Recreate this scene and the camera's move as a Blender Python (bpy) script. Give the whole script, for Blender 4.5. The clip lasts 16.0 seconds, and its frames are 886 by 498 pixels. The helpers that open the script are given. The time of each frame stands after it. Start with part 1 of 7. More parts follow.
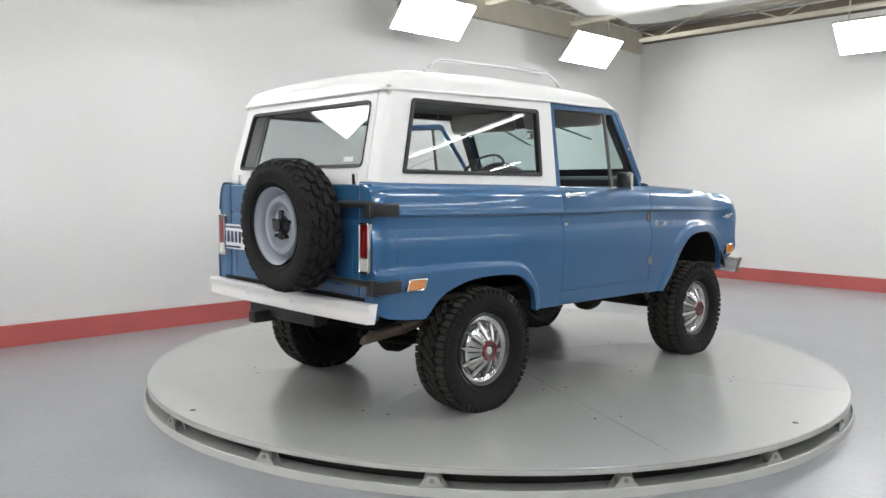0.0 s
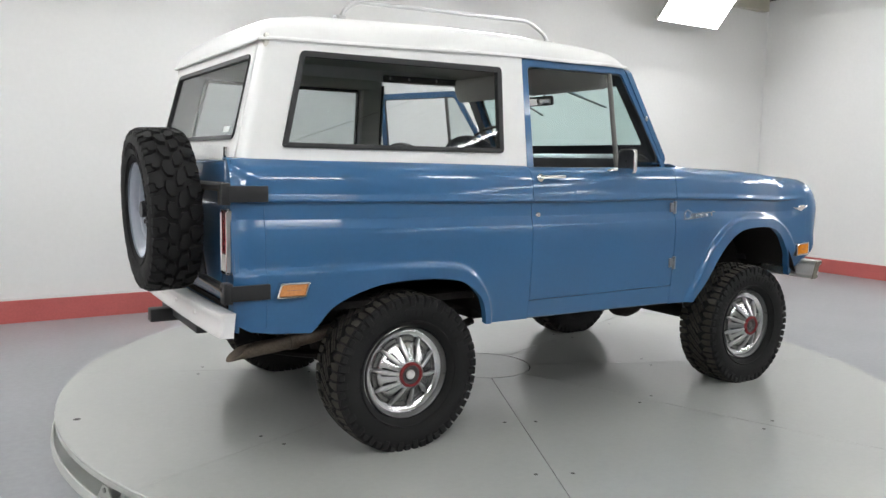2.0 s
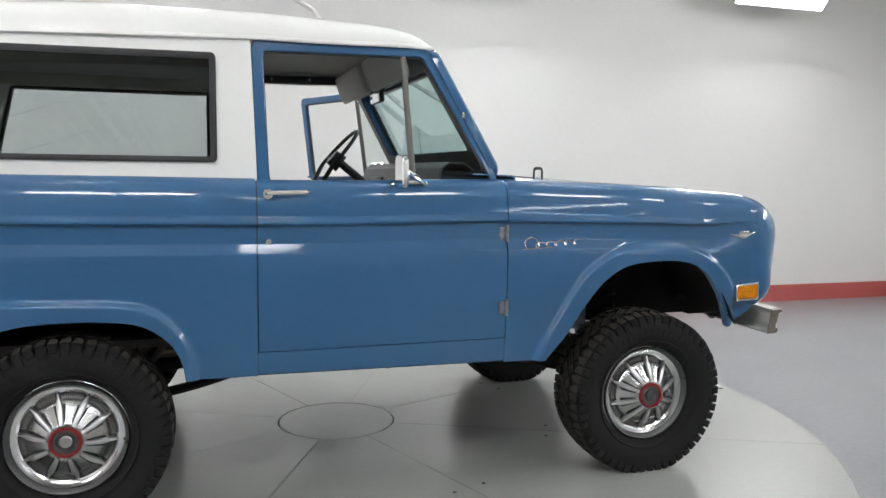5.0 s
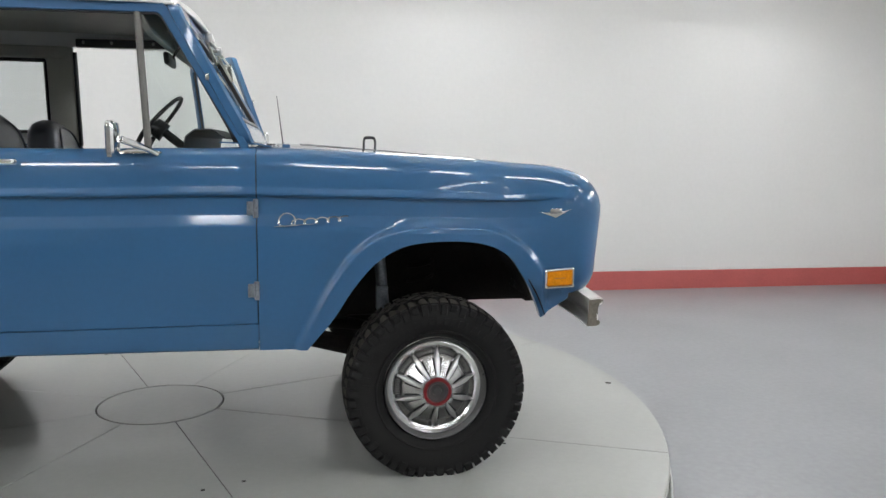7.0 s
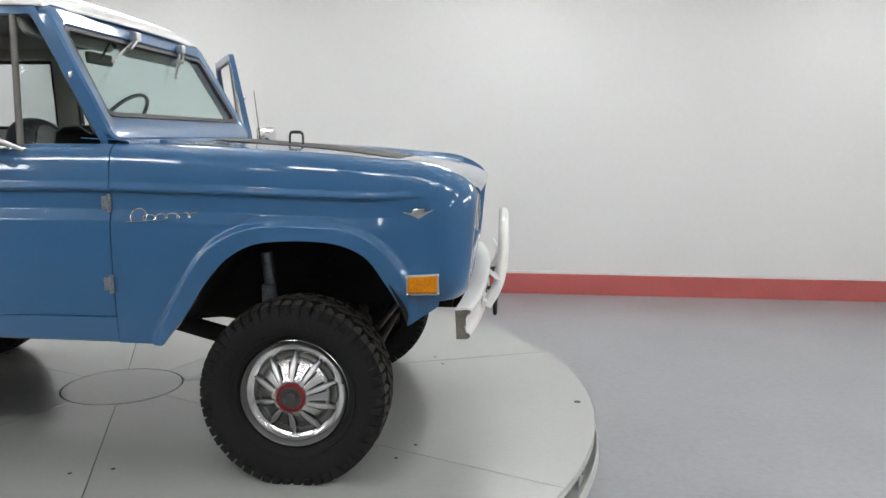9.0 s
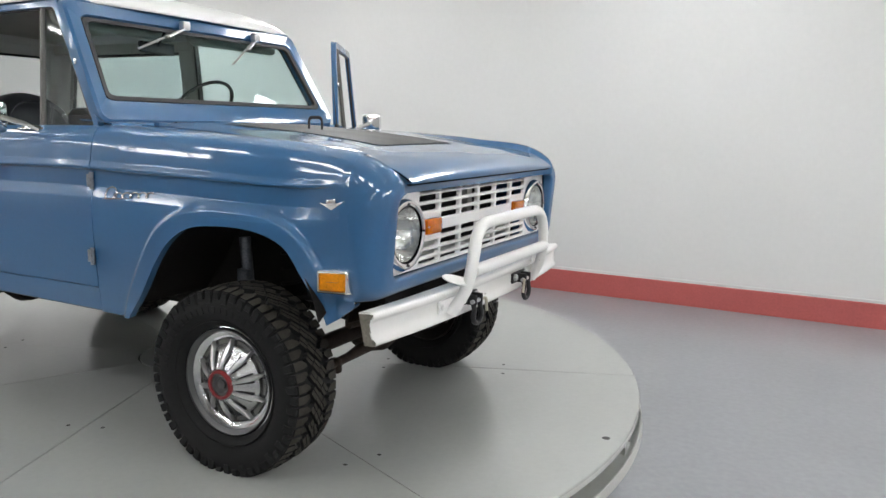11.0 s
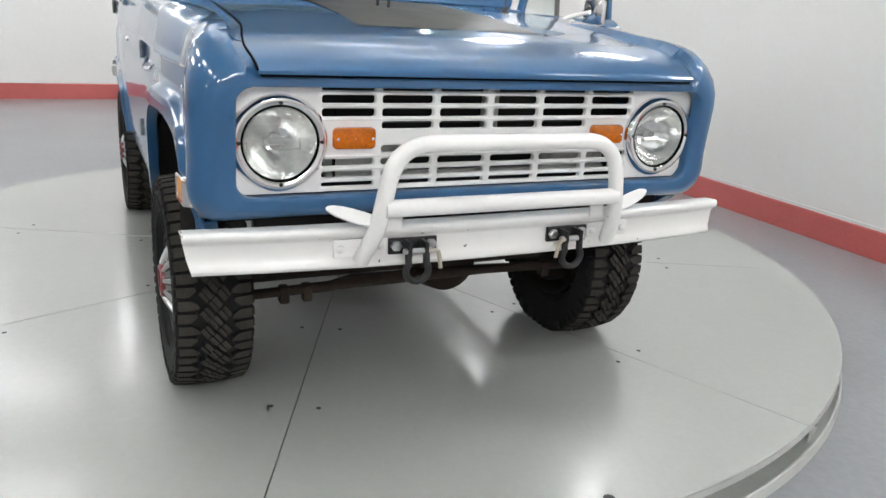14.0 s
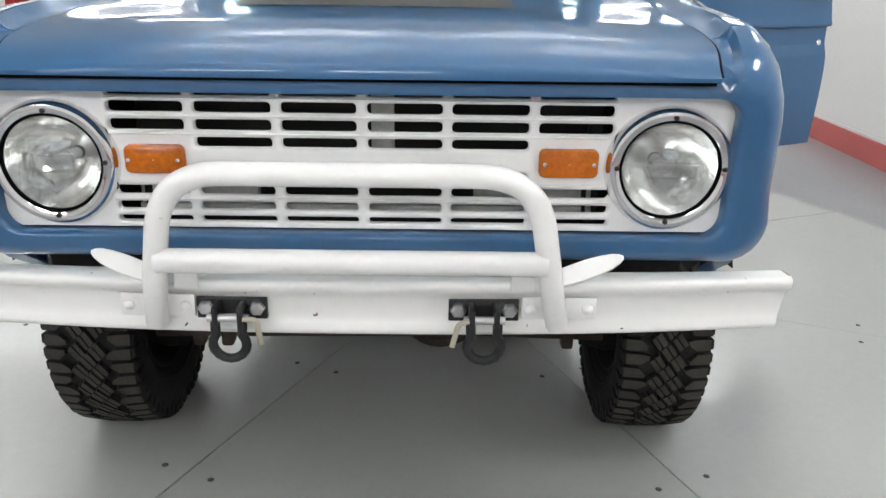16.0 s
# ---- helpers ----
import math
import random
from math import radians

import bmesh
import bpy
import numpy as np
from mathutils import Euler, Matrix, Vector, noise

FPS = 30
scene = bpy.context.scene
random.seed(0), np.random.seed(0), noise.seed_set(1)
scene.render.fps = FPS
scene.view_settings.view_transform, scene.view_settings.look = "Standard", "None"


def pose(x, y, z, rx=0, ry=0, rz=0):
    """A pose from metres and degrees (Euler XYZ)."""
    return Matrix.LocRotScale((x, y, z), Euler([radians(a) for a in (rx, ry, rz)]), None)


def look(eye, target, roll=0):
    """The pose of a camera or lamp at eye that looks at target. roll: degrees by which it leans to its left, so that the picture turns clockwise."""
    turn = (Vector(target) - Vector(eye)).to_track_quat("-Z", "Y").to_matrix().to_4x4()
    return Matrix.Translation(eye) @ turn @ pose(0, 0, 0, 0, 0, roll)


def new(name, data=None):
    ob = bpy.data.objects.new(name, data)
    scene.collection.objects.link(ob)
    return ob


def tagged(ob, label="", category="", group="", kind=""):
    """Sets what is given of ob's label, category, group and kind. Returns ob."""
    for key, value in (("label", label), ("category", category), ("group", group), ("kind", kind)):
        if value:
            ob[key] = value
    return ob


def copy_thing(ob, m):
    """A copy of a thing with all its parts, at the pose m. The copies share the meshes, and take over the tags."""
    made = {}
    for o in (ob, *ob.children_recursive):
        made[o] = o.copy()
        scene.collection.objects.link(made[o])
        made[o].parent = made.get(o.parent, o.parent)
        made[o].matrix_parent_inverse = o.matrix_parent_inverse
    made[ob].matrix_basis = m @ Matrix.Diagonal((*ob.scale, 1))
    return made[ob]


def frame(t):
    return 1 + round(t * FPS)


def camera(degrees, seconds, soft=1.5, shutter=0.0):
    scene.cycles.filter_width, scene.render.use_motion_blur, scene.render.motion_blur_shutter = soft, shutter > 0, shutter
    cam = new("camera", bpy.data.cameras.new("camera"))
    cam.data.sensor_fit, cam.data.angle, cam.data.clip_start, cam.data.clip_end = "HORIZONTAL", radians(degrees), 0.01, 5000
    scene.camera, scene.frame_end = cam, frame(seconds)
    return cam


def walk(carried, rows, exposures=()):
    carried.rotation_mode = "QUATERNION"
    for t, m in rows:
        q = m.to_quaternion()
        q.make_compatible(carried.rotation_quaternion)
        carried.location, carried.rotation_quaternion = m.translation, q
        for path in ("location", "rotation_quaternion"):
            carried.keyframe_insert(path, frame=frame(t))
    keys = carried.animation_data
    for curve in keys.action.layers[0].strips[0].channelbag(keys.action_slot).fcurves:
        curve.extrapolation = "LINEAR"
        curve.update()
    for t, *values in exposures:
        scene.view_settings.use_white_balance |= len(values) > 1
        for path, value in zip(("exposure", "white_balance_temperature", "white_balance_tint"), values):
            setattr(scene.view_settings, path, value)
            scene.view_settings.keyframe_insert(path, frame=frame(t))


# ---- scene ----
cam = camera(59.50, 16.0)
PATH = [
    (0, (-4.331, -3.818, 1.260), (-2.958, -2.372, 1.103), 0.32),
    (0.5, (-3.966, -3.787, 1.268), (-2.666, -2.278, 1.082), 0.38),
    (1, (-3.587, -3.805, 1.258), (-2.371, -2.229, 1.060), 0.37),
    (1.5, (-3.198, -3.837, 1.286), (-2.072, -2.198, 1.065), 1.00),
    (2, (-2.841, -3.789, 1.289), (-1.785, -2.105, 1.065), 1.11),
    (2.5, (-2.466, -3.804, 1.316), (-1.505, -2.065, 1.086), 0.77),
    (3, (-2.082, -3.832, 1.313), (-1.221, -2.041, 1.088), 0.11),
    (3.5, (-1.717, -3.803, 1.333), (-0.934, -1.979, 1.091), -0.13),
    (3.7, (-1.561, -3.807, 1.304), (-0.805, -1.969, 1.079), -0.47),
    (5.8, (-0.166, -3.783, 1.311), (0.328, -1.855, 1.108), 1.46),
    (6, (-0.020, -3.790, 1.303), (0.449, -1.857, 1.095), 1.34),
    (6.5, (0.312, -3.793, 1.301), (0.735, -1.853, 1.061), 1.16),
    (7, (0.620, -3.774, 1.300), (1.001, -1.829, 1.037), 0.82),
    (7.5, (0.997, -3.793, 1.297), (1.267, -1.831, 1.019), 0.56),
    (8, (1.308, -3.780, 1.297), (1.478, -1.807, 1.013), 0.60),
    (8.5, (1.618, -3.720, 1.308), (1.642, -1.740, 1.024), 0.59),
    (10.8, (3.056, -3.065, 1.343), (2.225, -1.274, 1.030), 0.98),
    (11, (3.152, -2.966, 1.316), (2.249, -1.210, 0.998), 1.22),
    (11.5, (3.369, -2.726, 1.334), (2.309, -1.076, 0.945), 2.01),
    (12, (3.615, -2.438, 1.318), (2.376, -0.930, 0.879), 2.37),
    (12.5, (3.725, -2.124, 1.310), (2.358, -0.749, 0.819), 2.80),
    (13, (3.789, -1.824, 1.329), (2.310, -0.594, 0.784), 2.82),
    (13.5, (3.858, -1.458, 1.312), (2.240, -0.429, 0.743), 3.00),
    (14, (3.819, -1.122, 1.312), (2.106, -0.286, 0.705), 3.64),
    (14.5, (3.739, -0.766, 1.302), (1.940, -0.165, 0.669), 3.52),
    (15, (3.658, -0.408, 1.300), (1.799, -0.065, 0.646), 2.67),
    (15.5, (3.503, -0.116, 1.303), (1.627, 0.050, 0.631), 1.89),
    (16, (3.354, 0.150, 1.321), (1.477, 0.164, 0.631), 0.77),
]
walk(cam, [(t, look(eye, aim, roll)) for t, eye, aim, roll in PATH], exposures=[(0, 0.04), (1.5, 0.06), (3.5, 0.03), (7, -0.08), (11, -0.07), (14, 0.0), (16, -0.04)])

# ---- measures of the place ----
FLOOR = -0.14            # the shop floor; the turntable's top is z = 0
WALL_N = 3.600            # long white wall behind the car
WALL_E = 7.33
WALL_W = -7.1
WALL_S = -13.2
CEIL = 3.98
HUB = (-0.035, 0.180)    # centre of the turntable
RAD = 2.455

# ---- world and light ----
world = bpy.data.worlds.new("world")
scene.world = world
world.use_nodes = True
bg = world.node_tree.nodes["Background"]
bg.inputs["Color"].default_value = (0.9, 0.95, 1.0, 1)
bg.inputs["Strength"].default_value = 0.1
PANEL_POWER = 25.0

# ---- materials ----


def mat(name, color, rough=0.5, metal=0.0, coat=0.0, vary=0.06, scale=6.0, fine=90.0, bump=0.0, spec=0.5, rvary=0.08, coat_rough=0.03):
    m = bpy.data.materials.new(name)
    m.use_nodes = True
    nt = m.node_tree
    b = nt.nodes["Principled BSDF"]
    b.inputs["Metallic"].default_value = metal
    b.inputs["Specular IOR Level"].default_value = spec
    b.inputs["Coat Weight"].default_value = coat
    b.inputs["Coat Roughness"].default_value = coat_rough
    tc = nt.nodes.new("ShaderNodeTexCoord")
    n1 = nt.nodes.new("ShaderNodeTexNoise")
    n1.inputs["Scale"].default_value = scale
    n1.inputs["Detail"].default_value = 2
    n2 = nt.nodes.new("ShaderNodeTexNoise")
    n2.inputs["Scale"].default_value = fine
    n2.inputs["Detail"].default_value = 3
    nt.links.new(tc.outputs["Object"], n1.inputs["Vector"])
    nt.links.new(tc.outputs["Object"], n2.inputs["Vector"])
    add = nt.nodes.new("ShaderNodeMath")
    add.operation = "ADD"
    nt.links.new(n1.outputs["Fac"], add.inputs[0])
    nt.links.new(n2.outputs["Fac"], add.inputs[1])
    ramp = nt.nodes.new("ShaderNodeMapRange")
    ramp.inputs["From Min"].default_value = 0.3
    ramp.inputs["From Max"].default_value = 1.7
    ramp.inputs["To Min"].default_value = 1 - 1.75 * vary
    ramp.inputs["To Max"].default_value = 1 + 1.75 * vary
    nt.links.new(add.outputs[0], ramp.inputs["Value"])
    mul = nt.nodes.new("ShaderNodeVectorMath")
    mul.operation = "SCALE"
    mul.inputs[0].default_value = color[:3]
    nt.links.new(ramp.outputs[0], mul.inputs["Scale"])
    nt.links.new(mul.outputs[0], b.inputs["Base Color"])
    rr = nt.nodes.new("ShaderNodeMapRange")
    rr.inputs["From Min"].default_value = 0.05
    rr.inputs["From Max"].default_value = 0.95
    rr.inputs["To Min"].default_value = max(0.015, rough - min(0.9, 2 * rvary) * rough)
    rr.inputs["To Max"].default_value = min(1.0, rough + min(0.9, 2 * rvary) * rough)
    b.inputs["Roughness"].default_value = rough
    if rvary:
        nt.links.new(n1.outputs["Fac"], rr.inputs["Value"])
        nt.links.new(rr.outputs[0], b.inputs["Roughness"])
    if bump:
        bp = nt.nodes.new("ShaderNodeBump")
        bp.inputs["Strength"].default_value = bump
        bp.inputs["Distance"].default_value = 0.004
        nt.links.new(n2.outputs["Fac"], bp.inputs["Height"])
        nt.links.new(bp.outputs[0], b.inputs["Normal"])
    return m


def glass_mat(name, tint, gloss_rough=0.0, low=0.03):
    m = bpy.data.materials.new(name)
    m.use_nodes = True
    nt = m.node_tree
    out = nt.nodes["Material Output"]
    nt.nodes.remove(nt.nodes["Principled BSDF"])
    tr = nt.nodes.new("ShaderNodeBsdfTransparent")
    tr.inputs["Color"].default_value = (*tint, 1)
    gl = nt.nodes.new("ShaderNodeBsdfGlossy")
    gl.inputs["Roughness"].default_value = gloss_rough
    lw = nt.nodes.new("ShaderNodeLayerWeight")
    pw = nt.nodes.new("ShaderNodeMath")
    pw.operation = "POWER"
    pw.inputs[1].default_value = 5.0
    nt.links.new(lw.outputs["Facing"], pw.inputs[0])
    fr = nt.nodes.new("ShaderNodeMapRange")
    fr.inputs["To Min"].default_value = low
    fr.inputs["To Max"].default_value = 0.8
    nt.links.new(pw.outputs[0], fr.inputs["Value"])
    mx = nt.nodes.new("ShaderNodeMixShader")
    nt.links.new(fr.outputs[0], mx.inputs[0])
    nt.links.new(tr.outputs[0], mx.inputs[1])
    nt.links.new(gl.outputs[0], mx.inputs[2])
    nt.links.new(mx.outputs[0], out.inputs["Surface"])
    return m


def glow_mat(name, color, power):
    m = bpy.data.materials.new(name)
    m.use_nodes = True
    b = m.node_tree.nodes["Principled BSDF"]
    b.inputs["Base Color"].default_value = (0.8, 0.8, 0.8, 1)
    b.inputs["Emission Color"].default_value = (*color, 1)
    b.inputs["Emission Strength"].default_value = power
    return m


BLUE = mat("blue car paint", (0.0305, 0.111, 0.240), 0.32, 0.0, 1.0, 0.04, 2.5, 60, 0.0, 0.2, 0.0, 0.075)
# old sheet metal is a little wavy
_nt = BLUE.node_tree
_tc, _no, _bp = _nt.nodes.new("ShaderNodeTexCoord"), _nt.nodes.new("ShaderNodeTexNoise"), _nt.nodes.new("ShaderNodeBump")
_no.inputs["Scale"].default_value, _no.inputs["Detail"].default_value = 5.0, 1.0
_bp.inputs["Strength"].default_value, _bp.inputs["Distance"].default_value = 1.0, 0.0013
_nt.links.new(_tc.outputs["Object"], _no.inputs["Vector"])
_nt.links.new(_no.outputs["Fac"], _bp.inputs["Height"])
_nt.links.new(_bp.outputs[0], _nt.nodes["Principled BSDF"].inputs["Normal"])
_nt.links.new(_bp.outputs[0], _nt.nodes["Principled BSDF"].inputs["Coat Normal"])
WHITE_TOP = mat("white hardtop paint", (0.80, 0.80, 0.78), 0.34, 0.0, 0.25, 0.02, 2.0, 40, 0.03)
WHITE = mat("white enamel", (0.84, 0.83, 0.81), 0.3, 0.0, 0.4, 0.02, 9.0, 50, 0.015)
RUBBER = mat("tyre rubber", (0.013, 0.013, 0.013), 0.75, 0.0, 0.0, 0.25, 20, 240, 0.3, 0.22)
TREAD = mat("dusty tread rubber", (0.046, 0.043, 0.036), 0.85, 0.0, 0.0, 0.3, 25, 260, 0.35, 0.2)
BLACK = mat("black paint", (0.012, 0.012, 0.013), 0.45, 0.0, 0.0, 0.2, 12, 160, 0.05)
SEAL = mat("black window seal", (0.016, 0.016, 0.017), 0.55, 0.0, 0.0, 0.15, 20, 150, 0.05)
# for dark joints, and for the shade painted under the hood lip
JOINT_SHADE = mat("dull black joint and gap shade", (0.004, 0.004, 0.004), 0.95, 0.0, 0.0, 0.1, 20, 150, 0.0, 0.05)
UNDER = mat("greasy underbody", (0.013, 0.011, 0.010), 0.8, 0.0, 0.0, 0.5, 9, 90, 0.4, 0.2)
RUSTY = mat("rusty steel", (0.038, 0.026, 0.019), 0.75, 0.3, 0.0, 0.5, 14, 120, 0.5)
PIPE = mat("tarnished exhaust steel", (0.15, 0.12, 0.095), 0.55, 0.8, 0.0, 0.4, 12, 140, 0.2)
CHROME = mat("chrome", (0.80, 0.80, 0.80), 0.07, 1.0, 0.0, 0.03, 8, 60, 0.0, 0.5, 0.5)
BRUSHED = mat("satin aluminium", (0.60, 0.60, 0.60), 0.30, 1.0, 0.0, 0.06, 10, 200, 0.05)
RING_METAL = mat("dulled trim ring metal", (0.60, 0.60, 0.61), 0.18, 1.0, 0.0, 0.08, 10, 120, 0.03)
CAP_METAL = mat("greyed cap metal", (0.46, 0.46, 0.46), 0.25, 1.0, 0.0, 0.1, 12, 160, 0.05)
HINGE = mat("worn hinge paint", (0.22, 0.24, 0.27), 0.35, 0.6, 0.0, 0.4, 30, 120, 0.1)
POST_GREY = mat("weathered grey trim", (0.13, 0.125, 0.115), 0.45, 0.4, 0.0, 0.15, 12, 120, 0.05)
# worn bumper end, coloured darker to carry its shading
SHADED_END = mat("worn grey-beige paint darkened for shade", (0.17, 0.155, 0.125), 0.6, 0.0, 0.0, 0.45, 18, 120, 0.2)
DULL = mat("dull trim", (0.33, 0.33, 0.31), 0.4, 0.6, 0.0, 0.1, 12, 120, 0.05)
RIM_GREY = mat("pale grey wheel paint", (0.31, 0.34, 0.385), 0.35, 0.0, 0.2, 0.06, 10, 90, 0.04)
RED_CAP = mat("red hubcap ring", (0.19, 0.009, 0.012), 0.3, 0.0, 0.4, 0.1, 20, 120, 0.0)
AMBER = mat("amber lens", (0.52, 0.125, 0.003), 0.2, 0.0, 0.3, 0.3, 24, 120, 0.3, 0.35)
RED_LENS = mat("red lens", (0.20, 0.012, 0.012), 0.15, 0.0, 0.6, 0.12, 60, 200, 0.3)
CLEAR_LENS = mat("clear lens", (0.7, 0.7, 0.68), 0.15, 0.0, 0.6, 0.05, 60, 200, 0.3)
VINYL = mat("black seat vinyl", (0.024, 0.026, 0.031), 0.38, 0.0, 0.0, 0.15, 14, 180, 0.25)
LINER = mat("grey headliner", (0.55, 0.535, 0.48), 0.7, 0.0, 0.0, 0.08, 8, 150, 0.2)
VISOR = mat("grey sun visor vinyl", (0.46, 0.45, 0.41), 0.6, 0.0, 0.0, 0.06, 8, 150, 0.15)
MATTE_HOOD = mat("matte black hood panel", (0.046, 0.044, 0.041), 0.50, 0.0, 0.0, 0.2, 6, 110, 0.08, 0.35)
GLASS = glass_mat("clear glass", (0.90, 0.93, 0.92), 0.0, 0.03)
GLASS_GREEN = glass_mat("green tinted windshield glass", (0.80, 0.90, 0.89), 0.0, 0.025)
GLASS_SMOKE = glass_mat("lightly smoked glass", (0.86, 0.88, 0.88), 0.0, 0.035)
LENS_GLASS = glass_mat("headlight glass", (0.95, 0.96, 0.96))
WALL = mat("white wall paint", (0.80, 0.795, 0.78), 0.55, 0.0, 0.0, 0.025, 0.7, 25, 0.06)
BASE_RED = mat("red baseboard paint", (0.50, 0.115, 0.105), 0.4, 0.0, 0.1, 0.12, 2.5, 60, 0.05)
CEIL_MAT = mat("pale deck paint", (0.55, 0.54, 0.47), 0.6, 0.0, 0.0, 0.1, 2.0, 40, 0.1)
STEEL_BEIGE = mat("beige joist paint", (0.50, 0.47, 0.38), 0.5, 0.0, 0.0, 0.12, 6, 60, 0.05)
BROWN = mat("brown beam paint", (0.16, 0.13, 0.10), 0.6, 0.0, 0.0, 0.2, 4, 60, 0.05)
FLOOR_MAT = mat("grey epoxy floor", (0.270, 0.277, 0.290), 0.30, 0.0, 0.0, 0.12, 1.2, 30, 0.0, 0.5, 0.0)
TABLE = mat("pale grey turntable paint", (0.378, 0.387, 0.364), 0.12, 0.0, 0.7, 0.05, 1.6, 40, 0.0, 0.95, 0.0, 0.15)
# each deck plate is polished a little differently
_nt = TABLE.node_tree
_oi = _nt.nodes.new("ShaderNodeObjectInfo")
_mr = _nt.nodes.new("ShaderNodeMapRange")
_mr.inputs["To Min"].default_value, _mr.inputs["To Max"].default_value = 0.30, 0.42
_nt.links.new(_oi.outputs["Random"], _mr.inputs["Value"])
_nt.links.new(_mr.outputs[0], _nt.nodes["Principled BSDF"].inputs["Roughness"])
TABLE_RIM = mat("turntable rim paint", (0.52, 0.53, 0.50), 0.35, 0.0, 0.0, 0.05, 5, 60, 0.04)
GROOVE = mat("dark seam", (0.06, 0.06, 0.055), 0.8)
CLOTH = mat("white parachute cloth", (0.8, 0.8, 0.79), 0.7, 0.0, 0.0, 0.03, 6, 60, 0.1)
# thin cloth lets part of the light through
_nt = CLOTH.node_tree
_tr, _mx = _nt.nodes.new("ShaderNodeBsdfTranslucent"), _nt.nodes.new("ShaderNodeMixShader")
_tr.inputs["Color"].default_value = (0.86, 0.87, 0.87, 1)
_mx.inputs[0].default_value = 0.55
_nt.links.new(_nt.nodes["Principled BSDF"].outputs[0], _mx.inputs[1])
_nt.links.new(_tr.outputs[0], _mx.inputs[2])
_nt.links.new(_mx.outputs[0], _nt.nodes["Material Output"].inputs["Surface"])
RADIATOR = mat("black radiator", (0.015, 0.015, 0.016), 0.5, 0.2, 0.0, 0.3, 20, 300, 0.5)
PALE_METAL = mat("pale primed metal", (0.55, 0.55, 0.52), 0.5, 0.0, 0.0, 0.15, 15, 90, 0.1)
PIN_BRASS = mat("pale brass pin", (0.50, 0.46, 0.36), 0.4, 0.3, 0.0, 0.15, 20, 120, 0.1)
CHIPPED = mat("chipped white enamel", (0.84, 0.83, 0.80), 0.3, 0.0, 0.4, 0.02, 7.0, 40, 0.015)
# a few rust specks where the enamel has gone
_nt = CHIPPED.node_tree
_p = _nt.nodes["Principled BSDF"]
_tc, _no, _mr, _mx = (_nt.nodes.new("ShaderNode" + k) for k in ("TexCoord", "TexNoise", "MapRange", "MixRGB"))
_no.inputs["Scale"].default_value, _no.inputs["Detail"].default_value = 42.0, 2.0
_mr.inputs["From Min"].default_value, _mr.inputs["From Max"].default_value = 0.735, 0.765
_mx.inputs[2].default_value = (0.10, 0.055, 0.03, 1)
_nt.links.new(_tc.outputs["Object"], _no.inputs["Vector"])
_nt.links.new(_no.outputs["Fac"], _mr.inputs["Value"])
_nt.links.new(_mr.outputs[0], _mx.inputs[0])
_nt.links.new(_p.inputs["Base Color"].links[0].from_socket, _mx.inputs[1])
_nt.links.new(_mx.outputs[0], _p.inputs["Base Color"])
PLATE = mat("white plate", (0.75, 0.76, 0.78), 0.4)
BARS = mat("dark lettering bars", (0.03, 0.05, 0.12), 0.5)
RED_SHELF = mat("red tool cabinet paint", (0.32, 0.02, 0.02), 0.4, 0.0, 0.2, 0.1, 6, 60, 0.02)
YELLOW = mat("yellow plastic", (0.65, 0.50, 0.03), 0.45, 0.0, 0.0, 0.1, 8, 80, 0.05)
MARKER_AMBER = mat("yellow amber lens", (0.66, 0.23, 0.006), 0.3, 0.0, 0.0, 0.2, 40, 160, 0.3, 0.22)
REFLECT = mat("silvered reflector", (0.92, 0.92, 0.90), 0.16, 1.0, 0.0, 0.06, 30, 40, 0.35)
COMB_DARK = mat("dark grey cap band", (0.11, 0.11, 0.11), 0.4, 0.6, 0.0, 0.1, 20, 100, 0.0)
GLOW = glow_mat("lit led diffuser", (0.972, 0.985, 1.012), PANEL_POWER)

# ---- mesh helpers ----


def finish(bm, angle=32.0):
    lim = radians(angle)
    for f in bm.faces:
        f.smooth = True
    for e in bm.edges:
        if len(e.link_faces) == 2:
            e.smooth = e.calc_face_angle(0.0) < lim


def part(name, bm, material, parent=None, label="", angle=32.0, thick=0.0, bevel=0.0, matrix=None):
    bmesh.ops.remove_doubles(bm, verts=bm.verts, dist=1e-5)
    finish(bm, angle)
    me = bpy.data.meshes.new(name)
    bm.to_mesh(me)
    bm.free()
    me.materials.append(material)
    ob = new(name, me)
    if parent is not None:
        ob.parent = parent
    if matrix is not None:
        ob.matrix_basis = matrix
    if thick:
        s = ob.modifiers.new("solid", "SOLIDIFY")
        s.thickness, s.offset = thick, -1.0
    if bevel:
        b = ob.modifiers.new("bevel", "BEVEL")
        b.width, b.segments, b.limit_method, b.angle_limit = bevel, 2, "ANGLE", radians(40)
    if label:
        ob["label"] = label
    return ob


def twin(ob, name, parent, matrix, label=""):
    """Another object on the same mesh."""
    o = new(name, ob.data)
    o.parent = parent
    o.matrix_basis = matrix
    if label or "label" in ob:
        o["label"] = label or ob["label"]
    return o


def add_box(bm, c, s, m=None, bev=0.0, seg=2):
    geo = bmesh.ops.create_cube(bm, size=1.0)
    vs = geo["verts"]
    for v in vs:
        v.co = Vector((v.co.x * s[0], v.co.y * s[1], v.co.z * s[2]))
    if bev:
        es = list({e for v in vs for e in v.link_edges})
        r = bmesh.ops.bevel(bm, geom=es, offset=bev, segments=seg, affect="EDGES", profile=0.5)
        vs = list({v for f in r["faces"] for v in f.verts} | {v for v in vs if v.is_valid})
    for v in vs:
        p = v.co.copy()
        if m is not None:
            p = m @ p
        v.co = p + Vector(c)
    return vs


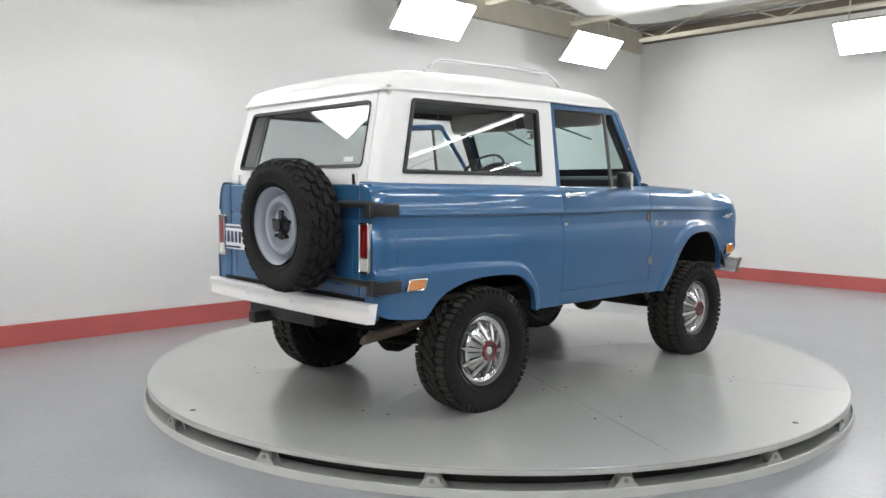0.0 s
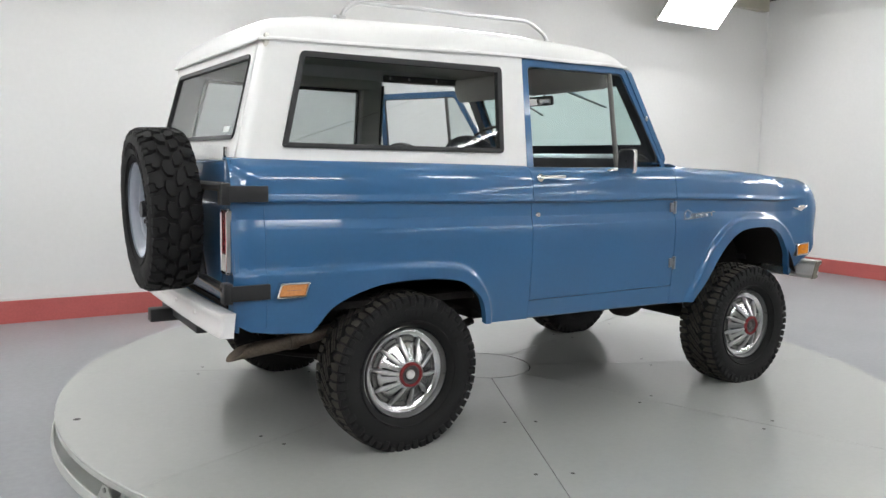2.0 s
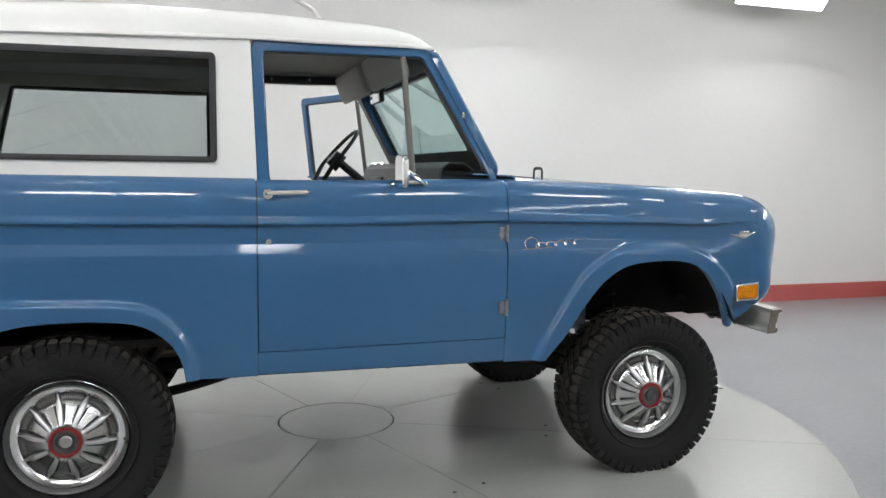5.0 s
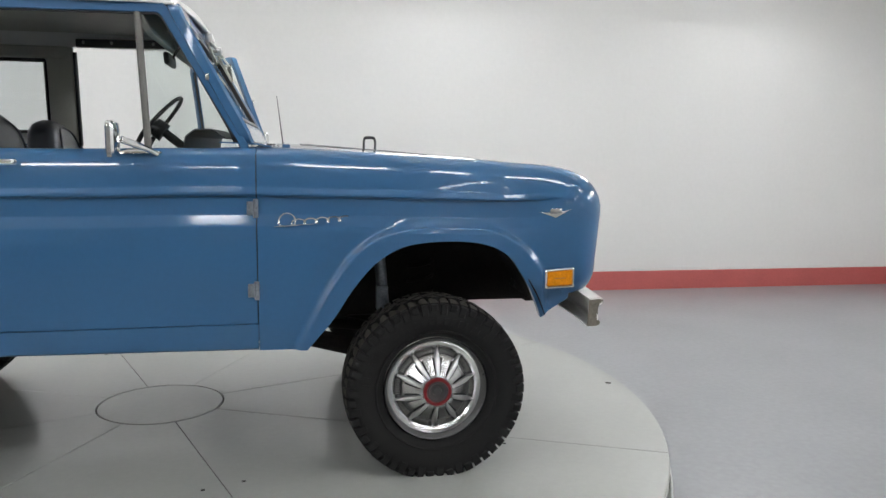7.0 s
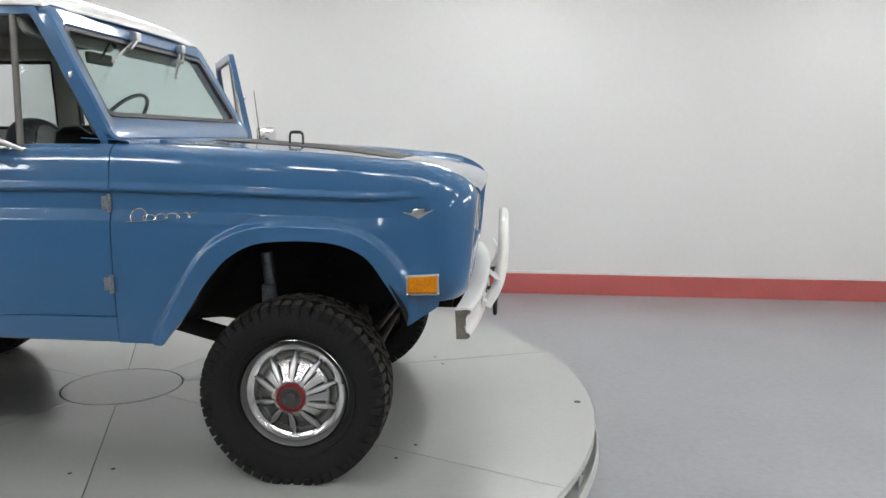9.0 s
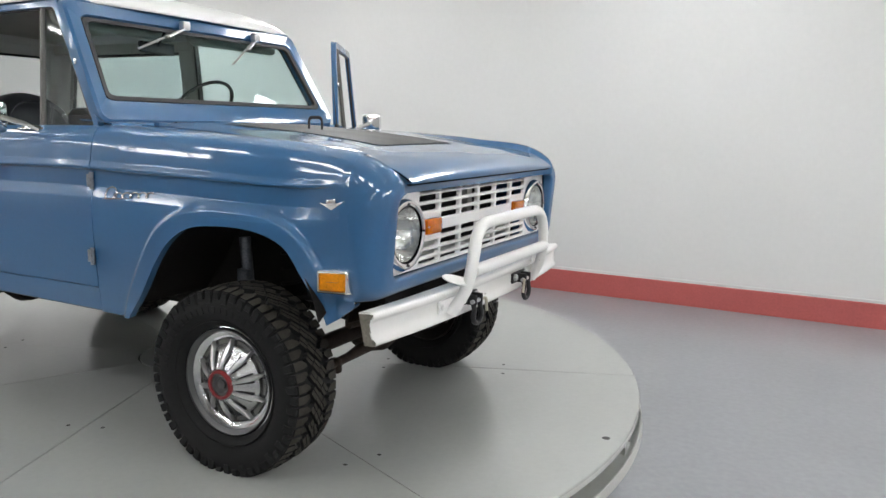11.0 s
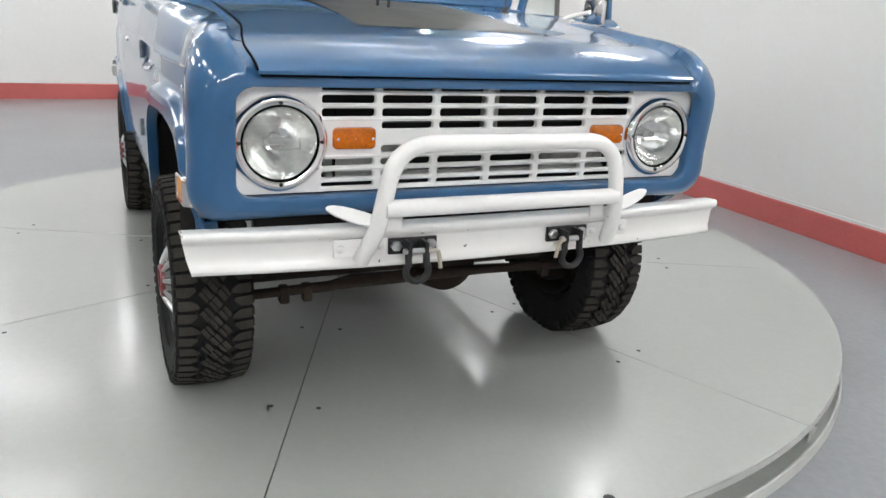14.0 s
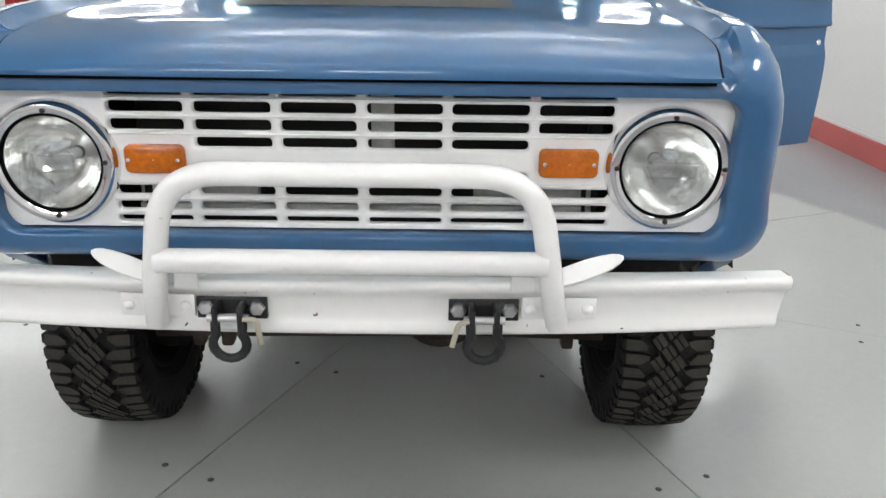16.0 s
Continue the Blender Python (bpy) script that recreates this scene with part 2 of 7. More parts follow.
def frames_along(pts, closed=False):
    n = len(pts)
    out = []
    prev = None
    for i in range(n):
        if closed:
            d = pts[(i + 1) % n] - pts[i - 1]
        else:
            d = pts[min(i + 1, n - 1)] - pts[max(i - 1, 0)]
        d.normalize()
        if prev is None:
            ref = Vector((0, 0, 1)) if abs(d.z) < 0.9 else Vector((1, 0, 0))
            u = (ref - d * ref.dot(d)).normalized()
        else:
            u = (prev - d * prev.dot(d)).normalized()
        prev = u
        out.append((d, u, d.cross(u)))
    return out


def add_tube(bm, pts, r, n=10, closed=False, squash=1.0):
    pts = [Vector(p) for p in pts]
    rings = []
    for i, (p, (d, u, w)) in enumerate(zip(pts, frames_along(pts, closed))):
        rr = r[i] if isinstance(r, (list, tuple)) else r
        rings.append([bm.verts.new(p + rr * (math.cos(a) * u * squash + math.sin(a) * w)) for a in [2 * math.pi * k / n for k in range(n)]])
    m = len(rings)
    for i in range(m if closed else m - 1):
        a, b = rings[i], rings[(i + 1) % m]
        for k in range(n):
            bm.faces.new((a[k], a[(k + 1) % n], b[(k + 1) % n], b[k]))
    if not closed:
        bm.faces.new(rings[0][::-1])
        bm.faces.new(rings[-1])


def rounded(pts, r, seg=6):
    """A polyline with its inner corners rounded."""
    pts = [Vector(p) for p in pts]
    out = [pts[0]]
    for i in range(1, len(pts) - 1):
        a, b, c = pts[i - 1], pts[i], pts[i + 1]
        u, w = (a - b), (c - b)
        k = min(r, u.length * 0.49, w.length * 0.49)
        p0, p1 = b + u.normalized() * k, b + w.normalized() * k
        for j in range(seg + 1):
            t = j / seg
            out.append((1 - t) ** 2 * p0 + 2 * t * (1 - t) * b + t * t * p1)
    out.append(pts[-1])
    return out


def add_lathe(bm, prof, n=48, axis="y", c=(0, 0, 0), a0=0.0, a1=2 * math.pi):
    """Turns a profile of (radius, along) round an axis."""
    full = abs(a1 - a0 - 2 * math.pi) < 1e-6
    cnt = n if full else n + 1
    rings = []
    for r, h in prof:
        ring = []
        for k in range(cnt):
            a = a0 + (a1 - a0) * k / n
            if axis == "y":
                p = Vector((r * math.cos(a), h, r * math.sin(a)))
            elif axis == "x":
                p = Vector((h, r * math.cos(a), r * math.sin(a)))
            else:
                p = Vector((r * math.cos(a), r * math.sin(a), h))
            ring.append(bm.verts.new(p + Vector(c)))
        rings.append(ring)
    for i in range(len(rings) - 1):
        a, b = rings[i], rings[i + 1]
        for k in range(n if full else n):
            j = (k + 1) % cnt
            bm.faces.new((a[k], a[j], b[j], b[k]))
    return rings


def add_grid(bm, rows, close_u=False, close_v=False):
    vs = [[bm.verts.new(p) for p in row] for row in rows]
    nr, nc = len(vs), len(vs[0])
    for i in range(nr if close_v else nr - 1):
        for j in range(nc if close_u else nc - 1):
            q = (vs[i][j], vs[i][(j + 1) % nc], vs[(i + 1) % nr][(j + 1) % nc], vs[(i + 1) % nr][j])
            try:
                bm.faces.new(q)
            except ValueError:
                pass
    return vs


def face_out(bm, direction):
    """Turns the faces of an open sheet so that they look along a direction."""
    d = Vector(direction)
    tot = Vector((0, 0, 0))
    bm.normal_update()
    for f in bm.faces:
        tot += f.normal * f.calc_area()
    if tot.dot(d) < 0:
        bmesh.ops.reverse_faces(bm, faces=bm.faces[:])
    bm.normal_update()


def add_prism(bm, loop, vec):
    """A polygon (list of points) pushed along a vector."""
    v = Vector(vec)
    a = [bm.verts.new(Vector(p)) for p in loop]
    b = [bm.verts.new(Vector(p) + v) for p in loop]
    n = len(loop)
    bm.faces.new(a[::-1])
    bm.faces.new(b)
    for i in range(n):
        bm.faces.new((a[i], a[(i + 1) % n], b[(i + 1) % n], b[i]))
    bmesh.ops.recalc_face_normals(bm, faces=bm.faces[:])


def add_ring(bm, outer, inner, vec):
    """A flat frame between two loops of equal count, with depth."""
    v = Vector(vec)
    rows = [[Vector(p) for p in outer], [Vector(p) for p in inner], [Vector(p) + v for p in inner], [Vector(p) + v for p in outer]]
    add_grid(bm, rows, close_u=True, close_v=True)
    bmesh.ops.recalc_face_normals(bm, faces=bm.faces[:])


def rrect(u0, u1, v0, v1, r, seg=5):
    """A rounded rectangle as (u, v) points."""
    pts = []
    for cu, cv, a in ((u1 - r, v1 - r, 0), (u0 + r, v1 - r, 90), (u0 + r, v0 + r, 180), (u1 - r, v0 + r, 270)):
        for k in range(seg + 1):
            t = radians(a + 90 * k / seg)
            pts.append((cu + r * math.cos(t), cv + r * math.sin(t)))
    return pts


def round_poly(pts, r, seg=5):
    """A closed polygon of 2D points with its corners rounded."""
    out = []
    n = len(pts)
    for i in range(n):
        a, b, c = (Vector((*pts[i - 1], 0)), Vector((*pts[i], 0)), Vector((*pts[(i + 1) % n], 0)))
        u, w = a - b, c - b
        k = min(r, u.length * 0.45, w.length * 0.45)
        p0, p1 = b + u.normalized() * k, b + w.normalized() * k
        for j in range(seg + 1):
            t = j / seg
            q = (1 - t) ** 2 * p0 + 2 * t * (1 - t) * b + t * t * p1
            out.append((q.x, q.y))
    return out


def shrink(pts, d):
    """A closed polygon moved inwards by d (counter-clockwise or clockwise)."""
    n = len(pts)
    area = sum(pts[i - 1][0] * pts[i][1] - pts[i][0] * pts[i - 1][1] for i in range(n))
    s = 1 if area > 0 else -1
    out = []
    for i in range(n):
        a, c = Vector(pts[i - 1]), Vector(pts[(i + 1) % n])
        t = (c - a)
        t = t / (t.length or 1)
        out.append((pts[i][0] - s * t.y * d, pts[i][1] + s * t.x * d))
    return out


def lerp_table(tab, x):
    if x <= tab[0][0]:
        return tab[0][1]
    for (x0, y0), (x1, y1) in zip(tab, tab[1:]):
        if x <= x1:
            return y0 + (y1 - y0) * (x - x0) / (x1 - x0)
    return tab[-1][1]


def smooth_table(tab, n=8):
    """A denser table through the same points (Catmull-Rom)."""
    out = []
    for i in range(len(tab) - 1):
        p0 = tab[max(i - 1, 0)]
        p1, p2 = tab[i], tab[i + 1]
        p3 = tab[min(i + 2, len(tab) - 1)]
        for k in range(n):
            t = k / n
            out.append(tuple(0.5 * (2 * p1[c] + (p2[c] - p0[c]) * t + (2 * p0[c] - 5 * p1[c] + 4 * p2[c] - p3[c]) * t * t + (3 * p1[c] - p0[c] - 3 * p2[c] + p3[c]) * t ** 3) for c in (0, 1)))
    out.append(tab[-1])
    return out


def sstep(t):
    t = min(1.0, max(0.0, t))
    return t * t * (3 - 2 * t)


def empty(name, label, category, group="", loc=(0, 0, 0)):
    e = new(name)
    e.empty_display_size = 0.2
    e.location = loc
    return tagged(e, label, category, group)


# ---- the room ----


def wall_slab(name, lo, hi, label, material=WALL):
    bm = bmesh.new()
    add_box(bm, [(a + b) / 2 for a, b in zip(lo, hi)], [b - a for a, b in zip(lo, hi)])
    return tagged(part(name, bm, material), label, "wall", kind="structure")


wall_slab("wall_north", (WALL_W - 0.2, WALL_N, FLOOR - 0.2), (WALL_E + 0.2, WALL_N + 0.2, CEIL), "plain white painted wall with a red foot")
wall_slab("wall_east", (WALL_E, WALL_S, FLOOR - 0.2), (WALL_E + 0.2, WALL_N, CEIL), "plain white painted wall with a red foot")
wall_slab("wall_west", (WALL_W - 0.2, WALL_S, FLOOR - 0.2), (WALL_W, WALL_N, CEIL), "plain white painted wall with a red foot")
wall_slab("wall_south", (WALL_W - 0.2, WALL_S - 0.2, FLOOR - 0.2), (WALL_E + 0.2, WALL_S, CEIL), "plain white painted wall")
bm = bmesh.new()
add_box(bm, ((WALL_W + WALL_E) / 2, (WALL_S + WALL_N) / 2, FLOOR - 0.1), (WALL_E - WALL_W, WALL_N - WALL_S, 0.2))
tagged(part("floor", bm, FLOOR_MAT), "glossy grey epoxy coated concrete floor", "floor", kind="structure")
bm = bmesh.new()
add_box(bm, ((WALL_W + WALL_E) / 2, (WALL_S + WALL_N) / 2, CEIL + 0.1), (WALL_E - WALL_W + 0.4, WALL_N - WALL_S + 0.4, 0.2))
for k in range(56):
    x = WALL_W + 0.15 + k * 0.258
    add_box(bm, (x, (WALL_S + WALL_N) / 2, CEIL - 0.018), (0.10, WALL_N - WALL_S, 0.04))
tagged(part("ceiling", bm, CEIL_MAT), "pale ribbed metal roof deck", "ceiling", kind="structure")

BASE_H = 0.192


def baseboard(name, a, b, n):
    """A red board along a wall from a to b, proud along n, with a thin bead on top."""
    a, b, n = Vector((*a, FLOOR)), Vector((*b, FLOOR)), Vector((*n, 0))
    bm = bmesh.new()
    prof = [(0, 0), (0.014, 0), (0.014, BASE_H - 0.006), (0.009, BASE_H), (0, BASE_H)]
    add_grid(bm, [[a + n * d + Vector((0, 0, z)) for d, z in prof], [b + n * d + Vector((0, 0, z)) for d, z in prof]])
    bmesh.ops.recalc_face_normals(bm, faces=bm.faces[:])
    face_out(bm, n)
    o = tagged(part(name, bm, BASE_RED), "red painted baseboard along the white wall", "baseboard", kind="structure")
    bm = bmesh.new()
    z = BASE_H + 0.018
    prof = [(0, z), (0.006, z + 0.002), (0.006, z + 0.006), (0, z + 0.008)]
    add_grid(bm, [[a + n * d + Vector((0, 0, q)) for d, q in prof], [b + n * d + Vector((0, 0, q)) for d, q in prof]])
    face_out(bm, n)
    part("bead", bm, WALL, o)


baseboard("baseboard_north", (WALL_W, WALL_N), (WALL_E, WALL_N), (0, -1))
baseboard("baseboard_east", (WALL_E, WALL_S), (WALL_E, WALL_N - 0.014), (-1, 0))
baseboard("baseboard_west", (WALL_W, WALL_S), (WALL_W, WALL_N - 0.014), (1, 0))

# steel at the roof: an edge beam on two walls and open web joists
bm = bmesh.new()
add_box(bm, (WALL_E - 0.05, (WALL_S + WALL_N) / 2, 3.80), (0.10, WALL_N - WALL_S, 0.20))
tagged(part("beam_east", bm, BROWN), "brown steel beam along the top of the wall", "beam", kind="structure")
bm = bmesh.new()
add_box(bm, ((WALL_W + WALL_E) / 2 - 0.06, WALL_N - 0.05, 3.70), (WALL_E - WALL_W - 0.12, 0.10, 0.34))
tagged(part("beam_north", bm, STEEL_BEIGE), "beige steel beam along the top of the wall", "beam", kind="structure")


def roof_joist():
    top = empty("roof_joist", "beige open web steel roof joist", "joist", "roof joists")
    length = WALL_N - WALL_S - 0.12
    y0 = WALL_S + 0.06
    for nm, z in (("top_chord", CEIL - 0.07), ("bottom_chord", CEIL - 0.47)):
        bm = bmesh.new()
        l = length if nm == "top_chord" else length - 1.4
        for dx in (-0.022, 0.022):
            add_box(bm, (dx, y0 + length / 2, z), (0.006, l, 0.05))
            add_box(bm, (dx * 1.9, y0 + length / 2, z + 0.022), (0.04, l, 0.006))
        part(nm, bm, STEEL_BEIGE, top)
    n = 18
    ya, yb = y0 + 0.1, y0 + length - 0.1
    for k in range(n):
        u0, u1 = ya + (yb - ya) * k / n, ya + (yb - ya) * (k + 1) / n
        zz = (CEIL - 0.08, CEIL - 0.46)
        bm = bmesh.new()
        add_tube(bm, [(0, u0, zz[k % 2]), (0, u1, zz[(k + 1) % 2])], 0.011, 8)
        part("web_bar", bm, STEEL_BEIGE, top)
    return top


joist = roof_joist()
joist.location = (6.1, 0, 0)
for x in (4.4, 2.7, 1.0, -0.7, -2.4, -4.1, -5.8, -6.8):
    copy_thing(joist, Matrix.Translation((x, 0, 0)))

# a soft white parachute cloth hung under the joists
bm = bmesh.new()
rows = []
for i in range(81):
    u = i / 80
    row = []
    for j in range(49):
        v = j / 48
        x, y = -2.3 + 7.1 * u, -1.7 + 3.8 * v
        sag = 0.16 * math.sin(math.pi * u) * math.sin(math.pi * v)
        wave = 0.030 * math.sin(44 * u + 5 * v) + 0.02 * math.sin(17 * v + 9 * u * u)
        row.append(Vector((x, y, 3.47 - sag + wave)))
    rows.append(row)
add_grid(bm, rows)
cloth = tagged(part("hanging_cloth", bm, CLOTH), "white parachute cloth hung in folds under the roof", "cloth")
for (x, y) in ((-2.3, -1.7), (4.8, -1.7), (-2.3, 2.1), (4.8, 2.1)):
    bm = bmesh.new()
    add_tube(bm, [(x, y, 3.47), (x, y, CEIL - 0.02)], 0.004, 6)
    part("cord", bm, WHITE, cloth)


def led_panel(height, k=1.0):
    """A lamp that looks along -y and down, with its lower edge at the origin, hung at a height."""
    top = empty("led_panel", "lit white rectangular led studio panel hung from the roof", "studio light", "studio lights")
    w, h = 1.12 * k, 0.50 * k
    tilt = Matrix.Rotation(radians(40), 4, "X")
    bm = bmesh.new()
    add_box(bm, (0, 0.03, h / 2), (w, 0.05, h), bev=0.006)
    for j in range(9):
        add_box(bm, (w / 2 + 0.008, 0.03, (0.04 + j * 0.0525) * k), (0.016, 0.03, 0.03))
        add_box(bm, (-w / 2 - 0.008, 0.03, (0.04 + j * 0.0525) * k), (0.016, 0.03, 0.03))
    for v in bm.verts:
        v.co = tilt @ v.co
    part("housing", bm, PALE_METAL, top)
    bm = bmesh.new()
    add_box(bm, (0, 0.0, h / 2), (w - 0.03, 0.008, h - 0.03))
    for v in bm.verts:
        v.co = tilt @ v.co
    part("diffuser", bm, GLOW, top, "lit white diffuser")
    for sx in (-0.4 * k, 0.4 * k):
        bm = bmesh.new()
        p = tilt @ Vector((sx, 0.05, h * 0.7))
        add_tube(bm, [p, (sx, p.y + 0.05, CEIL + 0.02 - height)], 0.012, 8)
        part("hanger", bm, STEEL_BEIGE, top)
    return top


first = led_panel(3.08)
first.matrix_basis = Matrix.Translation((2.02, 3.20, 3.08))
# panels at y -1.9 and -3.4 are unseen, added to brighten the car's front
ring = [(5.17, 3.20, 0), (6.95, -0.31, -90), (6.95, -1.9, -90), (6.95, -3.4, -90)]
for x, y, a in ring:
    copy_thing(first, Matrix.Translation((x, y, 3.08)) @ Matrix.Rotation(radians(a), 4, "Z"))


compact = led_panel(3.05, 0.7)
compact.matrix_basis = Matrix.Translation((-1.03, 3.20, 3.05))
broad = led_panel(3.04, 1.0)
broad.matrix_basis = Matrix.Translation((-3.5, 3.20, 3.04))
low = led_panel(3.02, 0.65)
low.matrix_basis = Matrix.Translation((-6.75, -0.4, 3.02)) @ Matrix.Rotation(radians(90), 4, "Z")
copy_thing(low, Matrix.Translation((-6.75, -2.6, 3.02)) @ Matrix.Rotation(radians(90), 4, "Z"))
small = led_panel(3.32, 0.7)
small.matrix_basis = Matrix.Translation((-1.15, -3.9, 3.32)) @ Matrix.Rotation(math.pi, 4, "Z")
high = led_panel(3.32)
high.matrix_basis = Matrix.Translation((-5.6, -6.6, 3.32)) @ Matrix.Rotation(math.pi, 4, "Z")
copy_thing(high, Matrix.Translation((-4.3, -6.6, 3.32)) @ Matrix.Rotation(math.pi, 4, "Z"))
# x -1.97 is an unseen fill panel, added to brighten the deck's south-west
for x in (-1.97, 1.1, 2.7, 4.4):
    copy_thing(small, Matrix.Translation((x, -3.9, 3.32)) @ Matrix.Rotation(math.pi, 4, "Z"))


def tube_light(half=1.18, r=0.016, drop=CEIL - 3.20):
    top = empty("tube_light", "lit white fluorescent tube fitting under the roof", "ceiling light", "tube lights")
    bm = bmesh.new()
    add_box(bm, (0, 0, 0.034 + r), (2 * half + 0.08, 4 * r + 0.056, 0.05), bev=0.008)
    part("housing", bm, WHITE, top)
    for y in (-0.014 - r, 0.014 + r):
        bm = bmesh.new()
        add_tube(bm, [(-half, y, 0.0), (half, y, 0.0)], r, 10)
        part("tube", bm, GLOW, top, "lit tube")
    for x in (-0.76 * half, 0.76 * half):
        bm = bmesh.new()
        add_tube(bm, [(x, 0, 0.06), (x, 0, drop + 0.02)], 0.006, 6)
        part("hanger_rod", bm, STEEL_BEIGE, top)
    return top


tl = tube_light(0.60)
QT = Matrix.Rotation(radians(90), 4, "Z")
tl.matrix_basis = Matrix.Translation((4.05, -5.9, 3.20)) @ QT
for k in range(1, 6):
    copy_thing(tl, Matrix.Translation((4.05, -5.9 - 1.29 * k, 3.20)) @ QT)
for k in range(3):
    copy_thing(tl, Matrix.Translation((6.9, -8.8 - 1.29 * k, 3.20)) @ QT)
# the last four are unseen fittings, added to brighten the west wall
for x, y in ((-5.4, -1.9), (-5.4, 1.2), (-3.2, 0.6), (-3.2, -1.9), (-5.4, -0.4), (-5.4, -3.4), (-5.4, -4.9), (-5.4, 2.5)):
    copy_thing(tl, Matrix.Translation((x, y, 3.20)) @ QT)

# more tubes above the cloth
above = tube_light(0.60, 0.028, CEIL - 3.74)
above.matrix_basis = Matrix.Translation((0.15, -0.75, 3.74)) @ QT
for x, y in ((0.15, 1.0), (1.85, -0.75), (1.85, 1.0), (-1.55, -0.75), (-1.55, 1.0), (3.55, -0.75), (3.55, 1.0)):
    copy_thing(above, Matrix.Translation((x, y, 3.74)) @ QT)


def wide_light():
    """A short fitting with one broad diffuser."""
    top = empty("ceiling_light", "lit white rectangular diffuser fitting under the roof", "ceiling light")
    bm = bmesh.new()
    add_box(bm, (0, 0, 0.05), (0.58, 0.40, 0.06), bev=0.008)
    part("housing", bm, WHITE, top)
    bm = bmesh.new()
    add_box(bm, (0, 0, 0.012), (0.50, 0.32, 0.02), bev=0.004)
    part("diffuser", bm, GLOW, top, "lit white diffuser")
    for x in (-0.20, 0.20):
        bm = bmesh.new()
        add_tube(bm, [(x, 0, 0.07), (x, 0, CEIL - 3.24)], 0.006, 6)
        part("hanger_rod", bm, STEEL_BEIGE, top)
    return top


wide = wide_light()
wide.matrix_basis = Matrix.Translation((-0.08, -4.75, 3.26))

# ---- the turntable ----
table = empty("turntable", "round pale grey painted steel car turntable on rollers", "turntable", loc=(HUB[0], HUB[1], FLOOR))
ZT = -FLOOR              # top of the deck above the floor


def polar(r, deg, z):
    return Vector((r * math.cos(radians(deg)), r * math.sin(radians(deg)), z))


# six deck segments round a small centre disc, parted by narrow seams
SEAMS = (-24.0, 21.7, 66.7, 111.6, 156.5, 201.5, 245.0, 290.6)
R0 = 0.305
GAPS = (0.0020, 0.0022, 0.0012, 0.0022, 0.0010, 0.0010, 0.0022, 0.0024)    # half the width of each seam
for k in range(len(SEAMS)):
    a0, a1 = SEAMS[k], SEAMS[(k + 1) % len(SEAMS)]
    if a1 < a0:
        a1 += 360
    bm = bmesh.new()
    n = 22
    up, low = [], []
    inner, outer = [], []
    for i in range(n + 1):
        f = i / n
        for r, lst in ((R0, inner), (RAD - 0.004, outer)):
            d0, d1 = math.degrees(GAPS[k] / r), math.degrees(GAPS[(k + 1) % len(SEAMS)] / r)
            lst.append(a0 + d0 + (a1 - a0 - d0 - d1) * f)
    rows = [[polar(R0, a, ZT - 0.012) for a in inner], [polar(R0, a, ZT) for a in inner],
            [polar(RAD - 0.004, a, ZT) for a in outer], [polar(RAD, a, ZT - 0.004) for a in outer], [polar(RAD, a, ZT - 0.012) for a in outer]]
    vs = add_grid(bm, rows)
    for col in (0, -1):
        try:
            bm.faces.new([r[col] for r in vs])
        except ValueError:
            pass
    bmesh.ops.recalc_face_normals(bm, faces=bm.faces[:])
    face_out(bm, (0, 0, 1))
    part("deck_plate", bm, TABLE, table)
bm = bmesh.new()
add_lathe(bm, [(0.0005, ZT), (R0 - 0.010, ZT), (R0 - 0.009, ZT - 0.012)], 64, "z")
bmesh.ops.recalc_face_normals(bm, faces=bm.faces[:])
part("centre_disc", bm, TABLE, table)
bm = bmesh.new()
add_lathe(bm, [(0.0005, ZT - 0.008), (RAD - 0.03, ZT - 0.008)], 96, "z")
bmesh.ops.recalc_face_normals(bm, faces=bm.faces[:])
part("deck_underlay", bm, GROOVE, table)
bm = bmesh.new()
add_lathe(bm, [(RAD - 0.02, ZT - 0.010), (RAD + 0.001, ZT - 0.010), (RAD + 0.001, ZT - 0.032), (RAD - 0.005, ZT - 0.034), (RAD - 0.10, ZT - 0.034), (RAD - 0.10, ZT - 0.02)], 160, "z")
bmesh.ops.recalc_face_normals(bm, faces=bm.faces[:])
part("rim", bm, TABLE_RIM, table)
# base ring: an angle iron track on the floor
bm = bmesh.new()
add_lathe(bm, [(RAD + 0.022, 0.001), (RAD + 0.016, 0.040), (RAD + 0.011, 0.043), (RAD + 0.006, 0.040), (RAD + 0.004, 0.014), (RAD - 0.17, 0.014), (RAD - 0.17, 0.001)], 160, "z")
bmesh.ops.recalc_face_normals(bm, faces=bm.faces[:])
part("track", bm, TABLE_RIM, table)
# black ring added as the darkness in the gap behind the rollers
bm = bmesh.new()
add_lathe(bm, [(RAD - 0.15, 0.016), (RAD - 0.15, ZT - 0.036), (RAD - 0.17, ZT - 0.036), (RAD - 0.17, 0.016)], 120, "z")
bmesh.ops.recalc_face_normals(bm, faces=bm.faces[:])
part("inner_skirt", bm, BLACK, table)


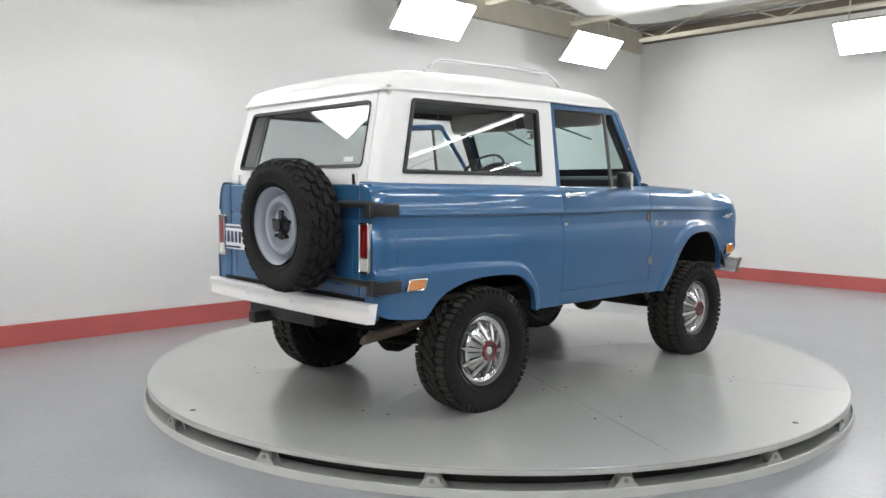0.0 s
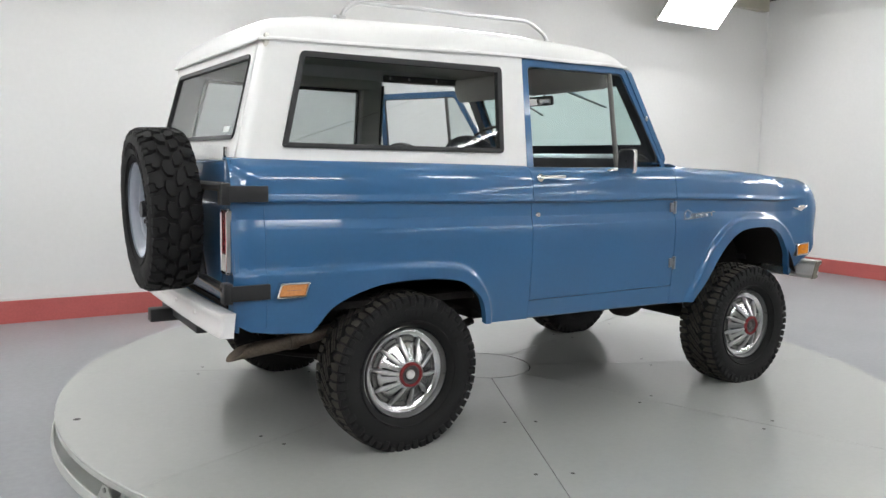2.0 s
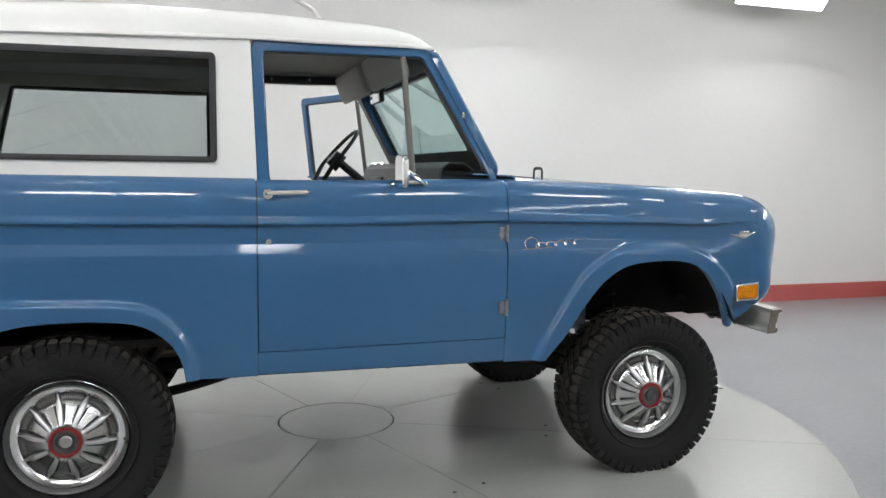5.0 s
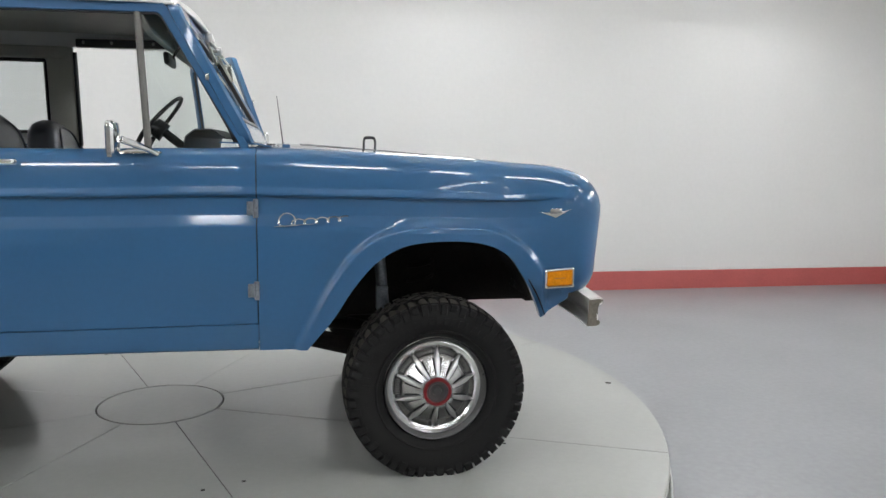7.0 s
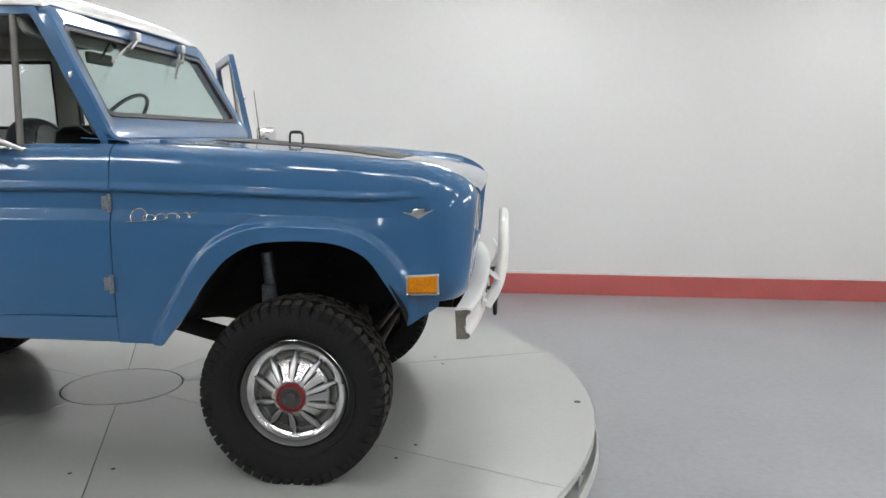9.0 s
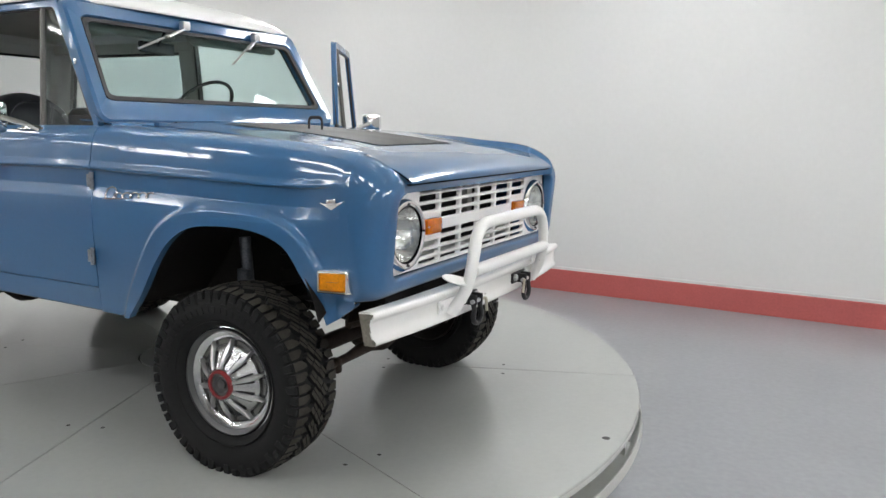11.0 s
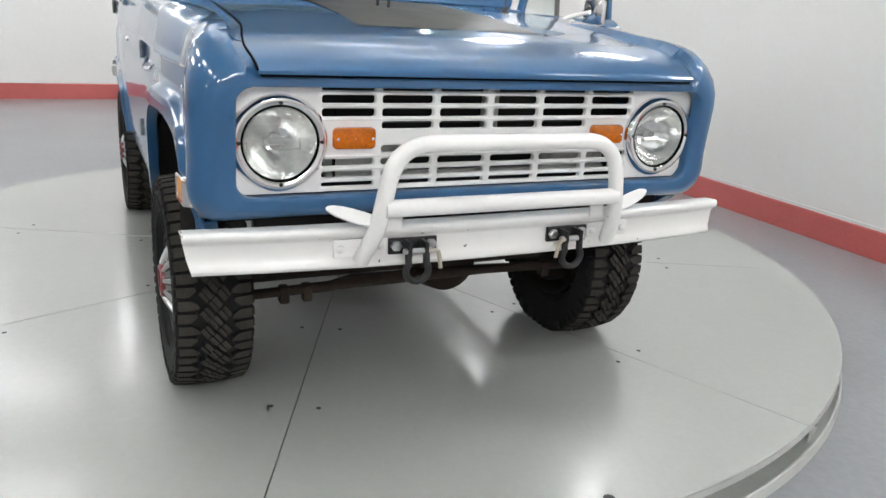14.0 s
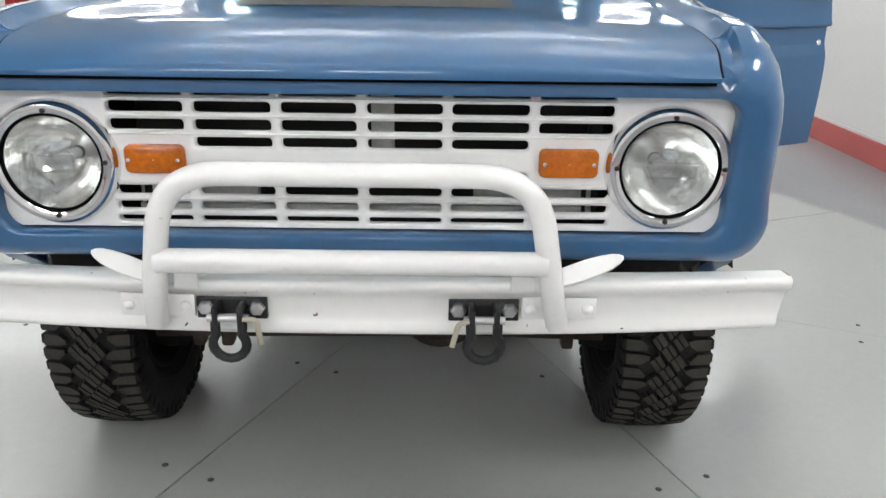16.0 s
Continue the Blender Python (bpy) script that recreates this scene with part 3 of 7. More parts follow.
def roller_parts():
    bm = bmesh.new()
    for dy in (-0.028, 0.028):
        loop = [(-0.075, dy - 0.003, 0.014), (0.075, dy - 0.003, 0.014), (0.022, dy - 0.003, 0.080), (-0.022, dy - 0.003, 0.080)]
        add_prism(bm, loop, (0, 0.006, 0))
    w = bmesh.new()
    add_lathe(w, [(0.008, -0.02), (0.040, -0.02), (0.042, -0.016), (0.042, 0.016), (0.040, 0.02), (0.008, 0.02)], 24, "y")
    bmesh.ops.recalc_face_normals(w, faces=w.faces[:])
    b = bmesh.new()
    add_lathe(b, [(0.0005, -0.037), (0.011, -0.037), (0.011, 0.037), (0.0005, 0.037)], 10, "y")
    return bm, w, b


bb, ww, xx = roller_parts()
proto = None
for k in range(17):
    a = 174.5 + k * 360 / 17
    m = Matrix.Rotation(radians(a), 4, "Z") @ Matrix.Translation((RAD - 0.05, 0, 0)) @ Matrix.Rotation(radians(-90), 4, "Z")
    if proto is None:
        br = part("roller_bracket", bb, TABLE_RIM, table, matrix=m)
        wh = part("roller", ww, DULL, br, "worn steel roller", matrix=Matrix.Translation((0, 0, 0.062)))
        ax = part("axle_bolt", xx, DULL, br, matrix=Matrix.Translation((0, 0, 0.062)))
        proto = (br, wh, ax)
    else:
        b2 = twin(proto[0], "roller_bracket", table, m)
        twin(proto[1], "roller", b2, Matrix.Translation((0, 0, 0.062)))
        twin(proto[2], "axle_bolt", b2, Matrix.Translation((0, 0, 0.062)))
# bolt holes in the deck
hole = None
HOLES = [(2.38, -0.2, 0.018), (2.40, 89.0, 0.018), (2.36, 177.8, 0.018), (2.33, 268.4, 0.018)]
HOLES += [(r, a + d, 0.009) for a in SEAMS for r, d in ((1.75, -2.6), (1.75, 2.6), (1.10, -4.1), (1.10, 4.1))]
for r_, a_, r in HOLES:
    m = Matrix.Translation(polar(r_, a_, ZT + 0.0012)) @ Matrix.Diagonal((r, r, 1, 1))
    if hole is None:
        bm = bmesh.new()
        add_lathe(bm, [(0.0005, 0), (0.85, 0), (1.0, -0.001)], 20, "z")
        bmesh.ops.recalc_face_normals(bm, faces=bm.faces[:])
        face_out(bm, (0, 0, 1))
        hole = part("bolt_hole", bm, GROOVE, table, "dark bolt hole", matrix=m)
    else:
        twin(hole, "bolt_hole", table, m)

# ---- the car: x ahead, the right side towards -y, origin half way between the axles on the deck ----
car = empty("car", "blue two-door vintage off-road car with white hardtop, driver door open", "car")
AXF, AXR, HUBZ = 1.171, -1.168, 0.346

CREASE = [(-1.95, 1.128), (-0.5, 1.117), (0.5, 1.106), (1.0, 1.098), (1.80, 1.074)]
TOPZ = smooth_table([(-1.95, 1.292), (-0.5, 1.284), (0.5, 1.278), (0.72, 1.271), (1.02, 1.261), (1.33, 1.244), (1.57, 1.219), (1.68, 1.194), (1.735, 1.165), (1.79, 1.105)], 6)
ARCH_R = smooth_table([(-1.625, 0.575), (-1.60, 0.60), (-1.535, 0.68), (-1.434, 0.735), (-1.29, 0.776), (-1.12, 0.786), (-0.98, 0.778), (-0.89, 0.752), (-0.81, 0.685), (-0.775, 0.61), (-0.762, 0.535)], 6)
ARCH_F = smooth_table([(0.672, 0.525), (0.70, 0.56), (0.766, 0.64), (0.85, 0.768), (0.934, 0.862), (1.038, 0.921), (1.185, 0.938), (1.335, 0.928), (1.444, 0.882), (1.511, 0.792), (1.566, 0.690), (1.594, 0.612)], 6)
FLARE_R = smooth_table([(-2.2, 0.858), (-1.6, 0.860), (-1.2, 0.858), (-0.95, 0.845), (-0.84, 0.80), (-0.765, 0.71), (-0.725, 0.60), (-0.712, 0.45)], 6)
FLARE_F = smooth_table([(0.60, 0.45), (0.66, 0.60), (0.74, 0.75), (0.83, 0.885), (0.92, 0.955), (1.03, 0.995), (1.20, 1.014), (1.37, 0.995), (1.48, 0.945), (1.56, 0.86), (1.605, 0.76), (1.63, 0.55)], 6)


def low_edge(x):
    if -1.94 <= x < -1.625:
        return lerp_table([(-1.94, 0.64), (-1.88, 0.605), (-1.78, 0.588), (-1.625, 0.575)], x)
    if x < -0.762:
        return lerp_table(ARCH_R, x)
    if x < 0.672:
        return lerp_table([(-0.762, 0.535), (0.672, 0.525)], x)
    if x < 1.594:
        return lerp_table(ARCH_F, x)
    return lerp_table([(1.594, 0.612), (1.63, 0.636), (1.69, 0.680), (1.755, 0.760), (1.80, 0.84)], x)


def flare_sign(tab, x, z):
    """Distance to a flare's edge, positive under it."""
    best = 9.0
    for (x0, z0), (x1, z1) in zip(tab, tab[1:]):
        dx, dz = x1 - x0, z1 - z0
        t = max(0.0, min(1.0, ((x - x0) * dx + (z - z0) * dz) / (dx * dx + dz * dz + 1e-9)))
        best = min(best, math.hypot(x - x0 - t * dx, z - z0 - t * dz))
    inside = tab[0][0] < x < tab[-1][0] and z < lerp_table(tab, x)
    return best if inside else -best


def half_width(x, z):
    zc = lerp_table(CREASE, x)
    zt = lerp_table(TOPZ, x)
    if z <= zc:
        y = lerp_table([(0.50, 0.842), (0.65, 0.858), (0.85, 0.870), (zc - 0.16, 0.8718), (zc - 0.125, 0.8702), (zc - 0.106, 0.8668), (zc - 0.064, 0.8536), (zc - 0.045, 0.8526), (zc - 0.014, 0.8522), (zc - 0.004, 0.8518), (zc, 0.8515)], z)
    else:
        t = (z - zc) / max(1e-4, zt - zc)
        y = lerp_table([(0, 0.8515), (0.03, 0.8690), (0.06, 0.8735), (0.10, 0.8732), (0.22, 0.8668), (0.35, 0.8636), (0.6, 0.856), (0.8, 0.845), (0.92, 0.832), (1.0, 0.812)], t)
    # the crease dies out towards the nose
    k = sstep((x - 1.48) / 0.20)
    if k > 0 and z > 0.86:
        y += (lerp_table([(0.85, 0.870), (zc - 0.10, 0.8700), (zc, 0.8640), (zc + 0.5 * (zt - zc), 0.8520), (zt - 0.02, 0.8340), (zt, 0.812)], z) - y) * k
    y += 0.022 * sstep((flare_sign(FLARE_R, x, z) + 0.008) / 0.026) if x < -0.5 else 0
    y += 0.024 * sstep((flare_sign(FLARE_F, x, z) + 0.008) / 0.026) if x > 0.5 else 0
    if x > 1.05:
        y -= 0.060 * sstep((x - 1.05) / 0.75)
        y -= 0.030 * sstep((x - 1.45) / 0.15) * sstep((0.80 - z) / 0.14)
    if x > 1.73:
        y -= 0.055 * ((x - 1.73) / 0.06) ** 2
    if x < -1.86:
        y -= 0.04 * ((-1.86 - x) / 0.08) ** 2
    return y


def columns(x0, x1, step=0.016):
    n = max(2, int((x1 - x0) / step))
    return [x0 + (x1 - x0) * i / n for i in range(n + 1)]


def side_sheet(xs, s, low, top, shoulder=None, rows_low=7):
    """A body side between two edges; shoulder adds rows that roll in over the top: (inward, rise)."""
    bm = bmesh.new()
    rows = []
    fr_low = [0.62 * k / rows_low for k in range(rows_low + 1)]
    for x in xs:
        z0, z1, zc = low(x), top(x), lerp_table(CREASE, x)
        col = []
        if z0 < zc - 0.13:
            zs = [z0 + (zc - 0.115 - z0) * f / 0.62 for f in fr_low] + [zc - 0.110, zc - 0.106, zc - 0.102, zc - 0.085, zc - 0.068, zc - 0.064, zc - 0.060, zc - 0.05, zc - 0.035, zc - 0.024, zc - 0.013, zc - 0.004, zc, zc + 0.005]
        else:
            zs = [z0 + 0.0001 * k for k in range(rows_low + 16)]
        za = zs[-1]
        zs += [za + (z1 - za) * f for f in (0.03, 0.06, 0.075, 0.09, 0.12, 0.16, 0.18, 0.20, 0.25, 0.32, 0.4, 0.6, 0.75, 0.88, 0.95, 1.0)]
        y0 = half_width(x, z0)
        col.append(Vector((x, s * (y0 - 0.035), z0 + 0.004)))
        col.append(Vector((x, s * (y0 - 0.006), z0)))
        for z in zs:
            col.append(Vector((x, s * half_width(x, z), z)))
        if shoulder:
            yt = half_width(x, z1)
            for dy, dz in shoulder(x):
                col.append(Vector((x, s * (yt - dy), z1 + dz)))
        rows.append(col)
    add_grid(bm, rows)
    face_out(bm, (0, s, 0.2))
    return bm


def belt_roll(x):
    return [(0.012, 0.006), (0.03, 0.008), (0.06, 0.006)]


DOOR0, DOOR1, DOORZ = -0.500, 0.490, 0.632


HOOD_Y = 0.665


def hood_z(x, y):
    """The hood's height: it falls to the nose and is a little crowned, with a flat raised middle."""
    base = lerp_table(HOODT, x)
    edge = -0.005 * sstep((abs(y) - 0.40) / 0.24)
    return base + edge + 0.006 * math.cos(min(1.0, abs(y) / 0.6) * 1.57)


HOODT = smooth_table([(0.56, 1.292), (0.80, 1.283), (1.10, 1.265), (1.40, 1.235), (1.60, 1.200), (1.70, 1.170), (1.780, 1.137), (1.838, 1.102)], 6)


def hood_edge(x):
    """Half width of the hood; its front corners are rounded."""
    return HOOD_Y - 0.014 * sstep((x - 1.70) / 0.138) ** 1.5


def fender_roll(x):
    """Rolls over the crown of a front fender and down a little to the hood's edge."""
    e = half_width(x, lerp_table(TOPZ, x)) - HOOD_Y - 0.004
    d = hood_z(x, HOOD_Y) - 0.002 - lerp_table(TOPZ, x)
    return [(0.02, 0.007), (0.05, 0.009), (e * 0.55, max(0.006, d * 0.8)), (e * 0.8, d + 0.004 if d < 0 else d), (e * 0.97, d), (e, d - 0.004), (e + 0.001, d - 0.024)]




for s, nm in ((-1, "right"), (1, "left")):
    bm = side_sheet(sorted(set(columns(-1.94, DOOR0 - 0.004, 0.011) + [p[0] for p in ARCH_R])), s, low_edge, lambda x: lerp_table(TOPZ, x), belt_roll, 30)
    part("quarter_panel", bm, BLUE, car, "blue rear quarter panel", thick=0.006, angle=40)
    bm = side_sheet(sorted(set(columns(DOOR1 + 0.004, 1.70, 0.011) + [p[0] for p in ARCH_F if p[0] > DOOR1 + 0.004])), s, low_edge, lambda x: lerp_table(TOPZ, x), fender_roll, 30)
    part("front_fender", bm, BLUE, car, "blue front fender with a flared arch", thick=0.006, angle=40)
    # welded seam near the tail
    bm = bmesh.new()
    zs = [0.62 + 0.49 * k / 30 for k in range(31)]
    add_tube(bm, [(-1.815, s * half_width(-1.815, z), z) for z in zs], 0.0018, 6)
    part("seam", bm, BLUE, car)
    # sill under the door
    bm = bmesh.new()
    rows = []
    for x in columns(DOOR0 - 0.002, DOOR1 + 0.002, 0.06):
        z0 = low_edge(x)
        rows.append([Vector((x, s * (half_width(x, z) - d), z)) for z, d in ((z0, 0.10), (z0, 0.01), (z0 + 0.008, 0), (z0 + 0.05, 0), (DOORZ - 0.004, 0), (DOORZ - 0.002, 0.006), (DOORZ - 0.002, 0.05))])
    add_grid(bm, rows)
    face_out(bm, (0, s, 0))
    part("sill", bm, BLUE, car, thick=0.004)
    # dark jambs behind the door gaps
    for xj in (DOOR0 - 0.002, DOOR1 + 0.002):
        bm = bmesh.new()
        add_grid(bm, [[Vector((xj + dx, s * (half_width(xj, z) - 0.022), z)) for z in (0.56, 0.7, 0.85, 1.0, 1.08, 1.12, 1.2, 1.26)] for dx in (-0.02, 0.02)])
        face_out(bm, (0, s, 0))
        part("door_jamb", bm, SEAL, car, thick=0.004)
    # wheel housings
    for tab, x0, x1 in ((ARCH_R, -1.66, -0.74), (ARCH_F, 0.66, 1.58)):
        bm = bmesh.new()
        rows = []
        for x, z in tab[::3] + [tab[-1]]:
            zz = z + 0.05
            rows.append([Vector((x, s * 0.845, zz - 0.03)), Vector((x, s * 0.80, zz)), Vector((x, s * 0.44, zz))])
        add_grid(bm, rows)
        add_grid(bm, [[Vector((x, s * 0.44, z + 0.05)), Vector((x, s * 0.44, min(z + 0.04, 0.60 if x < 1.3 else 0.70)))] for x, z in tab[::3] + [tab[-1]] + ([(1.74, 0.95)] if x0 > 0 else [])])
        part("wheel_housing", bm, UNDER, car, thick=0.004)
    # inner wall behind the quarter panel
    bm = bmesh.new()
    add_box(bm, (-1.2, s * 0.79, 1.03), (1.36, 0.012, 0.48))
    part("inner_side_panel", bm, LINER, car)


def make_door(s):
    """A door in its closed place; parts hang on the outer skin."""
    bm = side_sheet(columns(DOOR0, DOOR1, 0.03), s, lambda x: DOORZ, lambda x: lerp_table(TOPZ, x), lambda x: [(0.008, 0.003), (0.03, 0.004), (0.055, 0.002)])
    door = part("door", bm, BLUE, car, "blue door skin" if s < 0 else "blue door standing open", thick=0.012, angle=40)
    bm = bmesh.new()
    add_box(bm, ((DOOR0 + DOOR1) / 2, s * 0.775, 0.945), (0.95, 0.05, 0.60), bev=0.012)
    part("inner_door_panel", bm, BLUE if s > 0 else VINYL, door)
    if s > 0:
        bm = bmesh.new()
        add_box(bm, (-0.03, s * 0.745, 0.93), (0.74, 0.012, 0.44), bev=0.005)
        part("trim_card", bm, VINYL, door, "black trim card")
    y = s * 0.790
    # window frame: rear post, header, slanted front post
    out = [(DOOR0 + 0.006, 1.262), (DOOR0 - 0.010, 1.831), (0.176, 1.828), (0.478, 1.262)]
    inn = [(DOOR0 + 0.048, 1.276), (DOOR0 + 0.032, 1.797), (0.160, 1.795), (0.440, 1.276)]
    lean = lambda z: s * (0.800 - 0.055 * (z - 1.28) / 0.53)
    bm = bmesh.new()
    o3 = [Vector((x, lean(z), z)) for x, z in round_poly(out, 0.035)]
    i3 = [Vector((x, lean(z), z)) for x, z in round_poly(inn, 0.022)]
    add_ring(bm, o3, i3, (0, -s * 0.032, 0))
    part("window_frame", bm, BLUE, door, "blue door window frame", bevel=0.003)
    # felt channel inside the frame
    i4 = [Vector((x, lean(z) - s * 0.010, z)) for x, z in round_poly(shrink(inn, 0.006), 0.02)]
    i3b = [Vector((x, lean(z) - s * 0.010, z)) for x, z in round_poly(shrink(inn, -0.003), 0.022)]
    bm = bmesh.new()
    add_ring(bm, i3b, i4, (0, -s * 0.014, 0))
    part("window_channel", bm, SEAL, door)
    # vent window post
    bm = bmesh.new()
    p0, p1 = Vector((0.112, lean(1.270), 1.270)), Vector((0.080, lean(1.795), 1.795))
    add_tube(bm, [p0 + Vector((0, -s * 0.012, 0)), p1 + Vector((0, -s * 0.012, 0))], 0.013, 10)
    part("vent_post", bm, POST_GREY, door, "grey vent window post")
    bm = bmesh.new()
    loop = [(0.126, 1.280), (0.096, 1.790), (0.152, 1.788), (0.428, 1.280)]
    add_prism(bm, [Vector((x, lean(z) - s * 0.016, z)) for x, z in loop], (0, -s * 0.004, 0))
    g = part("vent_glass", bm, GLASS, door)
    g.visible_shadow = False
    # sun-bleached latch on the vent pane
    bm = bmesh.new()
    add_box(bm, (0.322, lean(1.545) + s * 0.006, 1.545), (0.014, 0.012, 0.028), bev=0.003)
    part("vent_latch", bm, CHROME, door)
    # handle
    yh = half_width(-0.4, 1.238)
    bm = bmesh.new()
    add_tube(bm, rounded([(-0.465, s * (yh + 0.002), 1.238), (-0.465, s * (yh + 0.034), 1.240), (-0.320, s * (yh + 0.030), 1.243), (-0.312, s * (yh + 0.018), 1.243)], 0.012), 0.0085, 10)
    add_lathe(bm, [(0.0005, 0.0), (0.018, 0.0), (0.020, 0.006), (0.014, 0.02), (0.0005, 0.022)], 20, "y", (-0.462, s * (yh - 0.002) - (0.022 if s < 0 else 0), 1.236))
    part("door_handle", bm, CHROME, door, "chrome door handle")
    yl = half_width(-0.44, 1.06)
    bm = bmesh.new()
    add_lathe(bm, [(0.0005, 0.006), (0.010, 0.006), (0.014, 0.001), (0.0145, -0.003)], 20, "y")
    for v in bm.verts:
        v.co = Vector((v.co.x - 0.460, s * (v.co.y + yl), v.co.z + 1.058))
    part("door_lock", bm, CHROME, door)
    for z in (1.064, 0.760):
        yy = half_width(0.47, z)
        bm = bmesh.new()
        add_box(bm, (0.470, s * (yy + 0.005), z), (0.026, 0.010, 0.050), bev=0.003)
        add_tube(bm, [(0.489, s * (yy + 0.010), z - 0.034), (0.489, s * (yy + 0.010), z + 0.034)], 0.009, 10)
        part("hinge", bm, HINGE, door, "worn grey strap hinge")
    # mirror on a bent chrome arm
    mir = bmesh.new()
    add_tube(mir, rounded([(0.150, s * 0.835, 1.262), (0.115, s * 0.865, 1.284), (0.050, s * 0.935, 1.306)], 0.03), 0.009, 10)
    rows = []
    for d, k in ((0.0, 1.0), (0.006, 0.95), (0.014, 0.55), (0.018, 0.2), (0.018, 0.02)):
        rows.append([Vector((0.085 + u * k, s * (0.826 + v * k), 1.266 + d)) for u, v in rrect(-0.080, 0.080, -0.016, 0.016, 0.014)])
    add_grid(mir, rows, close_u=True)
    bmesh.ops.recalc_face_normals(mir, faces=mir.faces[:])
    arm = part("mirror_arm", mir, CHROME, door, "chrome mirror arm")
    hd = bmesh.new()
    rows = []
    for d, k in ((0.0, 0.05), (0.0, 0.9), (0.005, 1.0), (0.018, 0.98), (0.026, 0.85), (0.031, 0.4), (0.032, 0.02)):
        rows.append([Vector((0.012 + d, s * 0.952 + u * k, 1.308 + w * k)) for u, w in rrect(-0.060, 0.060, -0.056, 0.056, 0.022)])
    add_grid(hd, rows, close_u=True)
    bmesh.ops.recalc_face_normals(hd, faces=hd.faces[:])
    part("mirror_head", hd, CHROME, door, "chrome mirror head")
    return door


make_door(-1)
left_door = make_door(1)
# the driver's door stands open on its hinges
piv = Vector((0.495, 0.865, 0))
left_door.matrix_basis = Matrix.Translation(piv + Vector((0.067, -0.024, 0))) @ Matrix.Rotation(radians(-62.8), 4, "Z") @ Matrix.Translation(-piv)

# ---- front: hood, surround, grille ----


bm = bmesh.new()
rows = []
for x in columns(0.56, 1.70, 0.03) + [1.715, 1.73, 1.745, 1.76, 1.775, 1.79, 1.805, 1.818, 1.829, 1.838]:
    row = []
    for j in range(41):
        y = hood_edge(x) * (j / 20 - 1)
        row.append(Vector((x + 0.008 * (1 - (y / HOOD_Y) ** 2) * sstep((x - 1.6) / 0.2), y, hood_z(x, y))))
    rows.append(row)
last = rows[-1]
rows.append([Vector((v.x + 0.004, v.y, 1.091 + 0.3 * (v.z - 1.091))) for v in last])
rows.append([Vector((v.x + 0.003, v.y, 1.0850)) for v in last])
rows.append([Vector((v.x - 0.02, v.y, 1.0845)) for v in last])
add_grid(bm, rows)
face_out(bm, (0, 0, 1))
hood = part("hood", bm, BLUE, car, "blue hood with a matte black centre panel", thick=0.005, angle=40)
# dark gap along the hood's sides
for s in (-1, 1):
    bm = bmesh.new()
    xs = [0.60 + 0.05 * k for k in range(22)] + [1.70, 1.73, 1.76, 1.785, 1.81, 1.825, 1.834]
    add_tube(bm, [(x, s * (hood_edge(x) + 0.0025), hood_z(x, hood_edge(x)) - 0.0042) for x in xs], 0.0030, 6)
    part("hood_gap", bm, JOINT_SHADE, hood)
# matte black centre panel
bm = bmesh.new()
rows = []
for x in columns(0.66, 1.50, 0.03):
    w = 0.30 + 0.02 * (x - 0.66) / 0.84
    rows.append([Vector((x, w * (2 * j / 20 - 1), hood_z(x, w * (2 * j / 20 - 1)) + 0.0025)) for j in range(21)])
add_grid(bm, rows)
face_out(bm, (0, 0, 1))
part("hood_blackout", bm, MATTE_HOOD, hood, "matte black painted panel")
# hood loop and washer jets
bm = bmesh.new()
add_tube(bm, rounded([(0.957, -0.062, 1.268), (0.957, -0.062, 1.320), (1.013, -0.040, 1.320), (1.013, -0.040, 1.264)], 0.016), 0.0055, 8)
part("hood_loop", bm, BLACK, hood, "black wire loop")
for y in (-0.36, 0.36):
    bm = bmesh.new()
    add_lathe(bm, [(0.012, 0.0), (0.010, 0.012), (0.004, 0.018), (0.0005, 0.018)], 12, "z", (0.62, y, 1.268))
    part("washer_jet", bm, CHROME, hood)
for s in (-1, 1):
    bm = bmesh.new()
    add_box(bm, (0.60, s * 0.60, 1.285), (0.03, 0.05, 0.02), bev=0.004)
    part("hood_hinge", bm, BLUE, hood)
# radio aerial on the left fender
bm = bmesh.new()
add_lathe(bm, [(0.016, 0.0), (0.014, 0.014), (0.007, 0.024), (0.0005, 0.026)], 14, "z", (0.575, 0.70, 1.276))
add_tube(bm, [(0.575, 0.70, 1.29), (0.543, 0.705, 1.572)], [0.003, 0.0018], 6)
part("aerial", bm, BLACK, car, "thin black radio aerial")

# cowl between the hood and the windshield
bm = bmesh.new()
rows = []
for j in range(25):
    y = -0.80 + 1.6 * j / 24
    rows.append([Vector((x, y, z)) for x, z in ((0.36, 1.30), (0.50, 1.296), (0.545, 1.290), (0.552, 1.276), (0.552, 1.20))])
add_grid(bm, rows)
face_out(bm, (0, 0, 1))
part("cowl", bm, BLUE, car, thick=0.005)
for k in range(2):
    bm = bmesh.new()
    add_box(bm, (0.53, (-0.3, 0.3)[k], 1.294), (0.02, 0.3, 0.004))
    part("cowl_vent", bm, BLACK, car)

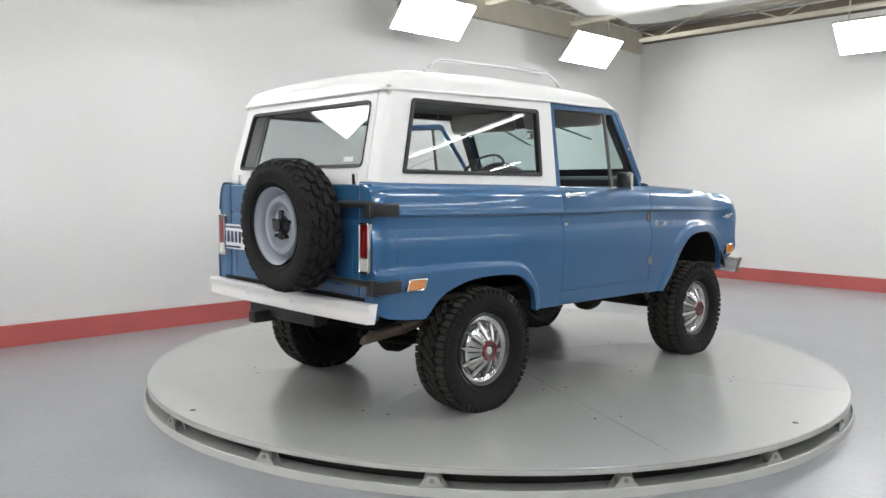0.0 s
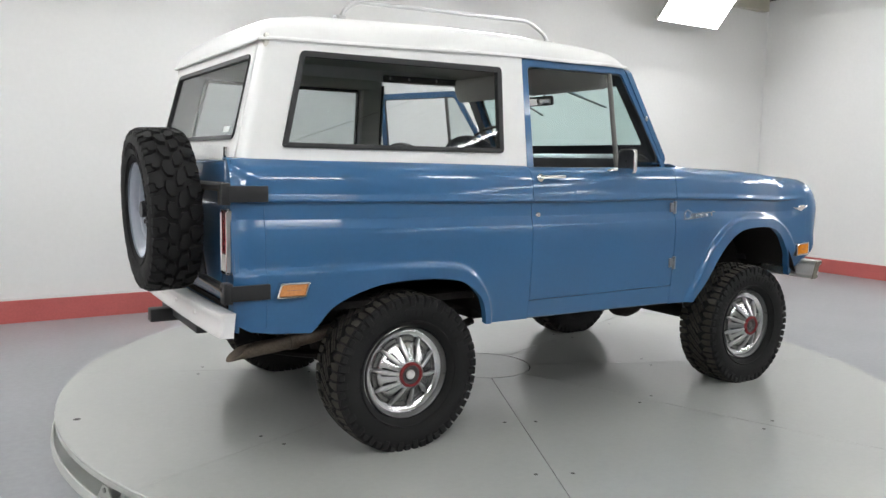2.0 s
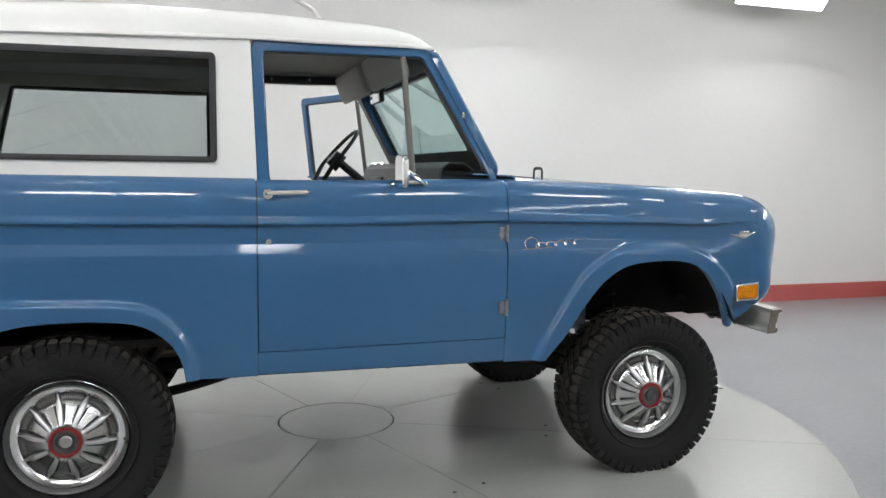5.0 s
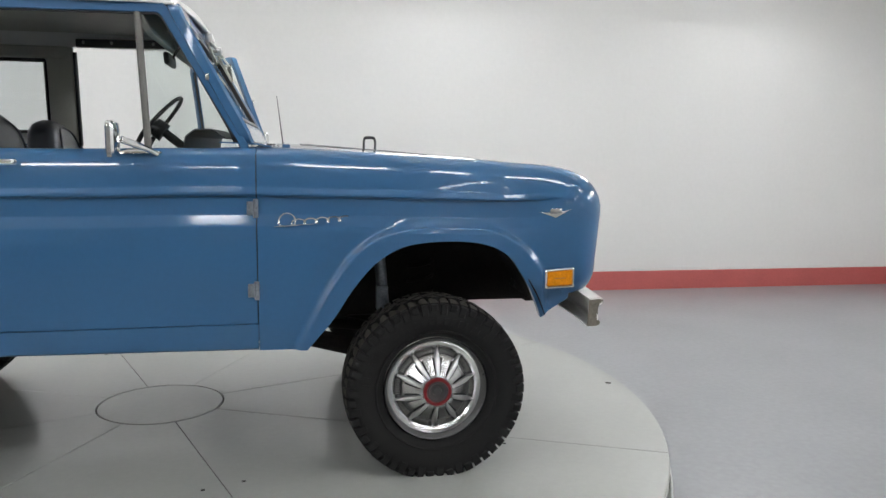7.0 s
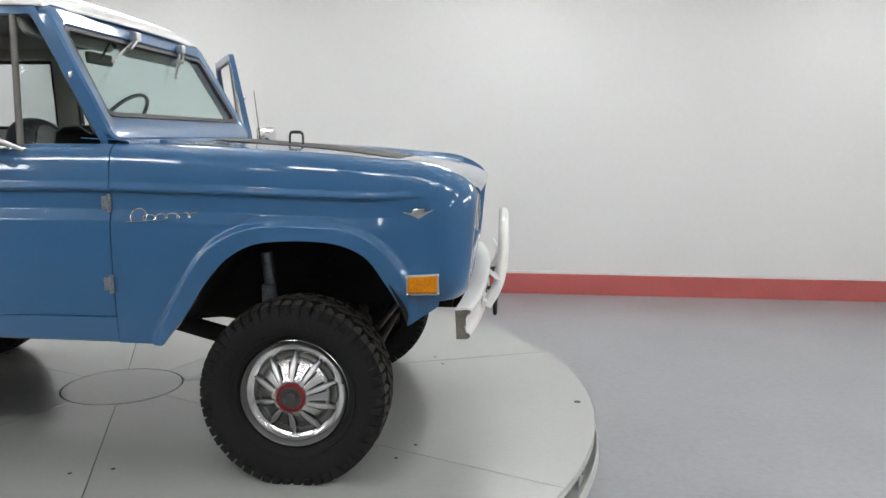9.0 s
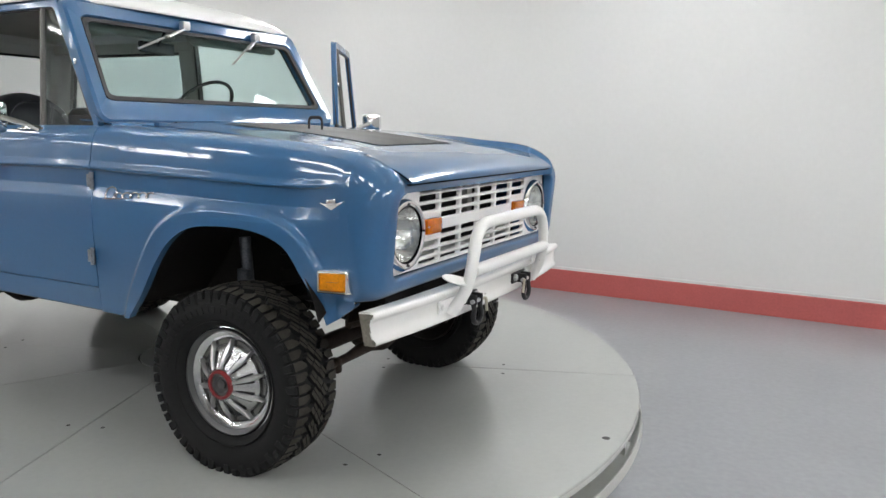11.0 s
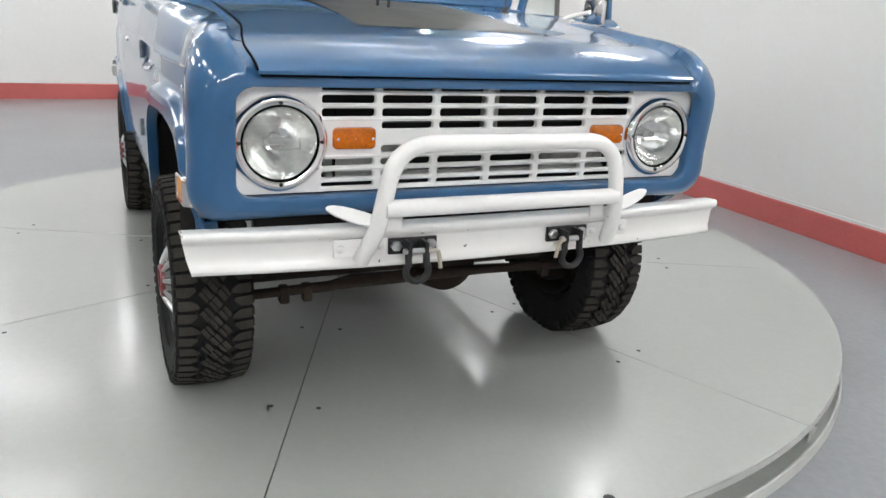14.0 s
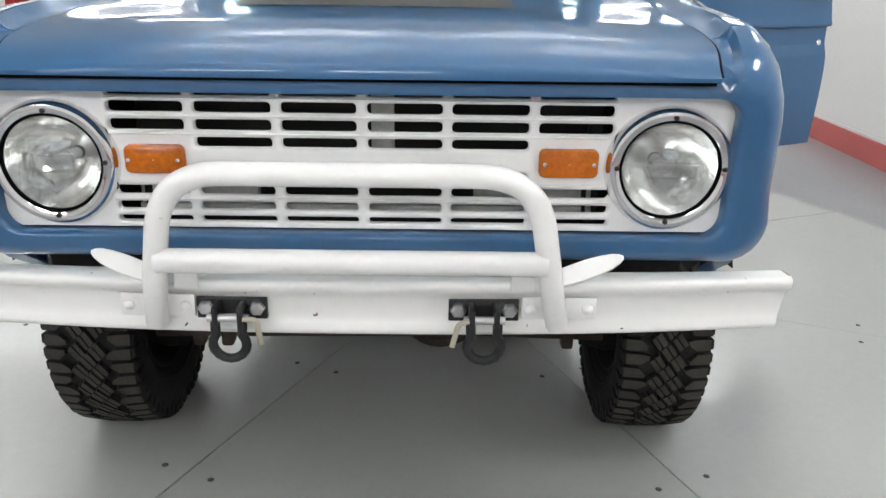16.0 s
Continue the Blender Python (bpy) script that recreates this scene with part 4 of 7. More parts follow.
# blue frame round the grille


def fascia_outline(x, xe=1.70):
    """The body's section near the nose, in the order of rrect's points; its lower corners round off ahead."""
    zt = lerp_table(TOPZ, xe)
    side = [(half_width(xe, z), z) for z in (1.0, 1.06, 1.12, 1.16)] + [(half_width(xe, zt), zt)]
    yt = half_width(xe, zt)
    roll = fender_roll(xe)
    crown = side + [(yt - d, zt + r) for d, r in (roll[0], roll[2], roll[3])] + [(HOOD_Y + 0.002, 1.076)]
    boxy = [(half_width(xe, z), z) for z in (0.86, 0.80, 0.76, 0.735, 0.722)] + [(0.79, 0.712), (0.74, 0.708), (0.68, 0.706), (0.60, 0.706)]
    r = 0.085
    arc = [(half_width(xe, 0.86), 0.86)] + [(0.822 - r + r * math.cos(radians(t)), 0.706 + r - r * math.sin(radians(t))) for t in (0, 15, 30, 45, 60, 75, 90)] + [(0.60, 0.706)]
    k = sstep((x - 1.70) / 0.05)
    low = [(a[0] + (b[0] - a[0]) * k, a[1] + (b[1] - a[1]) * k) for a, b in zip(boxy, arc)]
    return crown[:] + [(-y, z) for y, z in crown[::-1]] + [(-y, z) for y, z in low] + [(y, z) for y, z in low[::-1]]


def nose_x(z):
    """The nose leans back a little towards its foot."""
    return 1.806 + 0.030 * (z - 0.78) / 0.29


bm = bmesh.new()
BACK = [Vector((1.668, y * 1.0018, z + (0.0014 if z > 1.1 else 0))) for y, z in fascia_outline(1.70, 1.668)]
BACK[8], BACK[9] = [Vector((1.668, q * (hood_edge(1.668) + 0.003), hood_z(1.668, 0.66) - 0.004)) for q in (1, -1)]
INN = rrect(-0.702, 0.702, 0.772, 1.051, 0.042, 8)
rows = [BACK]
for t in list(range(0, 91, 9)) + [100, 110, 120, 130, 140]:
    k = math.sin(radians(min(t, 90)))
    row = []
    for i, (a, b) in enumerate(zip(fascia_outline(1.70 + 0.1 * k), INN)):
        j = i if i < 9 else 17 - i
        w = 0.60 * (1 - math.cos(radians(min(t, 90))))
        if i < 18:
            w += (0.90 * (min(t, 90) / 90) ** 1.1 - w) * sstep(j / 4)
        w = (w, w + (1 - w) * 0.45, w + (1 - w) * 0.75, w + (1 - w) * 0.93, 1.0, 1.0)[max(0, (t - 90) // 10)]
        z = a[1] + (b[1] - a[1]) * w
        x = 1.70 + (nose_x(z) - 1.70) * k - (0, 0, 0.0, 0.003, 0.012, 0.04)[max(0, (t - 90) // 10)]
        y = a[0] + (b[0] - a[0]) * w
        if i in (8, 9) and t <= 90:
            x = 1.70 + 0.10 * k
            y = math.copysign(hood_edge(x) + 0.003, y)
            z = hood_z(x, abs(y)) - 0.004
        if i in (7, 10) and t <= 90:
            x = 1.70 + 0.112 * k
            y = math.copysign(hood_edge(x) + 0.034 - 0.010 * k, y)
            z = hood_z(x, HOOD_Y) + 0.002 - 0.014 * k
        if i in (6, 11) and t <= 90:
            z += 0.5 * k * max(0.0, hood_z(1.70 + 0.112 * k, HOOD_Y) - 0.018 - z)
        if i in (8, 9) and t == 90:
            x, z = 1.822, 1.079
        if i in (8, 9) and t > 90:
            x -= 0.018
        row.append(Vector((x, y, z)))
    rows.append(row)
add_grid(bm, rows, close_u=True)
bmesh.ops.recalc_face_normals(bm, faces=bm.faces[:])
part("grille_surround", bm, BLUE, car, "blue rounded nose panel round the grille", angle=60)
# matte black strip standing for the shadow in the gap below the lip
bm = bmesh.new()
add_box(bm, (1.826, 0, 1.0815), (0.018, 1.290, 0.007))
part("hood_seal", bm, JOINT_SHADE, car, "black strip for the shade under the hood lip")
# dark pan under the nose
bm = bmesh.new()
add_box(bm, (1.735, 0, 0.695), (0.012, 1.30, 0.07))
part("gravel_pan", bm, UNDER, car)

# white grille with its slots and headlight holes cut through
COLS = [(-0.482, -0.338), (-0.320, -0.172), (-0.154, -0.010), (0.010, 0.154), (0.172, 0.320), (0.338, 0.482)]
UPPER = [(1.039, 1.051), (1.005, 1.028), (0.969, 0.992), (0.935, 0.956)]
LOWER = [(0.870, 0.890), (0.838, 0.857), (0.809, 0.826), (0.786, 0.798)]
XF, XB = 1.774, 1.758
CY = [-0.488, -0.329, -0.163, 0.0, 0.163, 0.329, 0.488]
CZ = [1.0535, 1.0335, 0.9985, 0.9625, 0.928, 0.896, 0.8635, 0.832, 0.8035, 0.776]
bm = bmesh.new()


def holed(y0, y1, z0, z1, hole, r, seg):
    """A piece of sheet with a round-cornered hole through it."""
    h0, h1, k0, k1 = hole
    inner = rrect(h0, h1, k0, k1, r, seg)
    outer = []
    for (cu, cv, U, V, flip) in ((h1 - r, k1 - r, y1, z1, 0), (h0 + r, k1 - r, y0, z1, 1), (h0 + r, k0 + r, y0, z0, 0), (h1 - r, k0 + r, y1, z0, 1)):
        for k in range(seg + 1):
            f = k / seg
            if flip:
                p = (cu + (U - cu) * 2 * f, V) if f <= 0.5 else (U, V + (cv - V) * (2 * f - 1))
            else:
                p = (U, cv + (V - cv) * 2 * f) if f <= 0.5 else (U + (cu - U) * (2 * f - 1), V)
            outer.append(p)
    add_grid(bm, [[Vector((XF, y, z)) for y, z in outer], [Vector((XF, y, z)) for y, z in shrink(inner, -0.0022)], [Vector((XF - 0.0025, y, z)) for y, z in inner],
                  [Vector((XB, y, z)) for y, z in inner]], close_u=True)


for c in range(6):
    for i in range(9):
        z1, z0 = CZ[i], CZ[i + 1]
        blank = i == 4 or (i in (3, 5) and c in (0, 5))
        if blank:
            bm.faces.new([bm.verts.new(Vector((XF, y, z))) for y, z in ((CY[c], z0), (CY[c + 1], z0), (CY[c + 1], z1), (CY[c], z1))])
        else:
            k0, k1 = (UPPER[i] if i < 4 else LOWER[i - 5])
            holed(CY[c], CY[c + 1], z0, z1, (COLS[c][0], COLS[c][1], k0, k1), min(0.0085, (k1 - k0) * 0.45), 4)
for s in (-1, 1):
    lo, hi = sorted((s * 0.488, s * 0.714))
    holed(lo, hi, 0.776, 1.0535, (s * 0.591 - 0.0995, s * 0.591 + 0.0995, 0.8065, 1.0055), 0.0995, 12)
bmesh.ops.remove_doubles(bm, verts=bm.verts, dist=1e-4)
face_out(bm, (1, 0, 0))
grille = part("grille", bm, WHITE, car, "white stamped grille with dark slots", angle=50)
# raised ribs on the grille's rows
for z in (1.0335, 0.9985, 0.9625, 0.8635, 0.832):
    bm = bmesh.new()
    add_box(bm, (1.775, 0, z), (0.007, 0.966, 0.0045), bev=0.002)
    part("grille_rib", bm, WHITE, grille)
bm = bmesh.new()
add_box(bm, (1.60, 0, 0.90), (0.05, 1.0, 0.44))
rad = part("radiator", bm, RADIATOR, car, "black radiator core")
fin0 = None
for k in range(34):
    m = Matrix.Translation((1.63, -0.49 + k * 0.0297, 0.90))
    if fin0 is None:
        bm = bmesh.new()
        add_box(bm, (0, 0, 0), (0.012, 0.004, 0.42))
        fin0 = part("radiator_fin", bm, RADIATOR, rad, matrix=m)
    else:
        twin(fin0, "radiator_fin", rad, m)
for z in (1.035, 0.99, 0.95, 0.89, 0.85):
    bm = bmesh.new()
    add_tube(bm, [(1.69, -0.45, z), (1.69, 0.45, z)], 0.008, 8)
    part("cooler_tube", bm, BLACK, car)
bm = bmesh.new()
add_box(bm, (1.70, 0.035, 0.985), (0.03, 0.045, 0.16), bev=0.004)
add_box(bm, (1.705, 0.06, 1.05), (0.03, 0.12, 0.014), bev=0.003)
part("hood_latch_post", bm, PALE_METAL, car, "pale hood latch post")
for s in (-1, 1):
    bm = bmesh.new()
    add_box(bm, (1.705, s * 0.34, 0.845), (0.02, 0.24, 0.085), bev=0.004)
    part("support_plate", bm, PALE_METAL, car, "pale radiator support plate")
bm = bmesh.new()
add_box(bm, (1.715, 0, 0.800), (0.02, 0.92, 0.022), bev=0.003)
part("lower_support", bm, PALE_METAL, car)

for s in (-1, 1):
    cy, cz = s * 0.591, 0.906
    bm = bmesh.new()
    add_lathe(bm, [(0.125, 1.768), (0.125, 1.775), (0.1230, 1.783), (0.1185, 1.791), (0.1150, 1.7955), (0.1100, 1.7970), (0.1040, 1.7960), (0.0985, 1.7935), (0.0972, 1.7890), (0.0972, 1.776)], 64, "x", (0, cy, cz))
    bmesh.ops.recalc_face_normals(bm, faces=bm.faces[:])
    face_out(bm, (1, 0, 0))
    hl = part("headlight", bm, CHROME, car, "round headlight in a chrome ring")
    bm = bmesh.new()
    add_lathe(bm, [(0.0974, 1.786), (0.0970, 1.7915), (0.0952, 1.7935), (0.0932, 1.7915), (0.0928, 1.786)], 56, "x", (0, cy, cz))
    part("ring_gasket", bm, JOINT_SHADE, hl, "dark joint round the lens")
    bm = bmesh.new()
    add_lathe(bm, [(0.0005, 1.690), (0.022, 1.693), (0.040, 1.701), (0.062, 1.718), (0.080, 1.743), (0.089, 1.762), (0.0955, 1.786)], 48, "x", (0, cy, cz))
    bmesh.ops.recalc_face_normals(bm, faces=bm.faces[:])
    face_out(bm, (1, 0, 0))
    part("reflector", bm, REFLECT, hl, "silvered reflector bowl")
    bm = bmesh.new()
    add_tube(bm, [(1.695, cy, cz), (1.735, cy, cz)], 0.013, 12)
    add_box(bm, (1.742, cy, cz - 0.004), (0.006, 0.042, 0.020), bev=0.002)
    part("bulb_shield", bm, BRUSHED, hl)

    def lens_x(r):
        return 1.807 - 0.018 * (r / 0.0955) ** 2

    bm = bmesh.new()
    add_lathe(bm, [(0.0005, 1.807)] + [(0.0955 * k / 12, lens_x(0.0955 * k / 12)) for k in range(1, 13)], 40, "x", (0, cy, cz))
    bmesh.ops.recalc_face_normals(bm, faces=bm.faces[:])
    g = part("headlight_glass", bm, LENS_GLASS, hl, "moulded headlight glass")
    g.visible_shadow = False
    # cushions and bars moulded into the lens, with a plain window in the middle
    bm = bmesh.new()
    for v0, v1, cols in ((0.052, 0.078, 5), (0.020, 0.048, 7), (-0.046, -0.020, 7), (-0.078, -0.050, 4)):
        for k in range(cols):
            u0, u1 = (-0.068 + 0.136 * (k + q) / cols for q in (0.06, 0.94))
            if max(math.hypot(u, v) for u in (u0, u1) for v in (v0, v1)) > 0.092:
                continue
            rows = []
            for i in range(5):
                u = u0 + (u1 - u0) * i / 4
                rows.append([Vector((lens_x(math.hypot(u, v)) - 0.001 + 0.0045 * math.sin(math.pi * i / 4), cy + u, cz + v)) for v in (v0, v0 + 0.3 * (v1 - v0), v0 + 0.7 * (v1 - v0), v1)])
            add_grid(bm, rows)
    for v in (0.016, -0.016):
        add_tube(bm, [(lens_x(abs(u)) - 0.001, cy + u, cz + v) for u in (-0.046, -0.02, 0.02, 0.046)], 0.0026, 6)
    for u in (-0.046, 0.046):
        add_tube(bm, [(lens_x(abs(u)) - 0.001, cy + u, cz - 0.016), (lens_x(abs(u)) - 0.001, cy + u, cz + 0.016)], 0.0026, 6)
    face_out(bm, (1, 0, 0))
    rb_ = part("lens_flute", bm, LENS_GLASS, hl)
    rb_.visible_shadow = False
    tagged(rb_, kind="stuff")
    for a in (90, 180, 270, 0):
        bm = bmesh.new()
        add_lathe(bm, [(0.0052, 1.790), (0.0050, 1.7985), (0.0035, 1.8000), (0.0005, 1.7995)], 10, "x", (0, cy + 0.1035 * math.cos(radians(a)), cz + 0.1035 * math.sin(radians(a))))
        part("retainer_screw", bm, BLACK, hl)
    # amber front lamp in the grille
    bm = bmesh.new()
    rows = []
    for d, k in ((0.0, 1.0), (0.012, 1.0), (0.017, 0.95), (0.019, 0.85), (0.019, 0.02)):
        rows.append([Vector((XF + d, s * 0.397 + u * k, 0.912 + v * k)) for u, v in rrect(-0.057, 0.057, -0.029, 0.029, 0.012)])
    add_grid(bm, rows, close_u=True)
    bmesh.ops.recalc_face_normals(bm, faces=bm.faces[:])
    tl_ = part("turn_signal", bm, AMBER, car, "amber rectangular front lamp")
    for u in (-0.047, 0.047):
        bm = bmesh.new()
        add_lathe(bm, [(0.0005, XF + 0.022), (0.004, XF + 0.021), (0.005, XF + 0.016)], 10, "x", (0, s * 0.397 + u, 0.912))
        part("screw", bm, CHROME, tl_)


def marker(x0, x1, z0, z1, s, material, yoff=0.0, slant=0.0, name="side_marker", label="amber side marker lamp in a chrome bezel"):
    xm, zm = (x0 + x1) / 2, (z0 + z1) / 2
    y = half_width(xm, zm) + yoff
    yaw = (half_width(x1, zm) - half_width(x0, zm)) / (x1 - x0)
    bm = bmesh.new()
    rows = []
    hx, hz = (x1 - x0) / 2, (z1 - z0) / 2
    for d, k in ((-0.03, 0.003), (0.004, 0.002), (0.026, -0.002), (0.029, -0.005), (0.027, -0.009), (0.014, -0.0105)):
        rows.append([Vector((xm + u + slant * v / hz * 0.01, s * (y + d + u * yaw), zm + v)) for u, v in rrect(-hx - k, hx + k, -hz - k, hz + k, 0.007)])
    add_grid(bm, rows, close_u=True)
    bmesh.ops.recalc_face_normals(bm, faces=bm.faces[:])
    o = part(name, bm, CHROME, car, label)
    bm = bmesh.new()
    rows = []
    for d, k in ((0.008, -0.010), (0.022, -0.010), (0.026, -0.013), (0.026, -hz + 0.0005)):
        rows.append([Vector((xm + u + slant * v / hz * 0.01, s * (y + d + u * yaw), zm + v)) for u, v in rrect(-hx - k, hx + k, -hz - k, hz + k, 0.004 if k > -0.02 else 0.0002)])
    add_grid(bm, rows, close_u=True)
    bmesh.ops.recalc_face_normals(bm, faces=bm.faces[:])
    part("marker_lens", bm, material, o, "amber lens")


FADED = mat("faded amber lens", (0.62, 0.27, 0.10), 0.25, 0.0, 0.4, 0.15, 50, 200, 0.2)
for s in (-1, 1):
    marker(1.590, 1.708, 0.737, 0.812, s, MARKER_AMBER)
    marker(-1.778, -1.650, 0.744, 0.812, s, FADED, 0.0, 1.0)

# plain chrome badges
for s in (-1, 1):
    bm = bmesh.new()
    pts = []
    for k in range(141):
        f = k / 140
        big = 1 - sstep((f - 0.12) / 0.14)
        turn = 2 * math.pi * 5.6 * f
        x = 0.580 + 0.240 * f - (0.012 + 0.007 * big) * math.sin(turn)
        z = 1.000 + 0.016 * f + (0.010 + 0.012 * big) * (1 - math.cos(turn))
        pts.append(Vector((x, s * (half_width(x, z) + 0.003), z)))
    add_tube(bm, pts, 0.0028, 6)
    add_tube(bm, [Vector((x, s * (half_width(x, 0.998) + 0.003), 0.997 + 0.07 * (x - 0.56))) for x in (0.553, 0.58, 0.62, 0.66, 0.70)], [0.001, 0.003, 0.003, 0.002, 0.001], 6)
    part("side_script", bm, RING_METAL, car, "plain chrome ribbon badge")
    bm = bmesh.new()
    loop = [(1.572, 1.036), (1.600, 1.030), (1.660, 1.030), (1.690, 1.036), (1.632, 1.006)]
    add_prism(bm, [Vector((x, s * (half_width(x, z) + 0.001), z)) for x, z in loop], (0, s * 0.005, 0))
    bg_ = part("fender_badge", bm, CHROME, car, "small chrome V shaped badge", bevel=0.0015)
    bm = bmesh.new()
    add_box(bm, (1.632, s * (half_width(1.632, 1.03) + 0.005), 1.033), (0.042, 0.008, 0.020), bev=0.002)
    part("badge_centre", bm, CHROME, bg_)

# ---- front bumper, push bar and shackles ----


def bumper(prof, ends, mid, half, name, label, sweep_pow=2.2, yc=0.0, n=48, material=WHITE):
    """A bumper swept along y; prof gives (outward, z)."""
    bm = bmesh.new()
    rows = []
    for k in range(n + 1):
        y = -half + 2 * half * k / n
        x = mid + (ends - mid) * (abs(y) / half) ** sweep_pow
        sgn = 1 if mid > 0 else -1
        rows.append([Vector((x + sgn * d, y * (1 - dz) + yc, z)) for d, z, dz in prof])
    add_grid(bm, rows)
    face_out(bm, (1 if mid > 0 else -1, 0, 0))
    return part(name, bm, material, car, label, thick=0.005, angle=50)


FB = [(d, 0.701 - (0.746 - z) * 1.035, k) for d, z, k in ((-0.055, 0.742, 0), (-0.012, 0.746, 0), (-0.002, 0.743, 0), (0.002, 0.736, 0), (0.0, 0.722, 0.0), (-0.012, 0.714, 0.004), (-0.016, 0.704, 0.006), (-0.014, 0.672, 0.012), (-0.010, 0.652, 0.018), (0.000, 0.640, 0.022), (-0.002, 0.630, 0.024), (-0.012, 0.624, 0.026), (-0.05, 0.622, 0.03))]
fb = bumper(FB, 1.818, 1.850, 0.853, "front_bumper", "white painted steel front bumper with chips", 2.6, 0.002, material=CHIPPED)
for s in (-1, 1):
    # closed end of the bumper, its shade put into the colour
    bm = bmesh.new()
    ye = s * 0.853 + 0.002
    loop = [Vector((1.818 + d, ye - (ye - 0.002) * k, z)) for d, z, k in FB]
    add_prism(bm, loop, (0, -s * 0.004, 0))
    part("bumper_end", bm, SHADED_END, fb, "worn bumper end with shade in its colour")
    bm = bmesh.new()
    add_box(bm, (1.73, s * 0.40, 0.64), (0.18, 0.06, 0.08), bev=0.004)
    part("bumper_bracket", bm, UNDER, fb)
    bm = bmesh.new()
    add_box(bm, (1.840, s * 0.395 - 0.012, 0.640), (0.008, 0.148, 0.052), bev=0.003)
    pl = part("foot_plate", bm, WHITE, fb)
    for dy in (-0.056, 0.056):
        bm = bmesh.new()
        add_lathe(bm, [(0.012, 1.843), (0.011, 1.850), (0.006, 1.854), (0.0005, 1.855)], 14, "x", (0, s * 0.395 - 0.012 + dy, 0.640))
        part("bolt", bm, WHITE, pl)
bar = bmesh.new()
pts = [(x, y - 0.014, z) for x, y, z in rounded([(1.850, -0.394, 0.604), (1.905, -0.372, 0.705), (1.930, -0.332, 0.923), (1.930, 0.332, 0.923), (1.905, 0.372, 0.705), (1.850, 0.394, 0.604)], 0.105, 12)]
add_tube(bar, pts, 0.0225, 16)
pb = part("push_bar", bar, CHIPPED, car, "white tubular push bar on the bumper")
bm = bmesh.new()
add_tube(bm, [(1.920, -0.372, 0.764), (1.920, 0.344, 0.764)], 0.0215, 16)
part("cross_tube", bm, WHITE, pb)
for s in (-1, 1):
    bm = bmesh.new()
    a, b = Vector((1.900, s * 0.355 - 0.012, 0.722)), Vector((1.868, s * 0.503 - 0.008, 0.758))
    wide = Vector((-0.66, 0, 0.75))
    leaf = [(0.0, 0.014), (0.25, 0.018), (0.5, 0.0195), (0.7, 0.018), (0.85, 0.0145), (0.95, 0.009), (1.0, 0.003)]
    loop = [a.lerp(b, f) + wide * w for f, w in leaf] + [a.lerp(b, f) - wide * w for f, w in leaf[::-1]]
    add_prism(bm, loop, (0.005, 0, 0.004))
    part("side_tab", bm, WHITE, pb, bevel=0.002)
    bm = bmesh.new()
    add_box(bm, (1.884, s * 0.318 - 0.014, 0.726), (0.008, 0.046, 0.052), bev=0.003)
    part("gusset", bm, WHITE, pb)
    # shackle mount
    y = s * 0.247 - 0.013
    bm = bmesh.new()
    add_box(bm, (1.842, y, 0.637), (0.012, 0.138, 0.048), bev=0.002)
    sh = part("shackle_mount", bm, BLACK, fb, "black shackle mount")
    for dy in (-0.050, 0.050):
        bm = bmesh.new()
        add_lathe(bm, [(0.0165, 1.847), (0.0160, 1.857), (0.012, 1.860), (0.0005, 1.861)], 6, "x", (0, y + dy, 0.640))
        part("bolt_head", bm, BRUSHED, sh, "zinc bolt head")
    for dy in (-0.024, 0.024):
        bm = bmesh.new()
        add_box(bm, (1.868, y + dy, 0.636), (0.05, 0.012, 0.044), bev=0.005)
        part("shackle_ear", bm, BLACK, sh)
    bm = bmesh.new()
    add_tube(bm, [(1.880, y - 0.040, 0.630), (1.880, y + 0.040, 0.630)], 0.009, 12)
    part("shackle_bolt", bm, BRUSHED, sh)
    bm = bmesh.new()
    bow = [(1.878, y - 0.026, 0.632), (1.882, y - 0.026, 0.606)]
    for k in range(13):
        a = radians(140 + 260 * k / 12)
        bow.append((1.884, y + 0.033 * math.cos(a), 0.571 + 0.033 * math.sin(a)))
    bow += [(1.882, y + 0.026, 0.606), (1.878, y + 0.026, 0.632)]
    add_tube(bm, bow, 0.0098, 12)
    part("shackle", bm, BLACK, sh, "black bow shackle")
    bm = bmesh.new()
    add_tube(bm, rounded([(1.886, y + 0.030, 0.630), (1.892, y + 0.056, 0.634), (1.894, y + 0.064, 0.576)] if s < 0 else [(1.886, y - 0.030, 0.630), (1.892, y - 0.050, 0.628), (1.894, y - 0.062, 0.575)], 0.012), 0.0058, 8)
    part("shackle_pin", bm, PIN_BRASS, sh, "pale hanging pin")
# ---- windshield frame ----


def ws(y, z, off=0.0):
    """A point of the windshield's plane; off is forward."""
    x = 0.458 - (z - 1.30) * 0.495 - 0.012 * (abs(y) / 0.7) ** 2
    return Vector((x + off, y, z))


def ws_loop(b, t, z0, z1, r, off=0.0):
    """A rounded loop, b wide at the foot and t at the top."""
    out = []
    for u, v in rrect(-1, 1, 0, 1, 0.06, 6):
        w = b + (t - b) * v
        out.append(ws(u * w, z0 + (z1 - z0) * v, off))
    return out


bm = bmesh.new()
add_grid(bm, [ws_loop(0.800, 0.752, 1.292, 1.822, 0.03, -0.004), ws_loop(0.800, 0.752, 1.292, 1.822, 0.03, 0.030), ws_loop(0.790, 0.742, 1.30, 1.815, 0.03, 0.040),
              ws_loop(0.735, 0.690, 1.362, 1.775, 0.03, 0.034), ws_loop(0.722, 0.678, 1.376, 1.762, 0.03, 0.012), ws_loop(0.722, 0.678, 1.376, 1.762, 0.03, -0.030)], close_u=True, close_v=True)
